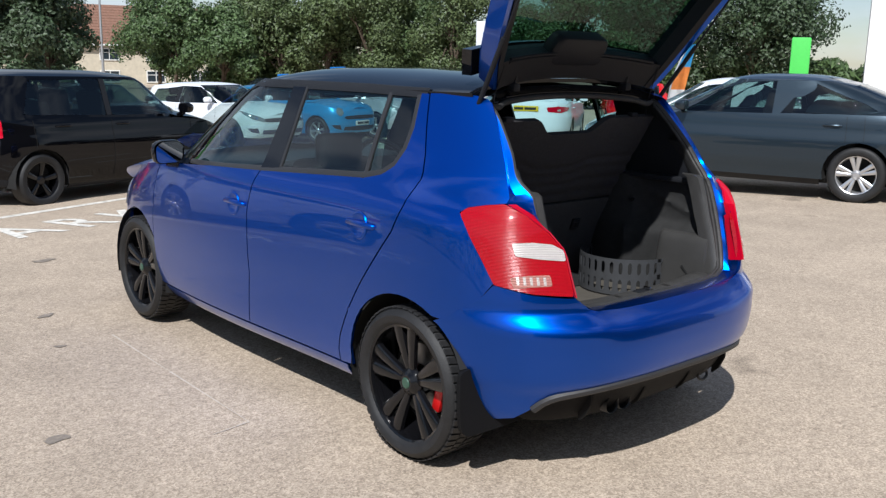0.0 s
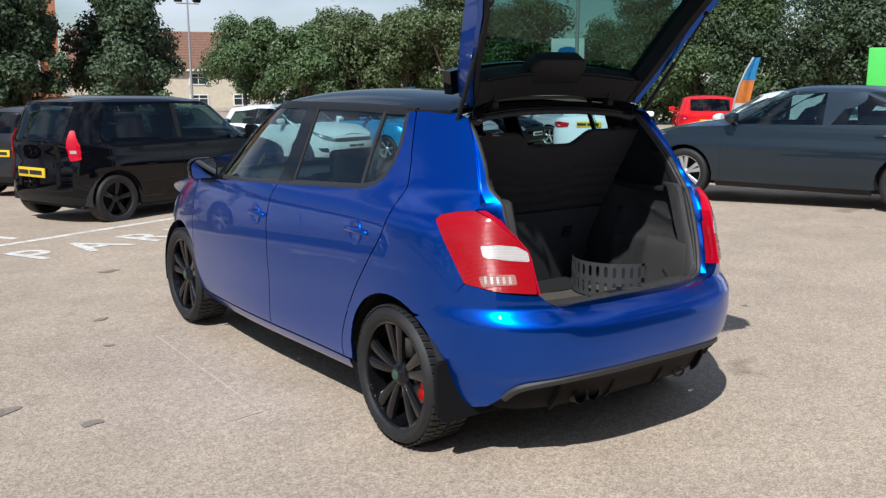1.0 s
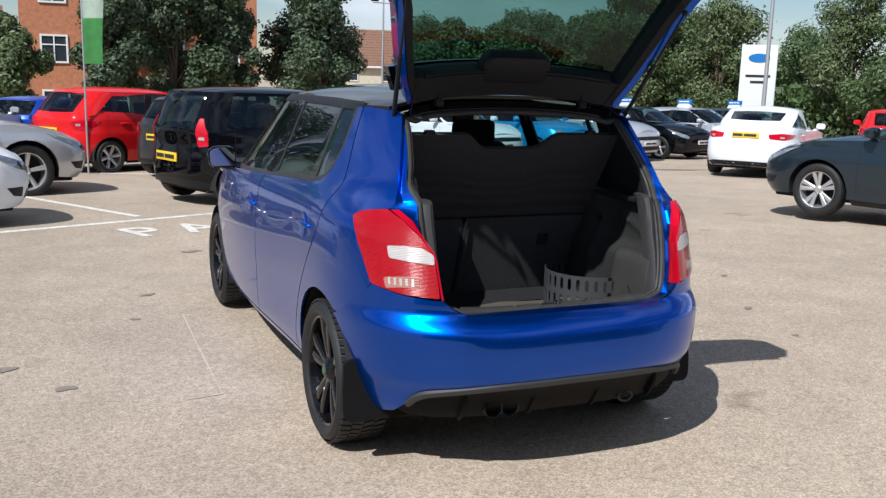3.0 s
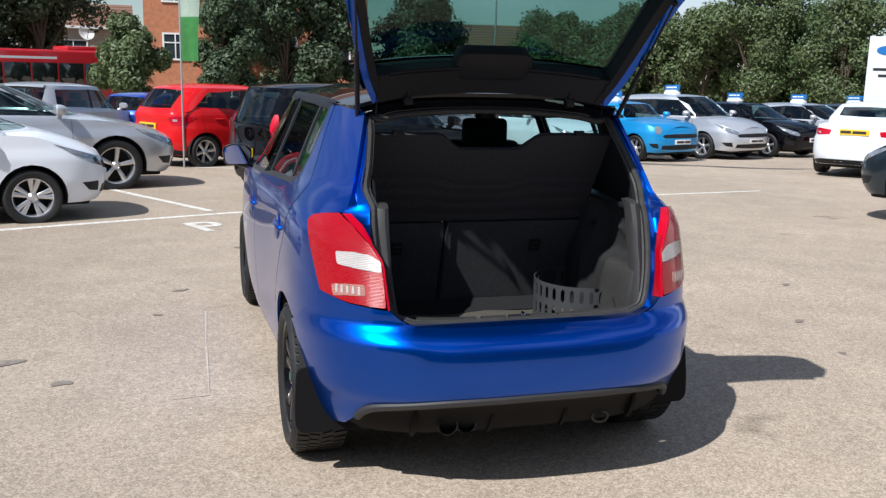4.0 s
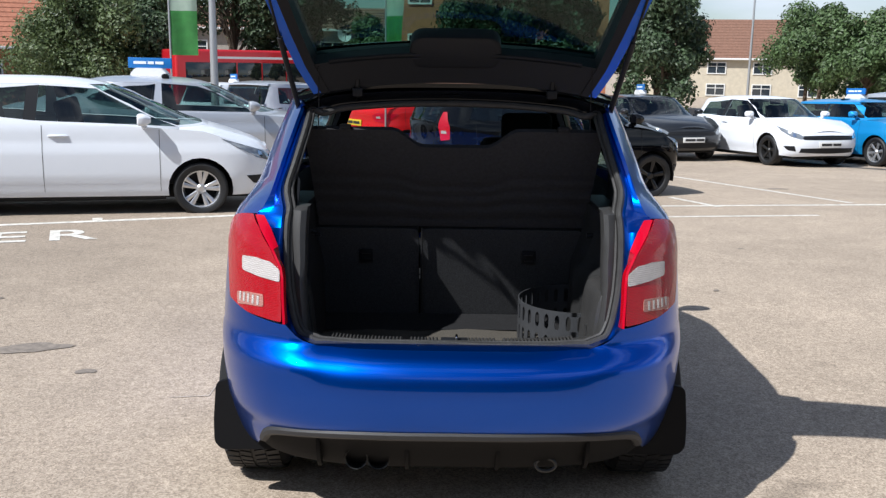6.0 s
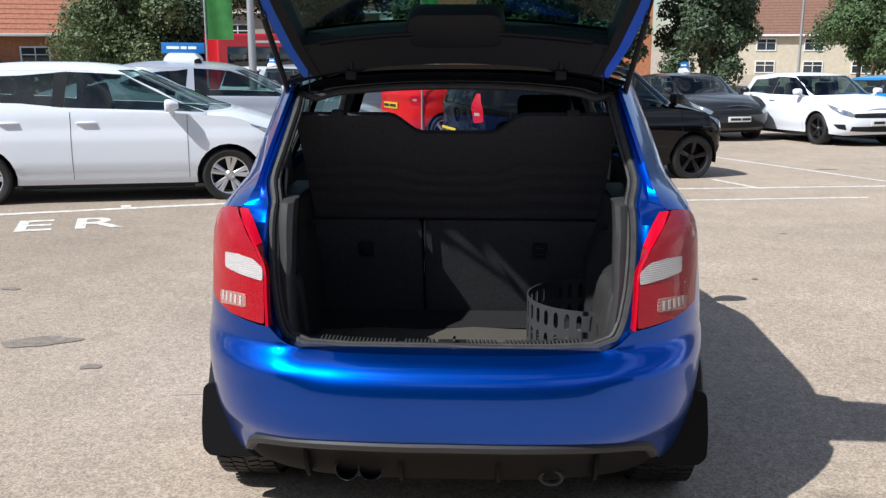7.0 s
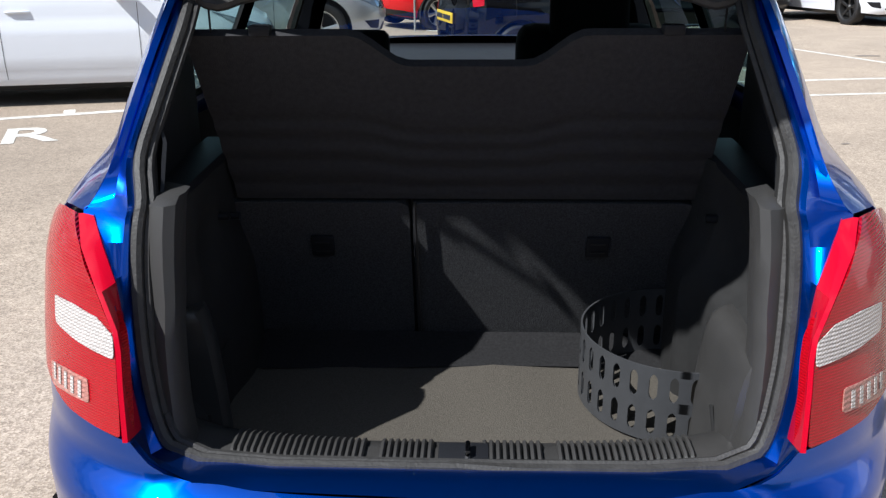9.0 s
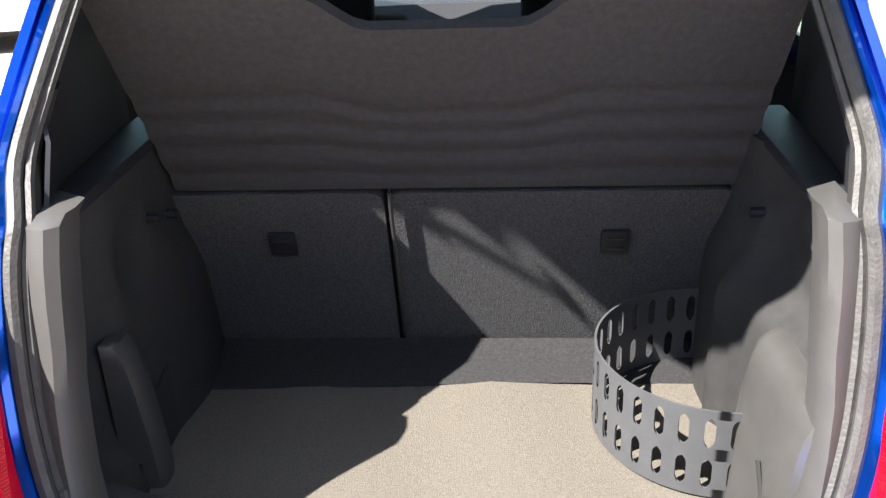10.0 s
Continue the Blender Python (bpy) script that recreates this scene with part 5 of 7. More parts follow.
# side shapes: length, half width, wheelbase, rear overhang, wheel radius;
# top line and belt line as (share of the length from the tail, height)
SHAPES = {
    "city": dict(L=3.54, W=.82, wb=2.42, ro=.56, r=.29,
                 top=[(0, .95), (.015, 1.10), (.05, 1.38), (.10, 1.45), (.30, 1.48), (.55, 1.47), (.66, 1.38), (.80, 1.02), (.86, .95), (.97, .80), (1, .62)],
                 belt=[(0, .93), (.2, .96), (.6, .93), (.8, .92), (1, .70)],
                 side=[[(.12, 1.00), (.42, .97), (.42, 1.38), (.16, 1.36)], [(.44, .97), (.77, .95), (.66, 1.30), (.60, 1.37), (.44, 1.38)]]),
    "hatch": dict(L=3.97, W=.86, wb=2.49, ro=.65, r=.295,
                  top=[(0, .90), (.015, 1.02), (.07, 1.30), (.12, 1.42), (.30, 1.48), (.50, 1.48), (.60, 1.40), (.76, 1.06), (.80, 1.0), (.94, .82), (.985, .70), (1, .55)],
                  belt=[(0, .90), (.12, 1.04), (.4, .98), (.74, .94), (.85, .90), (1, .66)],
                  side=[[(.13, 1.08), (.36, 1.02), (.375, 1.38), (.20, 1.33)], [(.395, 1.01), (.70, .96), (.62, 1.22), (.55, 1.37), (.41, 1.39)]]),
    "supermini": dict(L=3.97, W=.86, wb=2.49, ro=.65, r=.295, mirror=.40, shut=(.045, -.050),
                      top=[(0, .90), (.015, 1.02), (.07, 1.30), (.12, 1.42), (.28, 1.48), (.46, 1.475), (.57, 1.39), (.75, 1.06), (.80, 1.0), (.94, .82), (.985, .70), (1, .55)],
                      belt=[(0, .90), (.12, 1.06), (.4, 1.00), (.74, .95), (.85, .90), (1, .66)],
                      side=[[(.13, 1.10), (.345, 1.04), (.355, 1.38), (.20, 1.34)], [(.375, 1.03), (.735, .965), (.61, 1.20), (.53, 1.36), (.385, 1.39)]]),
    "golf": dict(L=4.26, W=.90, wb=2.63, ro=.78, r=.32,
                 top=[(0, .88), (.015, 1.0), (.06, 1.25), (.11, 1.39), (.30, 1.45), (.50, 1.44), (.58, 1.37), (.72, 1.06), (.76, 1.0), (.93, .85), (.985, .70), (1, .5)],
                 belt=[(0, .88), (.15, .97), (.5, .96), (.72, .95), (.85, .90), (1, .64)],
                 side=[[(.16, 1.02), (.37, .99), (.385, 1.35), (.20, 1.30)], [(.40, .99), (.68, .97), (.60, 1.20), (.53, 1.34), (.415, 1.36)]]),
    "saloon": dict(L=4.62, W=.90, wb=2.67, ro=1.02, r=.32,
                   top=[(0, .80), (.012, .98), (.04, 1.05), (.12, 1.10), (.24, 1.33), (.34, 1.42), (.46, 1.445), (.56, 1.40), (.70, 1.08), (.74, 1.01), (.93, .84), (.985, .68), (1, .5)],
                   belt=[(0, .90), (.12, 1.0), (.5, .96), (.72, .94), (.86, .88), (1, .62)],
                   side=[[(.19, 1.04), (.24, 1.00), (.415, .985), (.42, 1.35), (.34, 1.34)], [(.435, .98), (.68, .96), (.58, 1.24), (.52, 1.33), (.435, 1.36)]]),
    "coupe": dict(L=4.65, W=.93, wb=2.75, ro=1.0, r=.335,
                  top=[(0, .80), (.012, .95), (.08, 1.04), (.22, 1.26), (.36, 1.37), (.46, 1.38), (.56, 1.32), (.70, 1.02), (.74, .97), (.93, .80), (.985, .66), (1, .5)],
                  belt=[(0, .88), (.15, .99), (.5, .94), (.72, .92), (.86, .85), (1, .6)],
                  side=[[(.22, 1.02), (.40, .97), (.41, 1.29), (.34, 1.26)], [(.425, .97), (.68, .95), (.58, 1.18), (.52, 1.27), (.425, 1.30)]]),
    "estate": dict(L=4.5, W=.90, wb=2.65, ro=.90, r=.33,
                   top=[(0, .95), (.012, 1.08), (.05, 1.45), (.08, 1.56), (.30, 1.62), (.55, 1.60), (.63, 1.50), (.75, 1.12), (.79, 1.06), (.94, .92), (.985, .75), (1, .5)],
                   belt=[(0, .95), (.12, 1.06), (.5, 1.04), (.74, 1.02), (.86, .95), (1, .68)],
                   side=[[(.10, 1.12), (.38, 1.08), (.39, 1.48), (.12, 1.46)], [(.40, 1.08), (.70, 1.05), (.63, 1.35), (.57, 1.46), (.41, 1.48)]]),
    "mini": dict(L=3.85, W=.86, wb=2.50, ro=.62, r=.31,
                 top=[(0, .85), (.015, 1.0), (.06, 1.30), (.10, 1.37), (.30, 1.41), (.58, 1.39), (.64, 1.30), (.70, 1.10), (.74, 1.03), (.93, .92), (.985, .78), (1, .5)],
                 belt=[(0, .92), (.15, .98), (.5, .96), (.70, .96), (.86, .93), (1, .72)],
                 side=[[(.10, 1.03), (.36, 1.01), (.37, 1.29), (.13, 1.29)], [(.39, 1.01), (.67, 1.00), (.63, 1.22), (.60, 1.29), (.40, 1.30)]]),
}


def car_surface(hw, rear, front, ya, yb, nr=4.0, nf=3.4, wrap=1.2):
    """Left flank of a body shell as a surface of (u, z): u = -wrap is the tail's middle, yb - ya + wrap the nose's."""
    m = yb - ya
    def surf(u, z):
        w = hw(z)
        if u < 0:
            ph = max(0.0, min(1.0, u / wrap + 1)) * math.pi / 2
            return (-w * math.sin(ph) ** (2 / 3.0), ya - (ya - rear(z)) * max(0.0, math.cos(ph)) ** (2 / nr), z)
        if u > m:
            ph = min(1.0, (u - m) / wrap) * math.pi / 2
            return (-w * max(0.0, math.cos(ph)) ** (2 / 3.0), yb + (front(z) - yb) * math.sin(ph) ** (2 / nf), z)
        return (-w, ya + u, z)
    def at_y(y, z):
        if y < ya:
            v = min(1.0, (ya - y) / (ya - rear(z)))
            return (math.acos(v ** (nr / 2)) / (math.pi / 2) - 1) * wrap
        if y > yb:
            v = min(1.0, (y - yb) / (front(z) - yb))
            return m + math.asin(v ** (nf / 2)) / (math.pi / 2) * wrap
        return y - ya
    return surf, at_y, (lambda fr, z: (-wrap * fr, z)), (lambda fr, z: (m + wrap * fr, z))


def at_height(pts, z):
    """Place along a falling or rising line of (place, height)."""
    for (fa, za), (fb, zb) in zip(pts, pts[1:]):
        if min(za, zb) <= z <= max(za, zb) and za != zb:
            return fa + (fb - fa) * (z - za) / (zb - za)
    return pts[0][0] if abs(z - pts[0][1]) < abs(z - pts[-1][1]) else pts[-1][0]


def parked_car(name, shape, m, color, label, rim=None, spokes=5, twin=False, group="parked cars", roof_color=None):
    sh = SHAPES[shape]
    L, W, wb, ro, r = sh["L"], sh["W"], sh["wb"], sh["ro"], sh["r"]
    notch = shape in ("saloon", "coupe")
    car = thing(name, m, label, "car", group)
    car["shape"] = shape
    pm = PAINTS[color]
    Y = lambda f: f * L - ro
    tops = sh["top"]
    top, belt = lerp_table(tops), lerp_table(sh["belt"])
    roof = max(z for f, z in tops)
    zr = roof - .075
    back = [q for q in tops if q[0] < .36]
    fore = [q for q in tops if q[0] > .42 and q[1] > .95]
    (fa, za), (fb, zb) = fore[-2], fore[-1]
    fore.append((fb + (fb - fa) * .12 / (za - zb) if za > zb else fb, zb - .12))
    zs = [zr - .45 + .06 * k for k in range(10)]
    screen = lerp_table([(z, Y(at_height(fore, z))) for z in zs])
    tips = [q for q in tops if q[0] > .92]
    nose_t = lerp_table([(.18, Y(.962)), (.27, Y(.988)), (.40, Y(.998)), (.52, Y(1.0))] + [(z, Y(f) - .002) for f, z in reversed(tips) if z > .56] + [(1.0, Y(.84))])
    tailpts = [(.18, Y(.035)), (.28, Y(.010)), (.42, Y(.0)), (.60, Y(.001)), (.78, Y(.006))]
    rear_low = lerp_table(tailpts + ([(z, Y(f)) for f, z in back if z > .82] if not notch else [(.95, Y(.012)), (1.1, Y(.03))]))
    back_up = [q for q in back if q[0] >= .10] if notch else back
    rear_up = lerp_table([(z, Y(at_height(back_up, z))) for z in [zr - .50 + .05 * k for k in range(12)]]) if notch else rear_low
    zm = belt(.4)
    hw = lerp_table([(z, W * k) for z, k in ((.17, .86), (.23, .94), (.33, .964), (.355, .970), (.385, .990), (.52, 1.0), (.70, 1.002), (.760, .996), (.785, .974), (.85, .970), (zm - .03, .955), (zm + .03, .925), (zr, .765), (roof, .70))])
    ya, yb, yu = .42, wb + .02, Y(sh["side"][1][0][0]) + .1
    low, u_low, R, F = car_surface(hw, rear_low, nose_t, ya, yb)
    high, u_high, RH, FH = car_surface(hw, rear_up, screen, ya + (.35 if notch else 0), yu, 3.6, 3.0)
    he = lerp_table([(0, belt((yb + ro) / L) - .01), (.45, belt(.93) - .03), (.75, belt(.97) - .02), (1, top(.975) - .005)])
    def pair(nm, outline, surf, material, parent, off=0.0, thick=0.012, lab="", du=.09, dz=.07):
        """One panel across the middle of the car, from both halves."""
        bmj = bmesh.new()
        for sd in (-1, 1):
            skin(outline, surf, off, thick, sd, du, dz, bmj)
        bmesh.ops.remove_doubles(bmj, verts=bmj.verts[:], dist=.0006)
        return part(nm, bmj, material, parent, lab)
    # lower shell with its arches
    RA = r + .05
    def arch(yc, a0, a1):
        return [(u_low(yc + RA * math.cos(radians(a)), r + RA * math.sin(radians(a))), r + RA * math.sin(radians(a))) for a in [a0 + (a1 - a0) * k / 14 for k in range(15)]]
    zt = (belt(0) + .04) if not notch else top(.02) - .01
    o = [R(1, zt), R(.6, zt - .005), R(.3, belt(.06))]
    o += [(u_low(Y(f), belt(f)), belt(f)) for f in (.14, .25, .4, .55, .66) if Y(f) < yb]
    o += [F(fr, he(fr)) for fr in (0, .15, .3, .45, .6, .75, .9, 1)]
    o += [F(1, .24), F(.7, .23), F(.5, .22)] + arch(wb, -12, 192) + arch(0, -12, 192) + [R(.35, .22), R(.6, .23), R(1, .25)]
    body = pair("body", o, low, pm, car, du=.07, dz=.06)
    # cabin shell round the panes, and roof
    w0, w1 = sh["side"]
    P = lambda q: (u_high(Y(q[0]), q[1]), q[1])
    B = lambda f: (u_high(Y(f), belt(f) - .015), belt(f) - .015)
    wz = max(fore[-2][1], belt(.7) + .03)
    rz = (belt(.02) + (.11 if shape != "city" else .02)) if not notch else top(.13) + .03
    b0 = (belt(.02) if not notch else top(.12)) - .02
    pieces = [
        [P(w0[-1]), P(w0[2]), P(w1[-1]), P(w1[-2]), (P(w1[-2])[0] + .05, zr), (P(w0[-1])[0] - .05, zr)],
        [RH(.56, zr), RH(.56, zr - .05), RH(.66, rz + .01), RH(.66, b0), B(w0[0][0]), P(w0[0])] + [P(q) for q in reversed(w0[3:])] + [(P(w0[-1])[0] - .05, zr)],
        [RH(1, b0), RH(.66, b0), RH(.66, rz + .01), RH(1, rz)],
        [RH(1, zr - .03), RH(.56, zr - .05), RH(.56, zr), RH(1, zr)],
        [P(w1[1]), FH(.50, wz - .02), FH(.36, zr - .015), FH(.36, zr), (P(w1[-2])[0] + .05, zr)] + [P(q) for q in reversed(w1[2:-1])],
        [B(w0[0][0]), B(.45), B(w1[1][0]), FH(.50, belt(.68) - .04), FH(.50, wz - .02), P(w1[1]), P(w1[0]), P(w0[1]), P(w0[0])],
        [FH(.50, wz - .02), FH(.50, belt(.68) - .04), FH(1, belt(.72) - .04), FH(1, wz)],
        [P(w0[1]), P(w1[0]), P(w1[-1]), P(w0[2])],
    ]
    bm = bmesh.new()
    for o in pieces:
        for sd in (-1, 1):
            skin(o, high, -.002, .012, sd, .09, .07, bm)
    bmesh.ops.remove_doubles(bm, verts=bm.verts[:], dist=.0006)
    part("cabin", bm, pm, body)
    bm = bmesh.new()
    y0, y1 = rear_up(zr), screen(zr)
    rows = []
    for k in range(19):
        q = .5 - .5 * math.cos(math.pi * k / 18)
        y = y0 + (y1 - y0) * q
        x = -high(u_high(y, zr), zr)[0]
        c = (roof - zr) * max(0.0, 1 - abs(2 * q - 1) ** 3.2)
        rows.append([(x * sx, y, zr - .001 + c * (1 - abs(sx) ** 2.6)) for sx in [j / 8 - 1 for j in range(17)]])
    loft(bm, rows)
    bmesh.ops.recalc_face_normals(bm, faces=bm.faces[:])
    part("roof", bm, PAINTS[roof_color] if roof_color else pm, body)
    # bonnet, and boot lid where there is one
    def lid(nm, us, zed, fmin, fmax):
        bmj = bmesh.new()
        rws = []
        for u in us:
            z = zed(u)
            ex, ey, ez = low(u, z)
            c = max(ez + .004, top(min(fmax, max(fmin, (ey + ro) / L))))
            rws.append([(ex * -sx, ey, ez + (c - ez) * (1 - abs(sx) ** 2.4)) for sx in [j / 8 - 1 for j in range(17)]])
        loft(bmj, rws)
        bmesh.ops.recalc_face_normals(bmj, faces=bmj.faces[:])
        return part(nm, bmj, pm, body)
    mid = yb - ya
    uc = u_low(Y(fore[-2][0]) - .25, .9)
    us = [uc + (mid - uc) * k / 5 for k in range(5)] + [mid + 1.2 * k / 14 for k in range(15)]
    base_f = fore[-2][0]
    lid("bonnet", us, lambda u: he((u - mid) / 1.2) if u >= mid else belt((ya + u + ro) / L) - .01, base_f + .02, .975)
    if notch:
        us = [-1.2 + 1.2 * k / 14 for k in range(15)] + [.2]
        zd = lerp_table([(-1.2, zt), (-.72, zt - .005), (-.36, belt(.06)), (0, belt(.14)), (.2, belt(.2))])
        lid("boot_lid", us, zd, .02, .14)
    # glass
    for sd in (-1, 1):
        for q in sh["side"]:
            ol = rounded([(u_high(Y(f), z), z) for f, z in q], .03)
            part("side_window", skin(ol, high, -.004, 0.0, sd, .12, .12), CLEARGLASS, body, "tinted glass").visible_shadow = False
        (p0, p1), (q0, q1) = (sh["side"][0][1], sh["side"][1][0]), (sh["side"][0][2], sh["side"][1][-1])
        if not notch:
            ol = [(u_high(Y(f), z), z) for f, z in (p0, p1, q1, q0)]
            part("door_pillar", skin(ol, high, .0015, .004, sd, .12, .12), TRIM, body)
    pair("windscreen", [FH(1, wz), FH(.50, wz - .02), FH(.36, zr - .015), FH(1, zr - .005)], high, CLEARGLASS, body, -.004, 0.0, "tinted glass").visible_shadow = False
    pair("rear_window", [RH(1, rz), RH(.66, rz + .01), RH(.56, zr - .05), RH(1, zr - .03)], high, CLEARGLASS, body, -.004, 0.0, "tinted glass").visible_shadow = False
    # seats and the dark tub below the panes
    bm = bmesh.new()
    yc0, yc1 = (.05 if notch else -.25), Y(base_f) - .05
    box(bm, (W * 1.66, yc1 - yc0, .42), (0, (yc0 + yc1) / 2, .55), .03)
    box(bm, (W * 1.60, .36, .16), (0, yc1 - .12, .84), .06)
    tub = part("cabin_tub", bm, TRIM, body)
    for sx, sy, hgt in ((-.36, 1.15, .62), (.36, 1.15, .62), (-.36, .30, .52), (.36, .30, .52)):
        bm = bmesh.new()
        box(bm, (.46, .13, hgt), (0, 0, hgt / 2 - .12), .05, segments=2)
        box(bm, (.25, .09, .16), (0, .02, hgt - .02), .035, segments=2)
        bmesh.ops.transform(bm, matrix=pose(sx, sy, .74, 12, 0, 0), verts=bm.verts[:])
        part("seat", bm, FABRIC, body)
    # doors: shut lines, handles, mirrors
    shut = sh.get("shut", (.012, .015))
    splits = [sh["side"][0][1][0] + shut[0], sh["side"][1][1][0] + shut[1]]
    for sd in (-1, 1):
        for f in splits + [sh["side"][0][0][0] + .02]:
            y = Y(f)
            zlo = .28 if abs(y) > RA + .02 else r + math.sqrt(max(0.0, RA * RA - y * y)) + .02
            ol = [(u_low(y - .0025, .6), zlo), (u_low(y + .0025, .6), zlo), (u_low(y + .0025, .6), belt(f) - .02), (u_low(y - .0025, .6), belt(f) - .02)]
            part("shut_line", skin(ol, low, .0022, 0.0, sd, .3, .06), LINER, body)
        for f in splits:
            y = Y(splits[0]) - .80 + .07 if f == splits[0] else Y(splits[0]) + .16
            if f == splits[0]:
                y = max(y, .30)
            x = -low(u_low(y, .86), .86)[0]
            bm = bmesh.new()
            tube(bm, [(sd * (x - .004), y - .10, .868), (sd * (x + .014), y - .07, .872), (sd * (x + .014), y + .07, .872), (sd * (x - .004), y + .10, .868)], [.010, .014, .014, .010], 8)
            part("door_handle", bm, pm, body)
        ym, zm2 = Y(sh["side"][1][1][0]) - sh.get("mirror", .12), sh["side"][1][1][1] + .085
        bm = bmesh.new()
        q = rounded([(-.10, -.06), (.09, -.065), (.10, .035), (.05, .065), (-.07, .065), (-.10, .03)], .035)
        rows = [[(sd * (W + .045 + x * sc), ym + t_, zm2 + z * sc) for x, z in q] for t_, sc in ((-.012, .80), (0, .95), (.03, 1.0), (.08, .85), (.125, .45))]
        vs = loft(bm, rows, close=True)
        bm.faces.new(vs[-1])
        bm.faces.new(vs[0][::-1])
        tube(bm, [(sd * (W - .10), ym + .05, zm2 - .10), (sd * (W - .01), ym + .05, zm2 - .065)], [.035, .03], 8)
        bmesh.ops.recalc_face_normals(bm, faces=bm.faces[:])
        part("door_mirror", bm, pm, body)
        # lamps
        if shape == "mini":
            cu, cz = F(.52, .745)
            ol = [(cu + .115 * math.cos(k * math.pi / 10), cz + .095 * math.sin(k * math.pi / 10)) for k in range(20)]
        else:
            ol = rounded([F(fr, z) for fr, z in ((.13, he(.13) - .025), (.35, he(.35) - .014), (.60, he(.60) - .016), (.68, he(.68) - .055), (.63, he(.63) - .115), (.42, he(.42) - .125), (.24, he(.24) - .085))], .02)
        hl = part("headlight", skin(ol, low, .005, .006, sd, .06, .05), HEADLAMP, body, "clear headlight")
        if shape != "mini":
            cu, cz = F(.50, he(.5) - .068)
            ol = [(cu + .045 * math.cos(k * math.pi / 7), cz + .036 * math.sin(k * math.pi / 7)) for k in range(14)]
            part("lamp_projector", skin(ol, low, .008, .003, sd, .06, .05), CHROME, hl)
        tz = belt(.02) - .01
        if shape == "city":
            ol = [R(.46, .76), R(.60, .74), R(.61, .90), R(.56, tz + .16), R(.50, tz + .16), R(.44, .92)]
        elif notch:
            ol = [R(.22, tz - .02), R(.55, tz + .005), R(.78, tz - .02), R(.76, tz - .11), R(.50, tz - .13), R(.30, tz - .09)]
        else:
            ol = [R(.20, tz - .01), R(.56, tz + .0), R(.66, tz - .05), R(.62, tz - .15), R(.38, tz - .17)]
        tl = part("tail_light", skin(rounded(ol, .018), low, .006, .006, sd, .05, .05), REDPLAIN, body, "red tail light")
        ol = [R(.50, tz - .095), R(.58, tz - .095), R(.575, tz - .06), R(.50, tz - .06)]
        part("reversing_lens", skin(ol, low, .009, .003, sd, .05, .05), WHITELENS, tl)
        # pockets in the front bumper
        part("bumper_vent", skin(rounded([F(.26, .44), F(.50, .44), F(.52, .33), F(.36, .35)], .02), low, .003, .003, sd, .06, .05), TRIM, body)
        part("sill", skin([(u_low(RA + .03, .2), .245), (u_low(wb - RA - .03, .2), .245), (u_low(wb - RA - .03, .2), .17), (u_low(RA + .03, .2), .17)], low, -.004, .01, sd, .4, .05), TRIM, body)
    pair("grille", rounded([F(1.0, .655), F(.68, .645), F(.62, .605), F(.68, .565), F(1.0, .56)][:5], .001), low, TRIM, body, .003, .003)
    pair("grille_bar", [F(1.0, .622), F(.66, .615), F(.66, .603), F(1.0, .608)], low, DARKMETAL, body, .006, .003)
    pair("air_intake", [F(1.0, .40), F(.62, .395), F(.58, .31), F(1.0, .29)], low, TRIM, body, .003, .003)
    pair("rear_valance", [R(1.0, .345), R(.6, .335), R(.38, .30), R(.45, .235), R(1.0, .255)], low, TRIM, body, .003, .003)
    # plates with plain bars
    zp = .60 if shape == "city" else (.72 if shape != "saloon" else .86)
    for yy, mt, sg, zz in ((rear_low(zp) - .010, YELLOWPLATE, -1, zp), (nose_t(.47) + .008, WHITEPLATE, 1, .47)):
        bm = bmesh.new()
        box(bm, (.52, .016, .11), (0, yy, zz), .004)
        pl = part("number_plate", bm, mt, body, "plain number plate")
        for k, wd in ((-.15, .19), (.09, .24)):
            bm = bmesh.new()
            box(bm, (wd, .004, .05), (k, yy + sg * .009, zz))
            part("plate_bar", bm, PLATEBAR, pl)
    # underside, arches and wheels
    bm = bmesh.new()
    box(bm, (W * 1.5, L * .88, .18), (0, L * .5 - ro, .27), .03)
    part("underbody", bm, LINER, car)
    for yc in (0, wb):
        for sd in (-1, 1):
            bm = bmesh.new()
            q = [((RA - .004) * math.cos(radians(a)), (RA - .004) * math.sin(radians(a))) for a in range(-12, 193, 17)]
            v2 = loft(bm, [[(sd * x, yc + a, r + b_) for a, b_ in q] for x in (W * .965, W * .60)])
            bm.faces.new(v2[-1])
            part("arch_liner", bm, LINER, car)
            make_wheel(car, (sd * (W - .125), yc, r), sd, r, r * .70, .20, spokes, rim or SILVER, twin, None, False, .0, sd)
    return car


ROOFBOARD = mat("blue_sign_board", (0.012, 0.14, 0.42), 0.4)
BOARDTEXT = mat("white_print", (0.75, 0.78, 0.8), 0.5)
BOARDFOOT = mat("white_plastic", (0.75, 0.75, 0.74), 0.4)


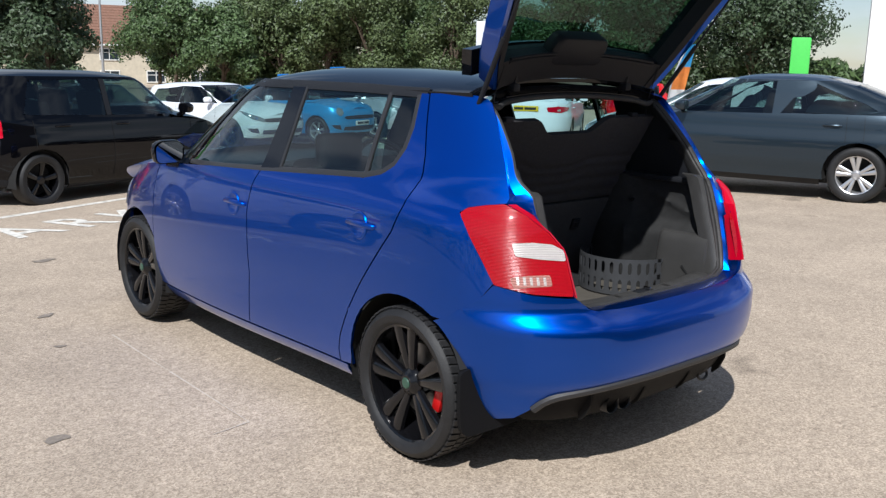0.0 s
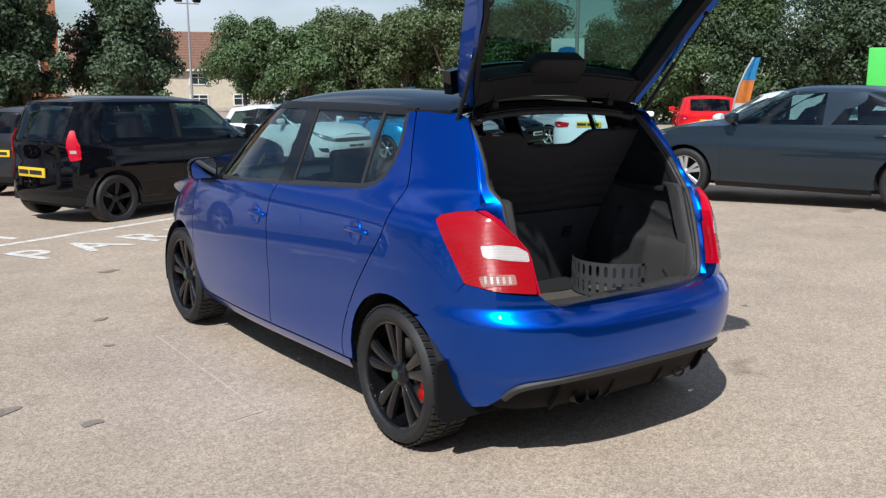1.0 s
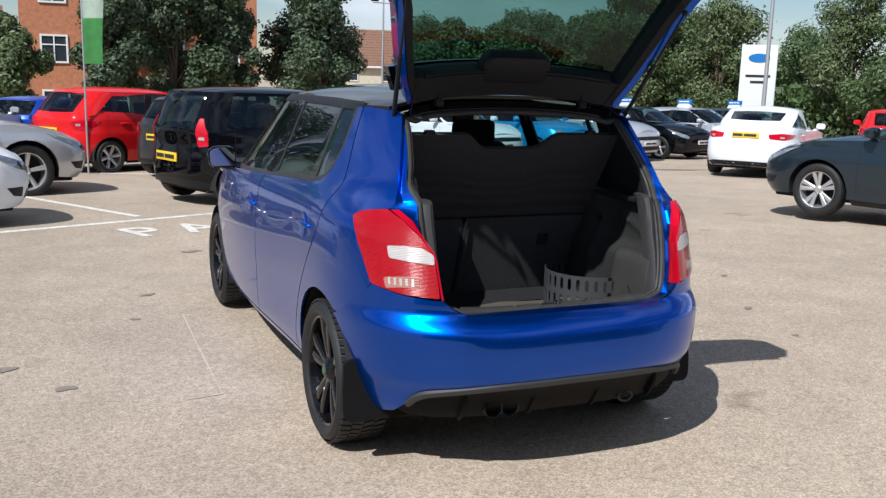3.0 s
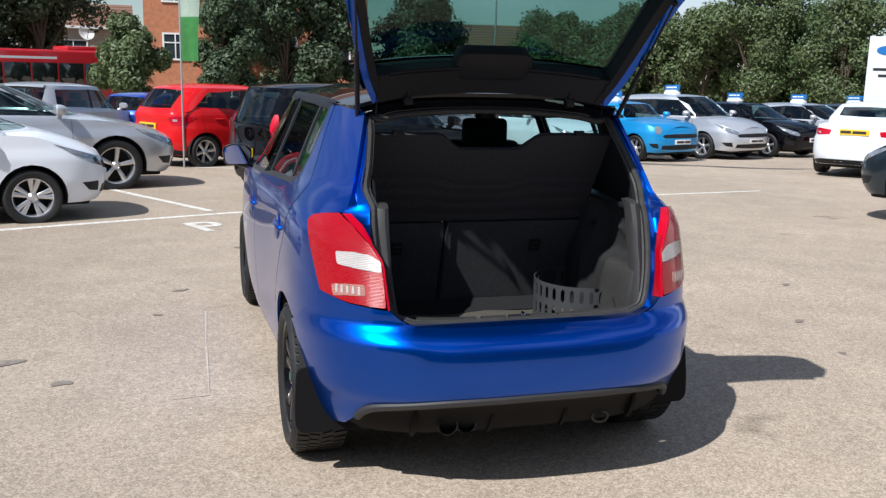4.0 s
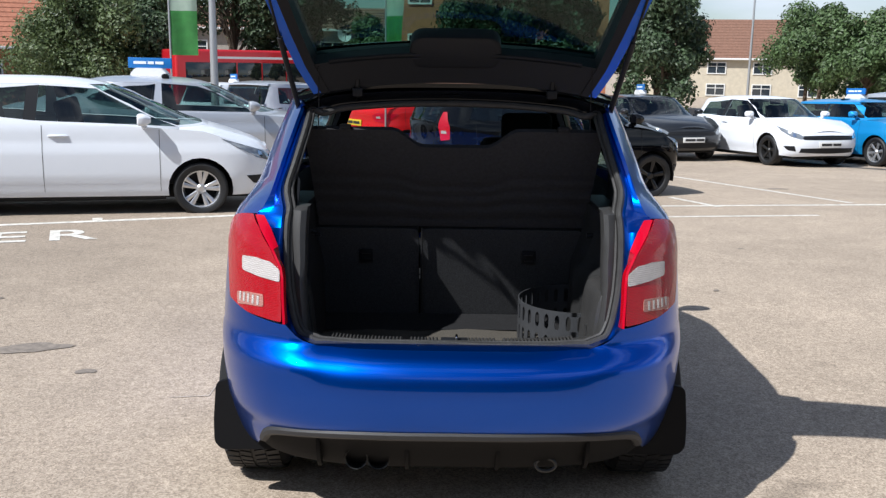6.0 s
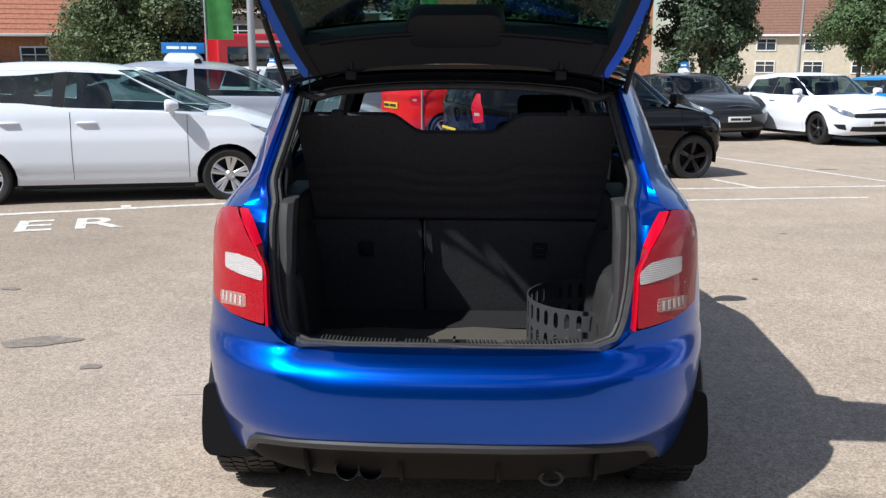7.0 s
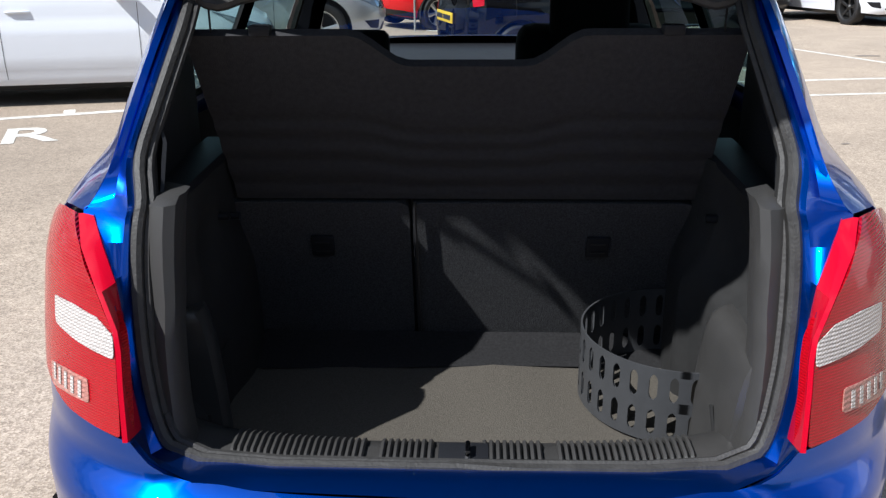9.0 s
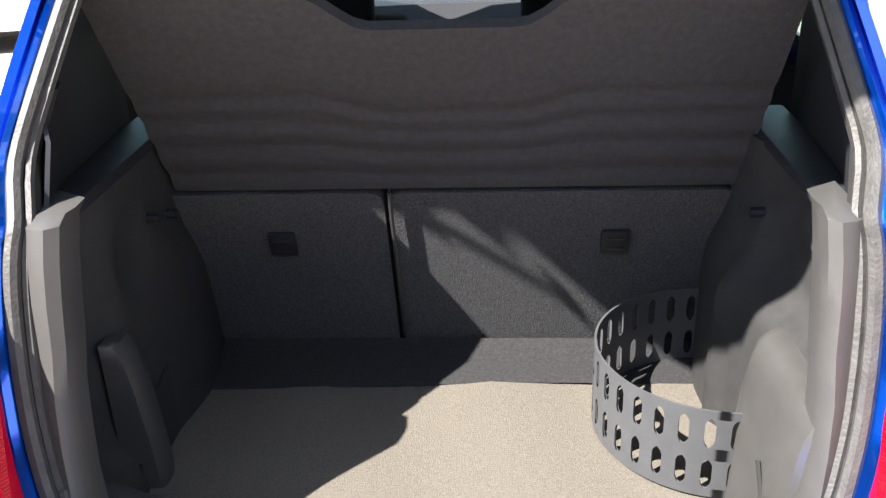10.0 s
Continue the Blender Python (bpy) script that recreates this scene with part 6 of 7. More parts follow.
def roof_sign(car, back=0.0, turn=0.0, label="blue dealer sign board on a white foot on a car roof"):
    """A sign that stands on the roof of this car."""
    sh = SHAPES[car["shape"]]
    top = lerp_table(sh["top"])
    f = .40 + back
    m = car.matrix_basis @ pose(0, f * sh["L"] - sh["ro"], top(f) - .006, 0, 0, turn)
    ob = thing("roof_sign", m, label, "sign", "roof signs")
    bm = bmesh.new()
    prism(bm, rounded([(-.24, -.02), (.24, -.02), (.24, .03), (.17, .10), (-.17, .10), (-.24, .03)], .025), .16, pose(0, -.08, 0))
    part("foot", bm, BOARDFOOT, ob)
    bm = bmesh.new()
    box(bm, (.58, .03, .135), (0, 0, .165), .006)
    bd = part("board", bm, ROOFBOARD, ob)
    for sd in (-1, 1):
        for x0, w_ in ((-.13, .17), (.015, .08), (.13, .11)):
            bm = bmesh.new()
            box(bm, (w_, .004, .036), (x0, sd * .018, .168))
            part("print_bar", bm, BOARDTEXT, bd)
    return ob


def place(x, y, yaw):
    """A car pose: rear axle's middle at x, y; yaw 0 faces +x."""
    return pose(x, y, ground_z(y), -2.0 * math.sin(radians(yaw)) if y > 4 else 0, 0, yaw - 90)


def from_wheel(x, y, yaw, shape, side, axle):
    """The pose that puts one wheel's outer foot at x, y. side: 1 right, -1 left; axle 0 rear, 1 front."""
    sh = SHAPES[shape]
    a = radians(yaw)
    f = Vector((math.cos(a), math.sin(a)))
    rgt = Vector((math.sin(a), -math.cos(a)))
    p = Vector((x, y)) - f * (sh["wb"] * axle) - rgt * (side * (sh["W"] - .05))
    return place(p.x, p.y, yaw)


parked_car("city_car", "city", from_wheel(.45, 8.30, 20, "city", 1, 0) @ Matrix.Scale(1.05, 4), "black", "black city car with black alloys in a bay", GLOSSBLACK, 5)
parked_car("supermini", "supermini", from_wheel(-2.67, 6.68, 15, "supermini", 1, 1), "white", "white supermini with silver alloys behind the bay line", SILVER, 5, True)
parked_car("coupe", "coupe", from_wheel(-2.44, 10.3, 18, "coupe", 1, 1) @ Matrix.Scale(1.13, 4), "silver", "silver coupe parked beside the white supermini", SILVER, 5)
parked_car("hatchback_red", "hatch", from_wheel(-.74, 14.75, 33, "hatch", 1, 0) @ Matrix.Scale(1.09, 4), "red", "bright red hatchback with tail towards the lane", SILVER, 6)
bpy.data.objects["hatchback_red"].name = "red_hatchback"
parked_car("grey_hatchback", "hatch", from_wheel(.95, 12.7, 36, "hatch", 1, 0), "darkgrey", "dark grey hatchback between red and black cars", SILVER, 6)
parked_car("liftback", "saloon", from_wheel(6.75, 4.75, 107, "saloon", -1, 1), "grey", "dark grey liftback with silver alloys", SILVER, 5, True)
parked_car("saloon", "saloon", from_wheel(11.2, 12.0, 36, "saloon", -1, 0), "white", "white saloon with its tail towards the lane", SILVER, 5)
parked_car("white_hatchback", "golf", from_wheel(6.80, 15.7, -75, "golf", 1, 1), "white", "white hot hatchback with dark two-tone alloys", DARKMETAL, 5)
parked_car("small_hatchback", "mini", from_wheel(9.1, 15.8, -72, "mini", 1, 1), "midblue", "bright blue small hatchback with round headlights", SILVER, 6)
parked_car("grey_crossover", "estate", from_wheel(11.4, 16.6, -70, "estate", 1, 1), "silver", "grey hatchback in the display row", SILVER, 5)
parked_car("black_hatchback", "golf", from_wheel(13.7, 17.2, -70, "golf", 1, 1), "black", "black hatchback in the display row", SILVER, 5)
parked_car("silver_hatchback", "golf", from_wheel(16.4, 18.0, -70, "golf", 1, 1), "silver", "silver hatchback in the display row", SILVER, 5)
parked_car("dark_hatchback", "golf", from_wheel(18.9, 18.6, -70, "golf", 1, 1), "darkgrey", "dark hatchback in the display row", SILVER, 5)
parked_car("grey_estate", "golf", from_wheel(4.4, 17.0, -75, "golf", 1, 1), "darkgrey", "grey hatchback behind the white hot hatchback", SILVER, 5)
parked_car("silver_estate", "estate", place(-4.1, 17.6, 68), "silver", "silver estate car beyond the red hatchback", SILVER, 5)
parked_car("white_van_car", "estate", place(-6.1, 21.5, 70), "white", "white estate car near the bus", SILVER, 5)
parked_car("blue_hatchback", "golf", place(-2.2, 20.5, 55), "deepblue", "blue hatchback beyond the silver estate", SILVER, 5)
parked_car("red_car", "golf", place(18.4, 13.6, 42), "red", "red car behind the white saloon", SILVER, 5)
parked_car("pale_saloon", "saloon", from_wheel(9.2, 6.8, 107, "saloon", -1, 1), "white", "white car beyond the dark grey liftback", SILVER, 5)

# ---- trees, houses, bus, signs ----
BARK = mat("bark", (0.09, 0.065, 0.045), 0.9, vary=0.3, scale=12, bump=0.6, bump_scale=40)
LEAVES = [leaf_mat("leaf_dark_green", (0.068, 0.104, 0.050)), leaf_mat("leaf_mid_green", (0.098, 0.154, 0.058)), leaf_mat("leaf_olive", (0.112, 0.152, 0.060))]


def tree(x, y, h, spread, leaf, seed, label, count=5200, leaf_size=.22, bare=.22, category="tree"):
    rng = random.Random(seed)
    z0 = -1.15 if y > 30 else ground_z(y)
    ob = thing("tree", pose(x, y, z0 - .05), label, category, "trees round the car park")
    bm = bmesh.new()
    tr = .045 * h ** .9 * .5
    lean = [rng.uniform(-.03, .03) * h for _ in range(2)]
    tube(bm, [(0, 0, 0), (lean[0] * .3, lean[1] * .3, h * .2), (lean[0], lean[1], h * .45), (lean[0] * 1.4, lean[1] * 1.4, h * .8)], [tr * 1.3, tr, tr * .75, tr * .2], 8)
    lobes = []
    n = 24
    for k in range(n):
        a = rng.uniform(0, 2 * math.pi)
        hz = h * rng.uniform(bare + .12, .93)
        t = (hz / h - bare) / (1 - bare)
        rr = spread * math.sqrt(max(.05, 1 - (2 * t - .85) ** 2)) * rng.uniform(.35, .80)
        c = Vector((rr * math.cos(a), rr * math.sin(a), hz))
        lobes.append((c, spread * rng.uniform(.20, .40)))
        s = Vector((lean[0], lean[1], h * rng.uniform(.2, .5)))
        mid = s.lerp(c, .5) + Vector((0, 0, .08 * h))
        tube(bm, [tuple(s), tuple(mid), tuple(c)], [tr * .45, tr * .28, tr * .08], 5)
    part("trunk", bm, BARK, ob)
    vs, fs = [], []
    lobes.append((Vector((lean[0], lean[1], h * .62)), spread * .55))
    weights = [r ** 2 for _, r in lobes]
    for _ in range(count):
        c, r = rng.choices(lobes, weights)[0]
        d = Vector((rng.gauss(0, 1), rng.gauss(0, 1), rng.gauss(0, .85)))
        d.normalize()
        p = c + d * r * (rng.random() ** .38) * (1.22 if rng.random() < .12 else 1.0)
        if p.z < h * bare * .7:
            continue
        nrm = (d + Vector((rng.uniform(-.8, .8), rng.uniform(-.8, .8), rng.uniform(-.3, .9)))).normalized()
        a = nrm.orthogonal().normalized()
        a.rotate(Matrix.Rotation(rng.uniform(0, 6.28), 3, nrm))
        b = nrm.cross(a)
        s = leaf_size * rng.uniform(.55, 1.35)
        i = len(vs)
        vs += [tuple(p - a * s), tuple(p - b * s * .55 + nrm * s * .15), tuple(p + a * s), tuple(p + b * s * .55 + nrm * s * .15)]
        fs.append((i, i + 1, i + 2, i + 3))
    me = bpy.data.meshes.new("crown")
    me.from_pydata(vs, [], fs)
    me.materials.append(leaf)
    cr_ = new("crown", me)
    cr_.parent = ob
    return ob


def hedge(name, a, b, h, depth, leaf, seed, count, label):
    """A dense bank of foliage between two points."""
    rng = random.Random(seed)
    a, b = Vector(a), Vector(b)
    d = b - a
    nrm = Vector((-d.y, d.x)).normalized()
    vs, fs = [], []
    for _ in range(count):
        t = rng.random()
        p2 = a + d * t + nrm * rng.uniform(-depth, depth) * .5
        top = h * (.70 + .30 * noise.noise(Vector((t * d.length * .25, seed, 0))) + .16 * noise.noise(Vector((t * d.length * .9, seed, 3))))
        z = top * (rng.random() ** .6)
        p = Vector((p2.x, p2.y, ground_z(p2.y) + z))
        n_ = Vector((rng.gauss(0, 1), rng.gauss(0, 1) - .6, rng.gauss(0, .8) + .4)).normalized()
        q = n_.orthogonal().normalized()
        q.rotate(Matrix.Rotation(rng.uniform(0, 6.28), 3, n_))
        w = n_.cross(q)
        s = rng.uniform(.10, .26)
        i = len(vs)
        vs += [tuple(p - q * s), tuple(p - w * s * .55), tuple(p + q * s), tuple(p + w * s * .55)]
        fs.append((i, i + 1, i + 2, i + 3))
    me = bpy.data.meshes.new(name)
    me.from_pydata(vs, [], fs)
    me.materials.append(leaf)
    return tagged(new(name, me), label, "foliage", "", "stuff")


BRICK = mat("orange_brick", (0.42, 0.17, 0.085), 0.85, vary=0.25, scale=5, bump=0.3, bump_scale=30)
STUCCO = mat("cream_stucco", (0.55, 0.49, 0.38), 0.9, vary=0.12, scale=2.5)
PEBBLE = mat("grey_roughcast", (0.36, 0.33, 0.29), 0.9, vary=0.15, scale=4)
TILE = mat("brown_roof_tiles", (0.20, 0.105, 0.070), 0.8, vary=0.3, scale=6, bump=0.4, bump_scale=20)
REDTILE = mat("red_roof_tiles", (0.33, 0.13, 0.075), 0.8, vary=0.3, scale=6, bump=0.4, bump_scale=20)
FRAMEWHITE = mat("white_window_frame", (0.75, 0.75, 0.73), 0.4)
HOUSEGLASS = mat("house_glass", (0.03, 0.04, 0.05), 0.05, coat=1.0)


def house(name, x, y, yaw, w, d, eaves, ridge, wall, roof, label, windows, storeys=2, base=None):
    """A gabled house, its long side facing -y before the turn; windows: (x, z, w, h) on that side."""
    z0 = ground_z(y) if base is None else base
    ob = thing(name, pose(x, y, z0, 0, 0, yaw), label, "house")
    bm = bmesh.new()
    box(bm, (w, d, eaves), (0, d / 2, eaves / 2))
    for s in (-1, 1):
        a = [bm.verts.new((s * w / 2, 0, eaves)), bm.verts.new((s * w / 2, d, eaves)), bm.verts.new((s * w / 2, d / 2, ridge - .1))]
        bm.faces.new(a)
    part("wall", bm, wall, ob, smooth=False)
    bm = bmesh.new()
    rows_n = max(8, int((ridge - eaves) * 4))
    for sgn in (0, 1):
        prev = None
        for k in range(rows_n):
            t0, t1 = k / rows_n, (k + 1) / rows_n
            def pt(t, lift):
                yy = -.4 + (d / 2 + .4) * t
                zz = eaves - .12 + (ridge - eaves + .12) * t + lift
                return (yy if sgn == 0 else d - yy, zz)
            y0, zz0 = pt(t0, .05)
            y1, zz1 = pt(t1, .0)
            vs = [bm.verts.new(p) for p in ((-w / 2 - .3, y0, zz0), (w / 2 + .3, y0, zz0), (w / 2 + .3, y1, zz1), (-w / 2 - .3, y1, zz1))]
            lo = [bm.verts.new(p) for p in ((-w / 2 - .3, y0, zz0 - .05), (w / 2 + .3, y0, zz0 - .05))]
            bm.faces.new(vs)
            bm.faces.new((lo[0], lo[1], vs[1], vs[0]))
    bmesh.ops.remove_doubles(bm, verts=bm.verts[:], dist=.002)
    bmesh.ops.recalc_face_normals(bm, faces=bm.faces[:])
    part("roof", bm, roof, ob, smooth=False)
    bm = bmesh.new()
    box(bm, (w + .6, .14, .16), (0, -.42, eaves - .14), .02)
    part("gutter", bm, FRAMEWHITE, ob)
    for wx, wz, ww, wh in windows:
        bm = bmesh.new()
        ring = []
        for o, yy in ((.045, -.08), (.045, .02), (-.045, .02), (-.045, -.08)):
            hw, hh = ww / 2 + o, wh / 2 + o
            ring.append([bm.verts.new((wx + sx * hw, yy, wz + sz * hh)) for sx, sz in ((-1, -1), (1, -1), (1, 1), (-1, 1))])
        for i in range(4):
            for j in range(4):
                bm.faces.new((ring[i][j], ring[i][(j + 1) % 4], ring[(i + 1) % 4][(j + 1) % 4], ring[(i + 1) % 4][j]))
        bmesh.ops.recalc_face_normals(bm, faces=bm.faces[:])
        wn_ = part("window", bm, FRAMEWHITE, ob, "white-framed window", smooth=False)
        bm = bmesh.new()
        box(bm, (.06, .08, wh - .09), (wx, -.035, wz), .01)
        part("mullion", bm, FRAMEWHITE, wn_)
        bm = bmesh.new()
        box(bm, (ww - .09, .07, .06), (wx, -.035, wz + wh * .15), .01)
        part("transom", bm, FRAMEWHITE, wn_)
        bm = bmesh.new()
        box(bm, (ww, .03, wh), (wx, -.012, wz))
        part("pane", bm, HOUSEGLASS, wn_)
    return ob

TREES = [
    (0.88, 36.45, 7.4, 1.82, 0),
    (3.47, 38.2, 7.8, 2.05, 0),
    (6.02, 39.81, 7.2, 1.43, 0),
    (9.05, 34.98, 7.4, 2.09, 0),
    (5.42, 38.13, 7.2, 1.92, 0),
    (26.16, 60.61, 7.0, 2.51, 1),
    (30.57, 54.35, 6.8, 2.58, 1),
    (30.42, 47.37, 7.2, 2.74, 2),
    (32.45, 43.46, 8.3, 2.84, 2),
    (34.14, 39.49, 8.5, 2.92, 2),
    (31.23, 43.94, 9.2, 2.84, 2),
    (35.41, 43.4, 7.2, 3.13, 1),
    (41.43, 40.73, 6.8, 3.23, 1),
    (37.86, 32.91, 8.7, 2.82, 2),
    (37.82, 29.91, 9.0, 2.88, 1),
    (39.29, 28.05, 8.9, 3.05, 1),
    (39.37, 27.43, 8.5, 3.39, 0),
    (39.97, 22.92, 8.1, 3.26, 0),
    (40.53, 22.32, 7.7, 3.26, 0),
    (24.72, 50.75, 6.2, 2.74, 1),
    (29.02, 50.8, 7.0, 3.23, 2),
    (32.78, 48.56, 7.5, 3.64, 2),
    (27.5, 66.31, 7.4, 4.16, 1),
    (29.44, 55.57, 7.5, 3.44, 2),
    (-11.6, 47.5, 11.5, 5.0, 0),
    (-7.9, 47.0, 10.5, 3.6, 0),
    (-2.9, 35.6, 4.6, 1.7, 2),
    (-16.54, 39.64, 6.8, 3.3, 2),
    (-14.52, 42.45, 6.6, 1.88, 2),
    (-8.46, 47.97, 7.9, 2.54, 0),
    (-17.58, 41.57, 6.4, 3.44, 2),
    (-13.82, 41.09, 5.4, 2.1, 0),
    (2.49, 46.36, 8.0, 2.93, 0),
    (7.0, 47.87, 8.3, 3.05, 0),
    (12.15, 48.88, 8.0, 2.82, 0),
    (14.65, 54.75, 6.4, 1.37, 0),
]
TREE_LABELS = ["tall dark green tree with drooping branches", "rounded dense green tree", "light green leafy tree at the car park's edge"]
for k, (x, y, h, sp, l) in enumerate(TREES):
    tree(x, y, h, sp, LEAVES[l], 100 + k, TREE_LABELS[l], 17000 if l else 15000, .10 if y < 45 else .125, .08 if l else (.10 if h < 10 else .30))
hedge("shrubs", (30, 62), (46, 46), 3.0, 2.5, LEAVES[2], 5, 16000, "green shrubs along the far edge")
hedge("shrubs", (34, 46), (44, 12), 3.4, 2.5, LEAVES[1], 6, 18000, "dense green shrubs behind the display row")
hedge("shrubs", (-34, 46), (8, 50), 2.2, 2.0, LEAVES[0], 7, 12000, "dark shrubs behind the bus")

# unseen hedges added to the side and behind, for reflections and bounced light
hedge("shrubs", (-26, 30), (-22, -16), 7.0, 3.0, LEAVES[0], 8, 9000, "tall dark hedge, unseen, added to close the side of the site")
hedge("shrubs", (-22, -20), (24, -24), 6.5, 3.0, LEAVES[1], 9, 9000, "tall green hedge, unseen, added to close the back of the site")

house("apartment_building", 3.0, 46.3, -5, 11.5, 9, 9.5, 12.5, BRICK, TILE, "orange brick apartment building with cream bands behind trees", [(x, z, 1.2, 1.3) for x in (-4.2, -1.4, 1.4, 4.2) for z in (1.2, 3.9, 6.8)], base=-1.5)
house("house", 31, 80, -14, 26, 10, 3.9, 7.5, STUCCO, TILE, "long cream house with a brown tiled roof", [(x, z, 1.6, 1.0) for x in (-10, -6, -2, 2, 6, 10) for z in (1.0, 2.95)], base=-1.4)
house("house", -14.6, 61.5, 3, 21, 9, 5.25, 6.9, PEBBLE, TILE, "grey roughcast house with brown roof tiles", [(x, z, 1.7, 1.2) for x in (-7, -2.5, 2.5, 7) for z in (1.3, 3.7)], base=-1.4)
house("house", -29, 47, 20, 14, 8, 3.6, 6.6, BRICK, REDTILE, "brown brick house with red roof tiles", [(x, 2.2, 1.5, 1.2) for x in (-4, 0, 4)], base=-1.4)
house("showroom", 27.5, 6.5, -65, 9, 10, 7.0, 7.1, mat("white_cladding", (0.8, 0.8, 0.79), 0.5, vary=0.04, scale=1.5), TRIM, "white clad showroom wall", [], base=-.6)

# unseen plain wall added behind the camera; it keeps low skylight off the boot
bm = bmesh.new()
box(bm, (34, .4, 7.2), (2, -12.5, 3.6))
tagged(to_object("sky_screen_wall", bm, mat("screen_wall_grey", (0.16, 0.165, 0.17), 0.6, vary=0.1, scale=1.5), smooth=False), "plain grey wall, unseen, added behind the camera to block low sky", "wall", "", "structure")

# satellite dish
dish = thing("satellite_dish", pose(-6.78, 61.5, 3.34, 70, 0, 25), "pale satellite dish on the house wall", "satellite dish")
bm = bmesh.new()
lathe(bm, [(.0001, .0), (.2, .02), (.38, .08), (.5, .14), (.5, .15), (.2, .03)], 24, axis="z")
part("reflector", bm, FRAMEWHITE, dish)
bm = bmesh.new()
tube(bm, [(0, -.4, .1), (0, 0, .5)], .02, 6)
part("feed_arm", bm, DARKMETAL, dish)
bm = bmesh.new()
tube(bm, [(0, 0, .02), (0, .1, -.25), (.05, .18, -.75)], .03, 6)
part("bracket", bm, DARKMETAL, dish)

# bus
BUSRED = mat("bus_red", (0.50, 0.012, 0.02), 0.35, coat=0.6, vary=0.06, scale=1)
def bus(x, y, yaw, L=10.6, H=3.05, W=2.5):
    ob = thing("bus", pose(x, y, -1.05, 0, 0, yaw), "red single-deck bus with a dark window band on the road", "bus")
    bm = bmesh.new()
    box(bm, (L, W, H - .32), (0, 0, .32 + (H - .32) / 2), .12, segments=3)
    body = part("body", bm, BUSRED, ob)
    n = 7
    for k in range(n):
        bm = bmesh.new()
        wd = (L - .8) / n
        box(bm, (wd - .06, .03, 1.12), (-L / 2 + .4 + wd * (k + .5), -W / 2 - .008, 1.93), .02)
        part("window", bm, CARGLASS, ob, "dark bus window")
    bm = bmesh.new()
    box(bm, (4.6, .012, .10), (-.6, -W / 2 - .012, 2.70))
    part("print_bar", bm, BOARDTEXT, ob)
    for wx in (-L * .30, L * .30):
        bm = bmesh.new()
        lathe(bm, [(.0001, -.02), (.28, -.02), (.46, .0), (.48, .1), (.46, .25)], 24, axis="y", m=Matrix.Translation((wx, -W / 2 - .0, .48)))
        bmesh.ops.recalc_face_normals(bm, faces=bm.faces[:])
        part("wheel", bm, TYRE, ob)
    bm = bmesh.new()
    box(bm, (1.6, 1.6, .22), (3.2, 0, H + .08), .08)
    part("roof_unit", bm, BUSRED, ob)
    return ob


bus(-8.25, 40.1, 30, 8.9)

# floodlight mast
POST = mat("galvanised_post", (0.45, 0.46, 0.47), 0.45, metal=0.6)
def mast(x, y, h, heads=True, label="galvanised floodlight mast with two lamps"):
    ob = thing("lamp_post", pose(x, y, -1.3), label, "lamp post", "lamp posts")
    bm = bmesh.new()
    tube(bm, [(0, 0, 0), (0, 0, h * .5), (0, 0, h)], [.11, .09, .06], 10)
    part("post", bm, POST, ob)
    if heads:
        bm = bmesh.new()
        tube(bm, [(-.9, 0, h - .35), (.9, 0, h - .35)], .04, 6)
        part("crossbar", bm, POST, ob)
        for sx in (-.75, .75):
            bm = bmesh.new()
            box(bm, (.62, .25, .62), (0, 0, 0), .06)
            bmesh.ops.transform(bm, matrix=pose(sx, -.1, h + .05, 30, 0, 12 * sx), verts=bm.verts[:])
            part("floodlight", bm, DARKMETAL, ob)
    return ob


mast(23.4, 67.1, 8.9)
mast(-5.7, 19.9, 6.5, False, "thin grey lamp post")
mast(29, 30, 10.5, False, "tall grey lamp post among trees")

# banners
def banner(x, y, yaw, h, w, cols, label, z_low=1.7, blade=False):
    ob = thing("banner_flag", pose(x, y, ground_z(y), 0, 0, yaw), label, "flag", "banner flags")
    bm = bmesh.new()
    tube(bm, [(.38 * max(0.0, (k / 8 * h - z_low) / (h - z_low)) ** 2.2 if blade else 0, 0, k / 8 * h) for k in range(9)], .018, 8)
    part("pole", bm, POST, ob)
    n = len(cols)
    for k in range(n):
        bm = bmesh.new()
        rows = []
        for i in range(7):
            z = z_low + (h - z_low) * (k + i / 6) / n
            t = (z - z_low) / (h - z_low)
            ww = w * (1 if not blade else .35 + .65 * math.sin(math.pi * min(1, .25 + .75 * t)))
            rows.append([(ww * j / 8 + .02 + (.38 * t ** 2.2 if blade else 0), .05 * math.sin(j * .8 + z * 2.2) * (j / 8), z) for j in range(9)])
        loft(bm, rows)
        bmesh.ops.solidify(bm, geom=bm.faces[:], thickness=.006)
        part("cloth", bm, cols[k], ob)
    return ob


GREENCLOTH = mat("green_banner_cloth", (0.10, 0.36, 0.10), 0.7, vary=0.25, scale=3)
PALECLOTH = mat("pale_banner_cloth", (0.55, 0.66, 0.55), 0.7, vary=0.15, scale=3)
BLUECLOTH = mat("blue_banner_cloth", (0.05, 0.32, 0.60), 0.7, vary=0.1)
ORANGECLOTH = mat("orange_banner_cloth", (0.75, 0.28, 0.06), 0.7, vary=0.2, scale=4)
WHITECLOTH = mat("white_banner_cloth", (0.75, 0.76, 0.76), 0.7)
banner(-1.1, 14.5, -40, 5.2, .42, [GREENCLOTH, PALECLOTH, GREENCLOTH, PALECLOTH], "green and white banner flag on a pole", 2.0)
banner(-5.05, 13.97, 10, 5.2, .48, [GREENCLOTH, PALECLOTH, GREENCLOTH, PALECLOTH], "green and white banner flag on a pole", 2.0)
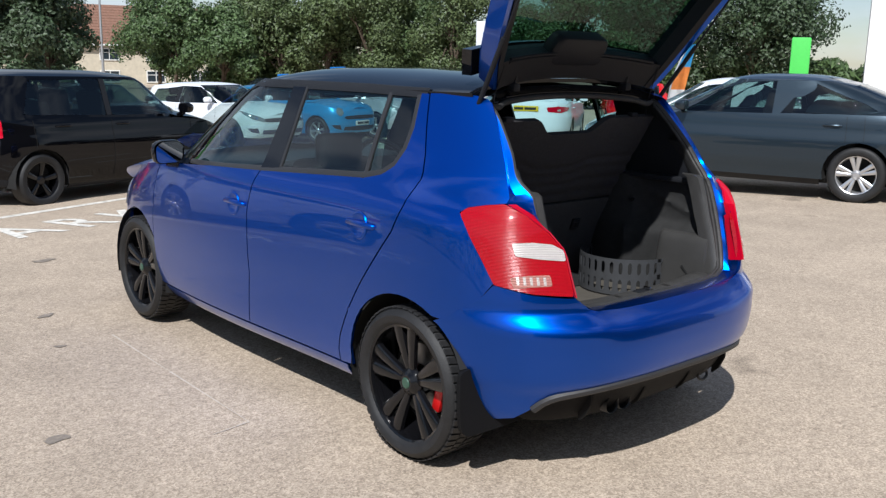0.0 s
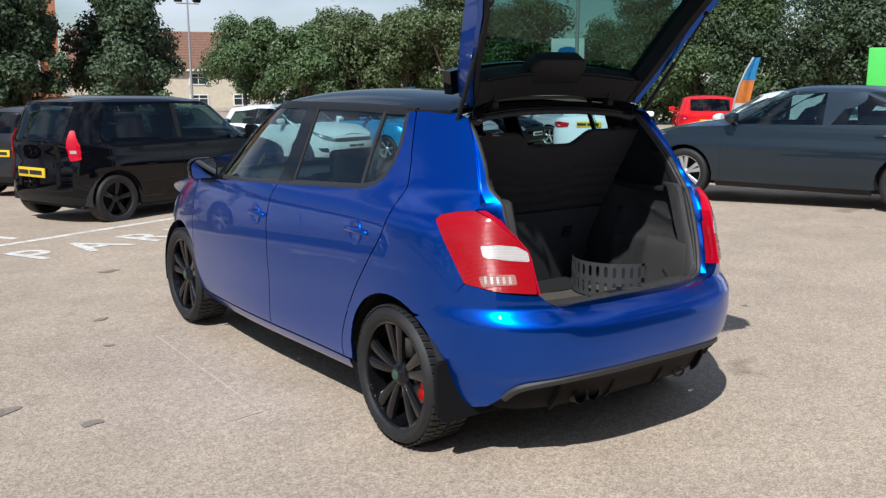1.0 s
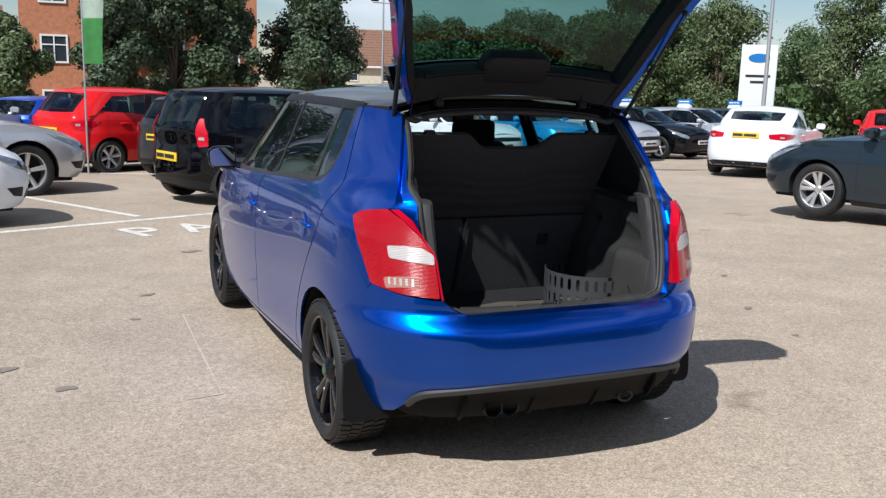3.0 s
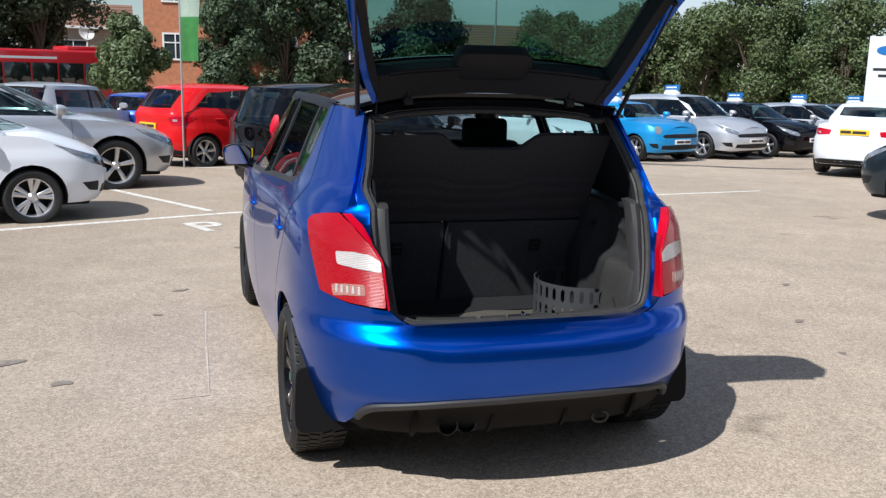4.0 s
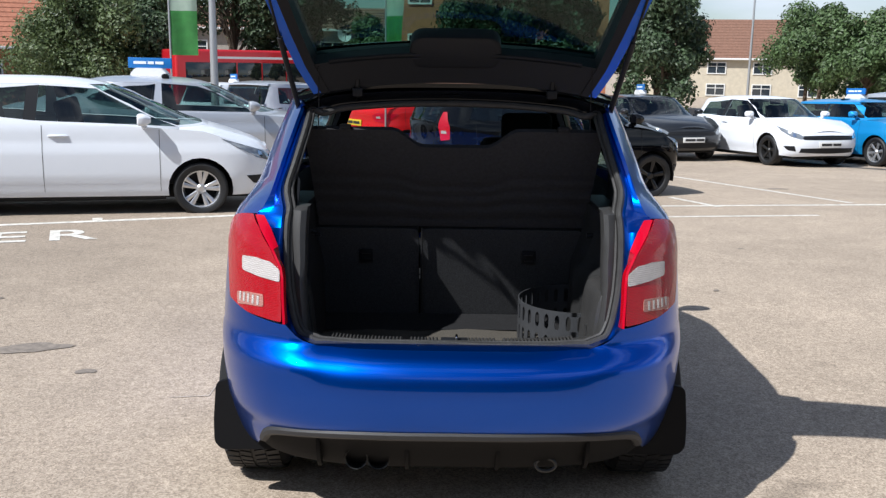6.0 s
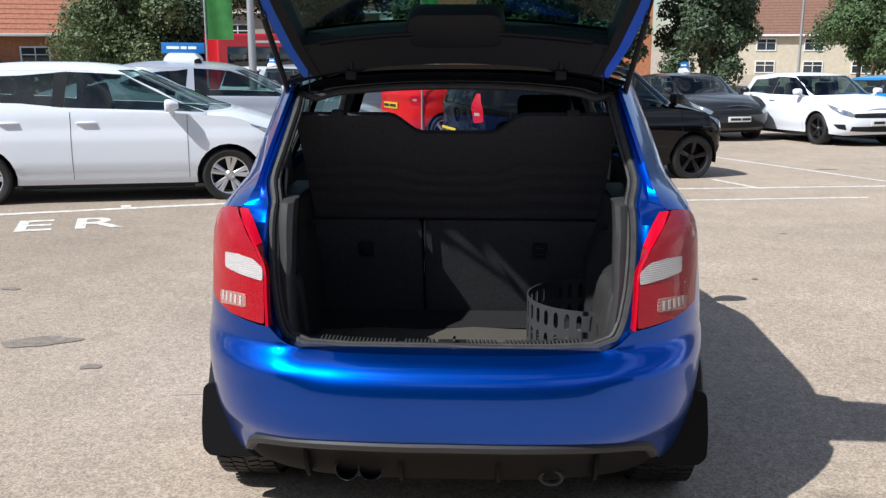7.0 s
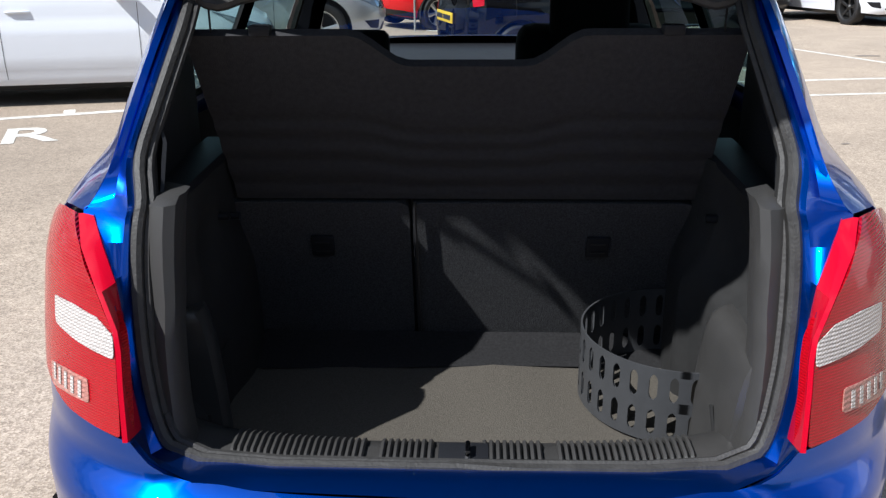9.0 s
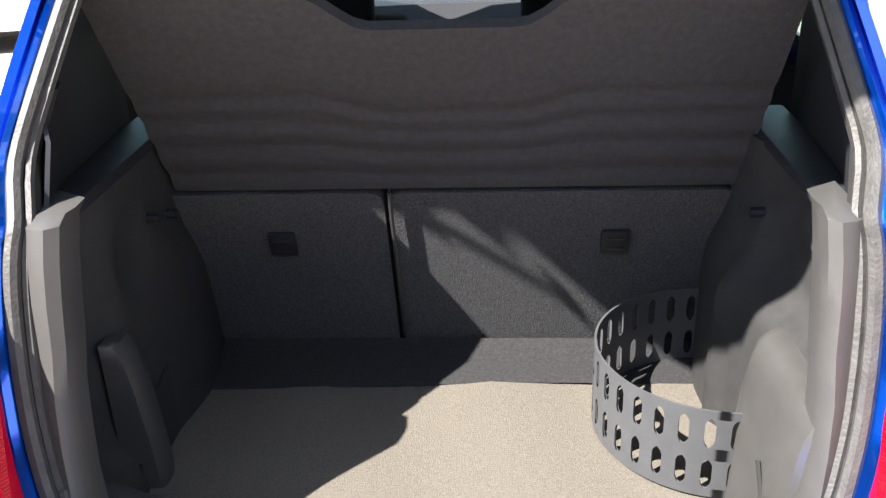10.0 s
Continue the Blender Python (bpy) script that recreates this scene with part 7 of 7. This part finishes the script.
banner(12.45, 8.35, -30, 2.12, .30, [WHITECLOTH, ORANGECLOTH, BLUECLOTH], "blue feather flag with an orange patch", .8, True)

# totem sign
def totem(x, y, yaw):
    ob = thing("totem_sign", pose(x, y, ground_z(y) - .2, 0, 0, yaw), "tall white dealer totem sign with a blue oval", "sign")
    bm = bmesh.new()
    box(bm, (1.75, .35, 4.9), (0, 0, 2.45), .04)
    part("slab", bm, mat("totem_white", (0.62, 0.65, 0.68), 0.4, vary=0.05), ob)
    bm = bmesh.new()
    q = [(.52 * math.cos(a), .22 * math.sin(a)) for a in [2 * math.pi * k / 28 for k in range(28)]]
    prism(bm, q, .03, pose(0, -.205, 4.25))
    part("oval", bm, ROOFBOARD, ob)
    for k, z in enumerate((3.35, 3.05)):
        bm = bmesh.new()
        box(bm, (1.2 - .5 * k, .01, .13), (0, -.18, z))
        part("print_bar", bm, DARKMETAL, ob)
    return ob


totem(31.6, 33.4, -45)
bm = bmesh.new()
box(bm, (.52, .25, 2.95), (0, 0, 1.475), .04)
gs = tagged(to_object("green_sign", bm, mat("bright_green_panel", (0.08, 0.55, 0.08), 0.5, vary=0.05)), "bright green upright sign panel by the showroom", "sign")
gs.matrix_basis = pose(22.2, 10.9, -.6, 0, 0, -60)

# roof signs on the display cars
for nm, back, turn in (("coupe", 0, 70), ("supermini", -.05, 75), ("white_van_car", 0, -40), ("small_hatchback", 0, 90), ("grey_crossover", 0, 80), ("black_hatchback", 0, 80), ("silver_hatchback", 0, 80), ("dark_hatchback", 0, 80), ("grey_estate", 0, 80), ("white_hatchback", -.03, 95)):
    if nm not in ("supermini", "white_hatchback"):
        roof_sign(bpy.data.objects[nm], back, turn)
ground_letters("CUSTOMER", (-7.35, 3.05), radians(22), .66)
ground_letters("PARK", (-1.0, 5.72), radians(20), .72)


# marks on the asphalt: damp patches, oil spots and pale scratches
DAMP = mat("damp_asphalt", (0.115, 0.100, 0.085), 0.75, vary=0.3, scale=6, bump=0.3, bump_scale=150)
OIL = mat("oil_stain", (0.22, 0.185, 0.15), 0.7, vary=0.35, scale=25, bump=0.3, bump_scale=150)
SCRATCH = mat("pale_scratch", (0.47, 0.405, 0.335), 0.9, vary=0.2, scale=30)


def ground_mark(name, x, y, a, b, yaw, material, label, seed):
    rng = random.Random(seed)
    bm = bmesh.new()
    n = 26
    ph = [rng.uniform(0, 6.28) for _ in range(5)]
    vs = []
    for k in range(n):
        t = 2 * math.pi * k / n
        q = 1 + sum(.13 / (i + 1) ** .5 * math.sin((i + 2) * t + ph[i]) for i in range(5))
        px, py = a * q * math.cos(t), b * q * math.sin(t)
        c, s_ = math.cos(radians(yaw)), math.sin(radians(yaw))
        gx, gy = x + px * c - py * s_, y + px * s_ + py * c
        vs.append(bm.verts.new((gx, gy, ground_z(gy) + .0035)))
    bm.faces.new(vs)
    bmesh.ops.recalc_face_normals(bm, faces=bm.faces[:])
    ob = to_object(name, bm, material)
    return tagged(ob, label, "ground stain", "marks on the asphalt", "structure")


for k, (x, y, a, b, yaw, mt) in enumerate(((9.8, 14.2, 1.5, .16, -40, DAMP), (10.7, 13.3, .8, .10, -30, DAMP), (8.7, 15.1, 1.2, .14, -50, DAMP), (12.2, 12.9, 1.1, .12, -20, DAMP),
                                           (5.1, 10.45, .26, .14, 10, OIL), (2.66, 4.7, .055, .03, 20, OIL), (-1.77, .98, .09, .05, 0, OIL), (-2.2, 1.34, .27, .15, 20, OIL), (-1.35, 2.2, .05, .03, 0, OIL), (-2.9, 2.4, .10, .06, -20, OIL), (1.9, 2.9, .05, .03, 70, OIL), (3.2, 2.2, .07, .04, 40, OIL), (2.4, .6, .04, .03, 0, OIL), (-1.6, -.5, .04, .025, 15, OIL), (-.66, 4.66, .16, .08, 10, OIL), (-1.21, 2.88, .09, .05, 25, OIL), (2.6, 1.25, .08, .04, 30, OIL))):
    ground_mark("ground_stain", x, y, a * (1 if mt is DAMP else .62), b * (1 if mt is DAMP else .62), yaw, mt, "dark damp patch on the asphalt" if mt is DAMP else "small dark oil spot on the asphalt", 40 + k)
for (a, b) in (((-1.06, 2.24), (-1.08, 1.5)), ((-1.08, 1.46), (-1.09, .67)), ((-1.09, .67), (-1.27, .64))):
    d = (Vector(b) - Vector(a))
    nrm = Vector((-d.y, d.x)).normalized() * .006
    bm = bmesh.new()
    bm.faces.new([bm.verts.new((q.x, q.y, ground_z(q.y) + .003)) for q in (Vector(a) - nrm, Vector(b) - nrm * .4, Vector(b) + nrm * .4, Vector(a) + nrm)])
    bmesh.ops.recalc_face_normals(bm, faces=bm.faces[:])
    tagged(to_object("ground_scratch", bm, SCRATCH), "thin pale scratch across the asphalt", "ground mark", "marks on the asphalt", "structure")
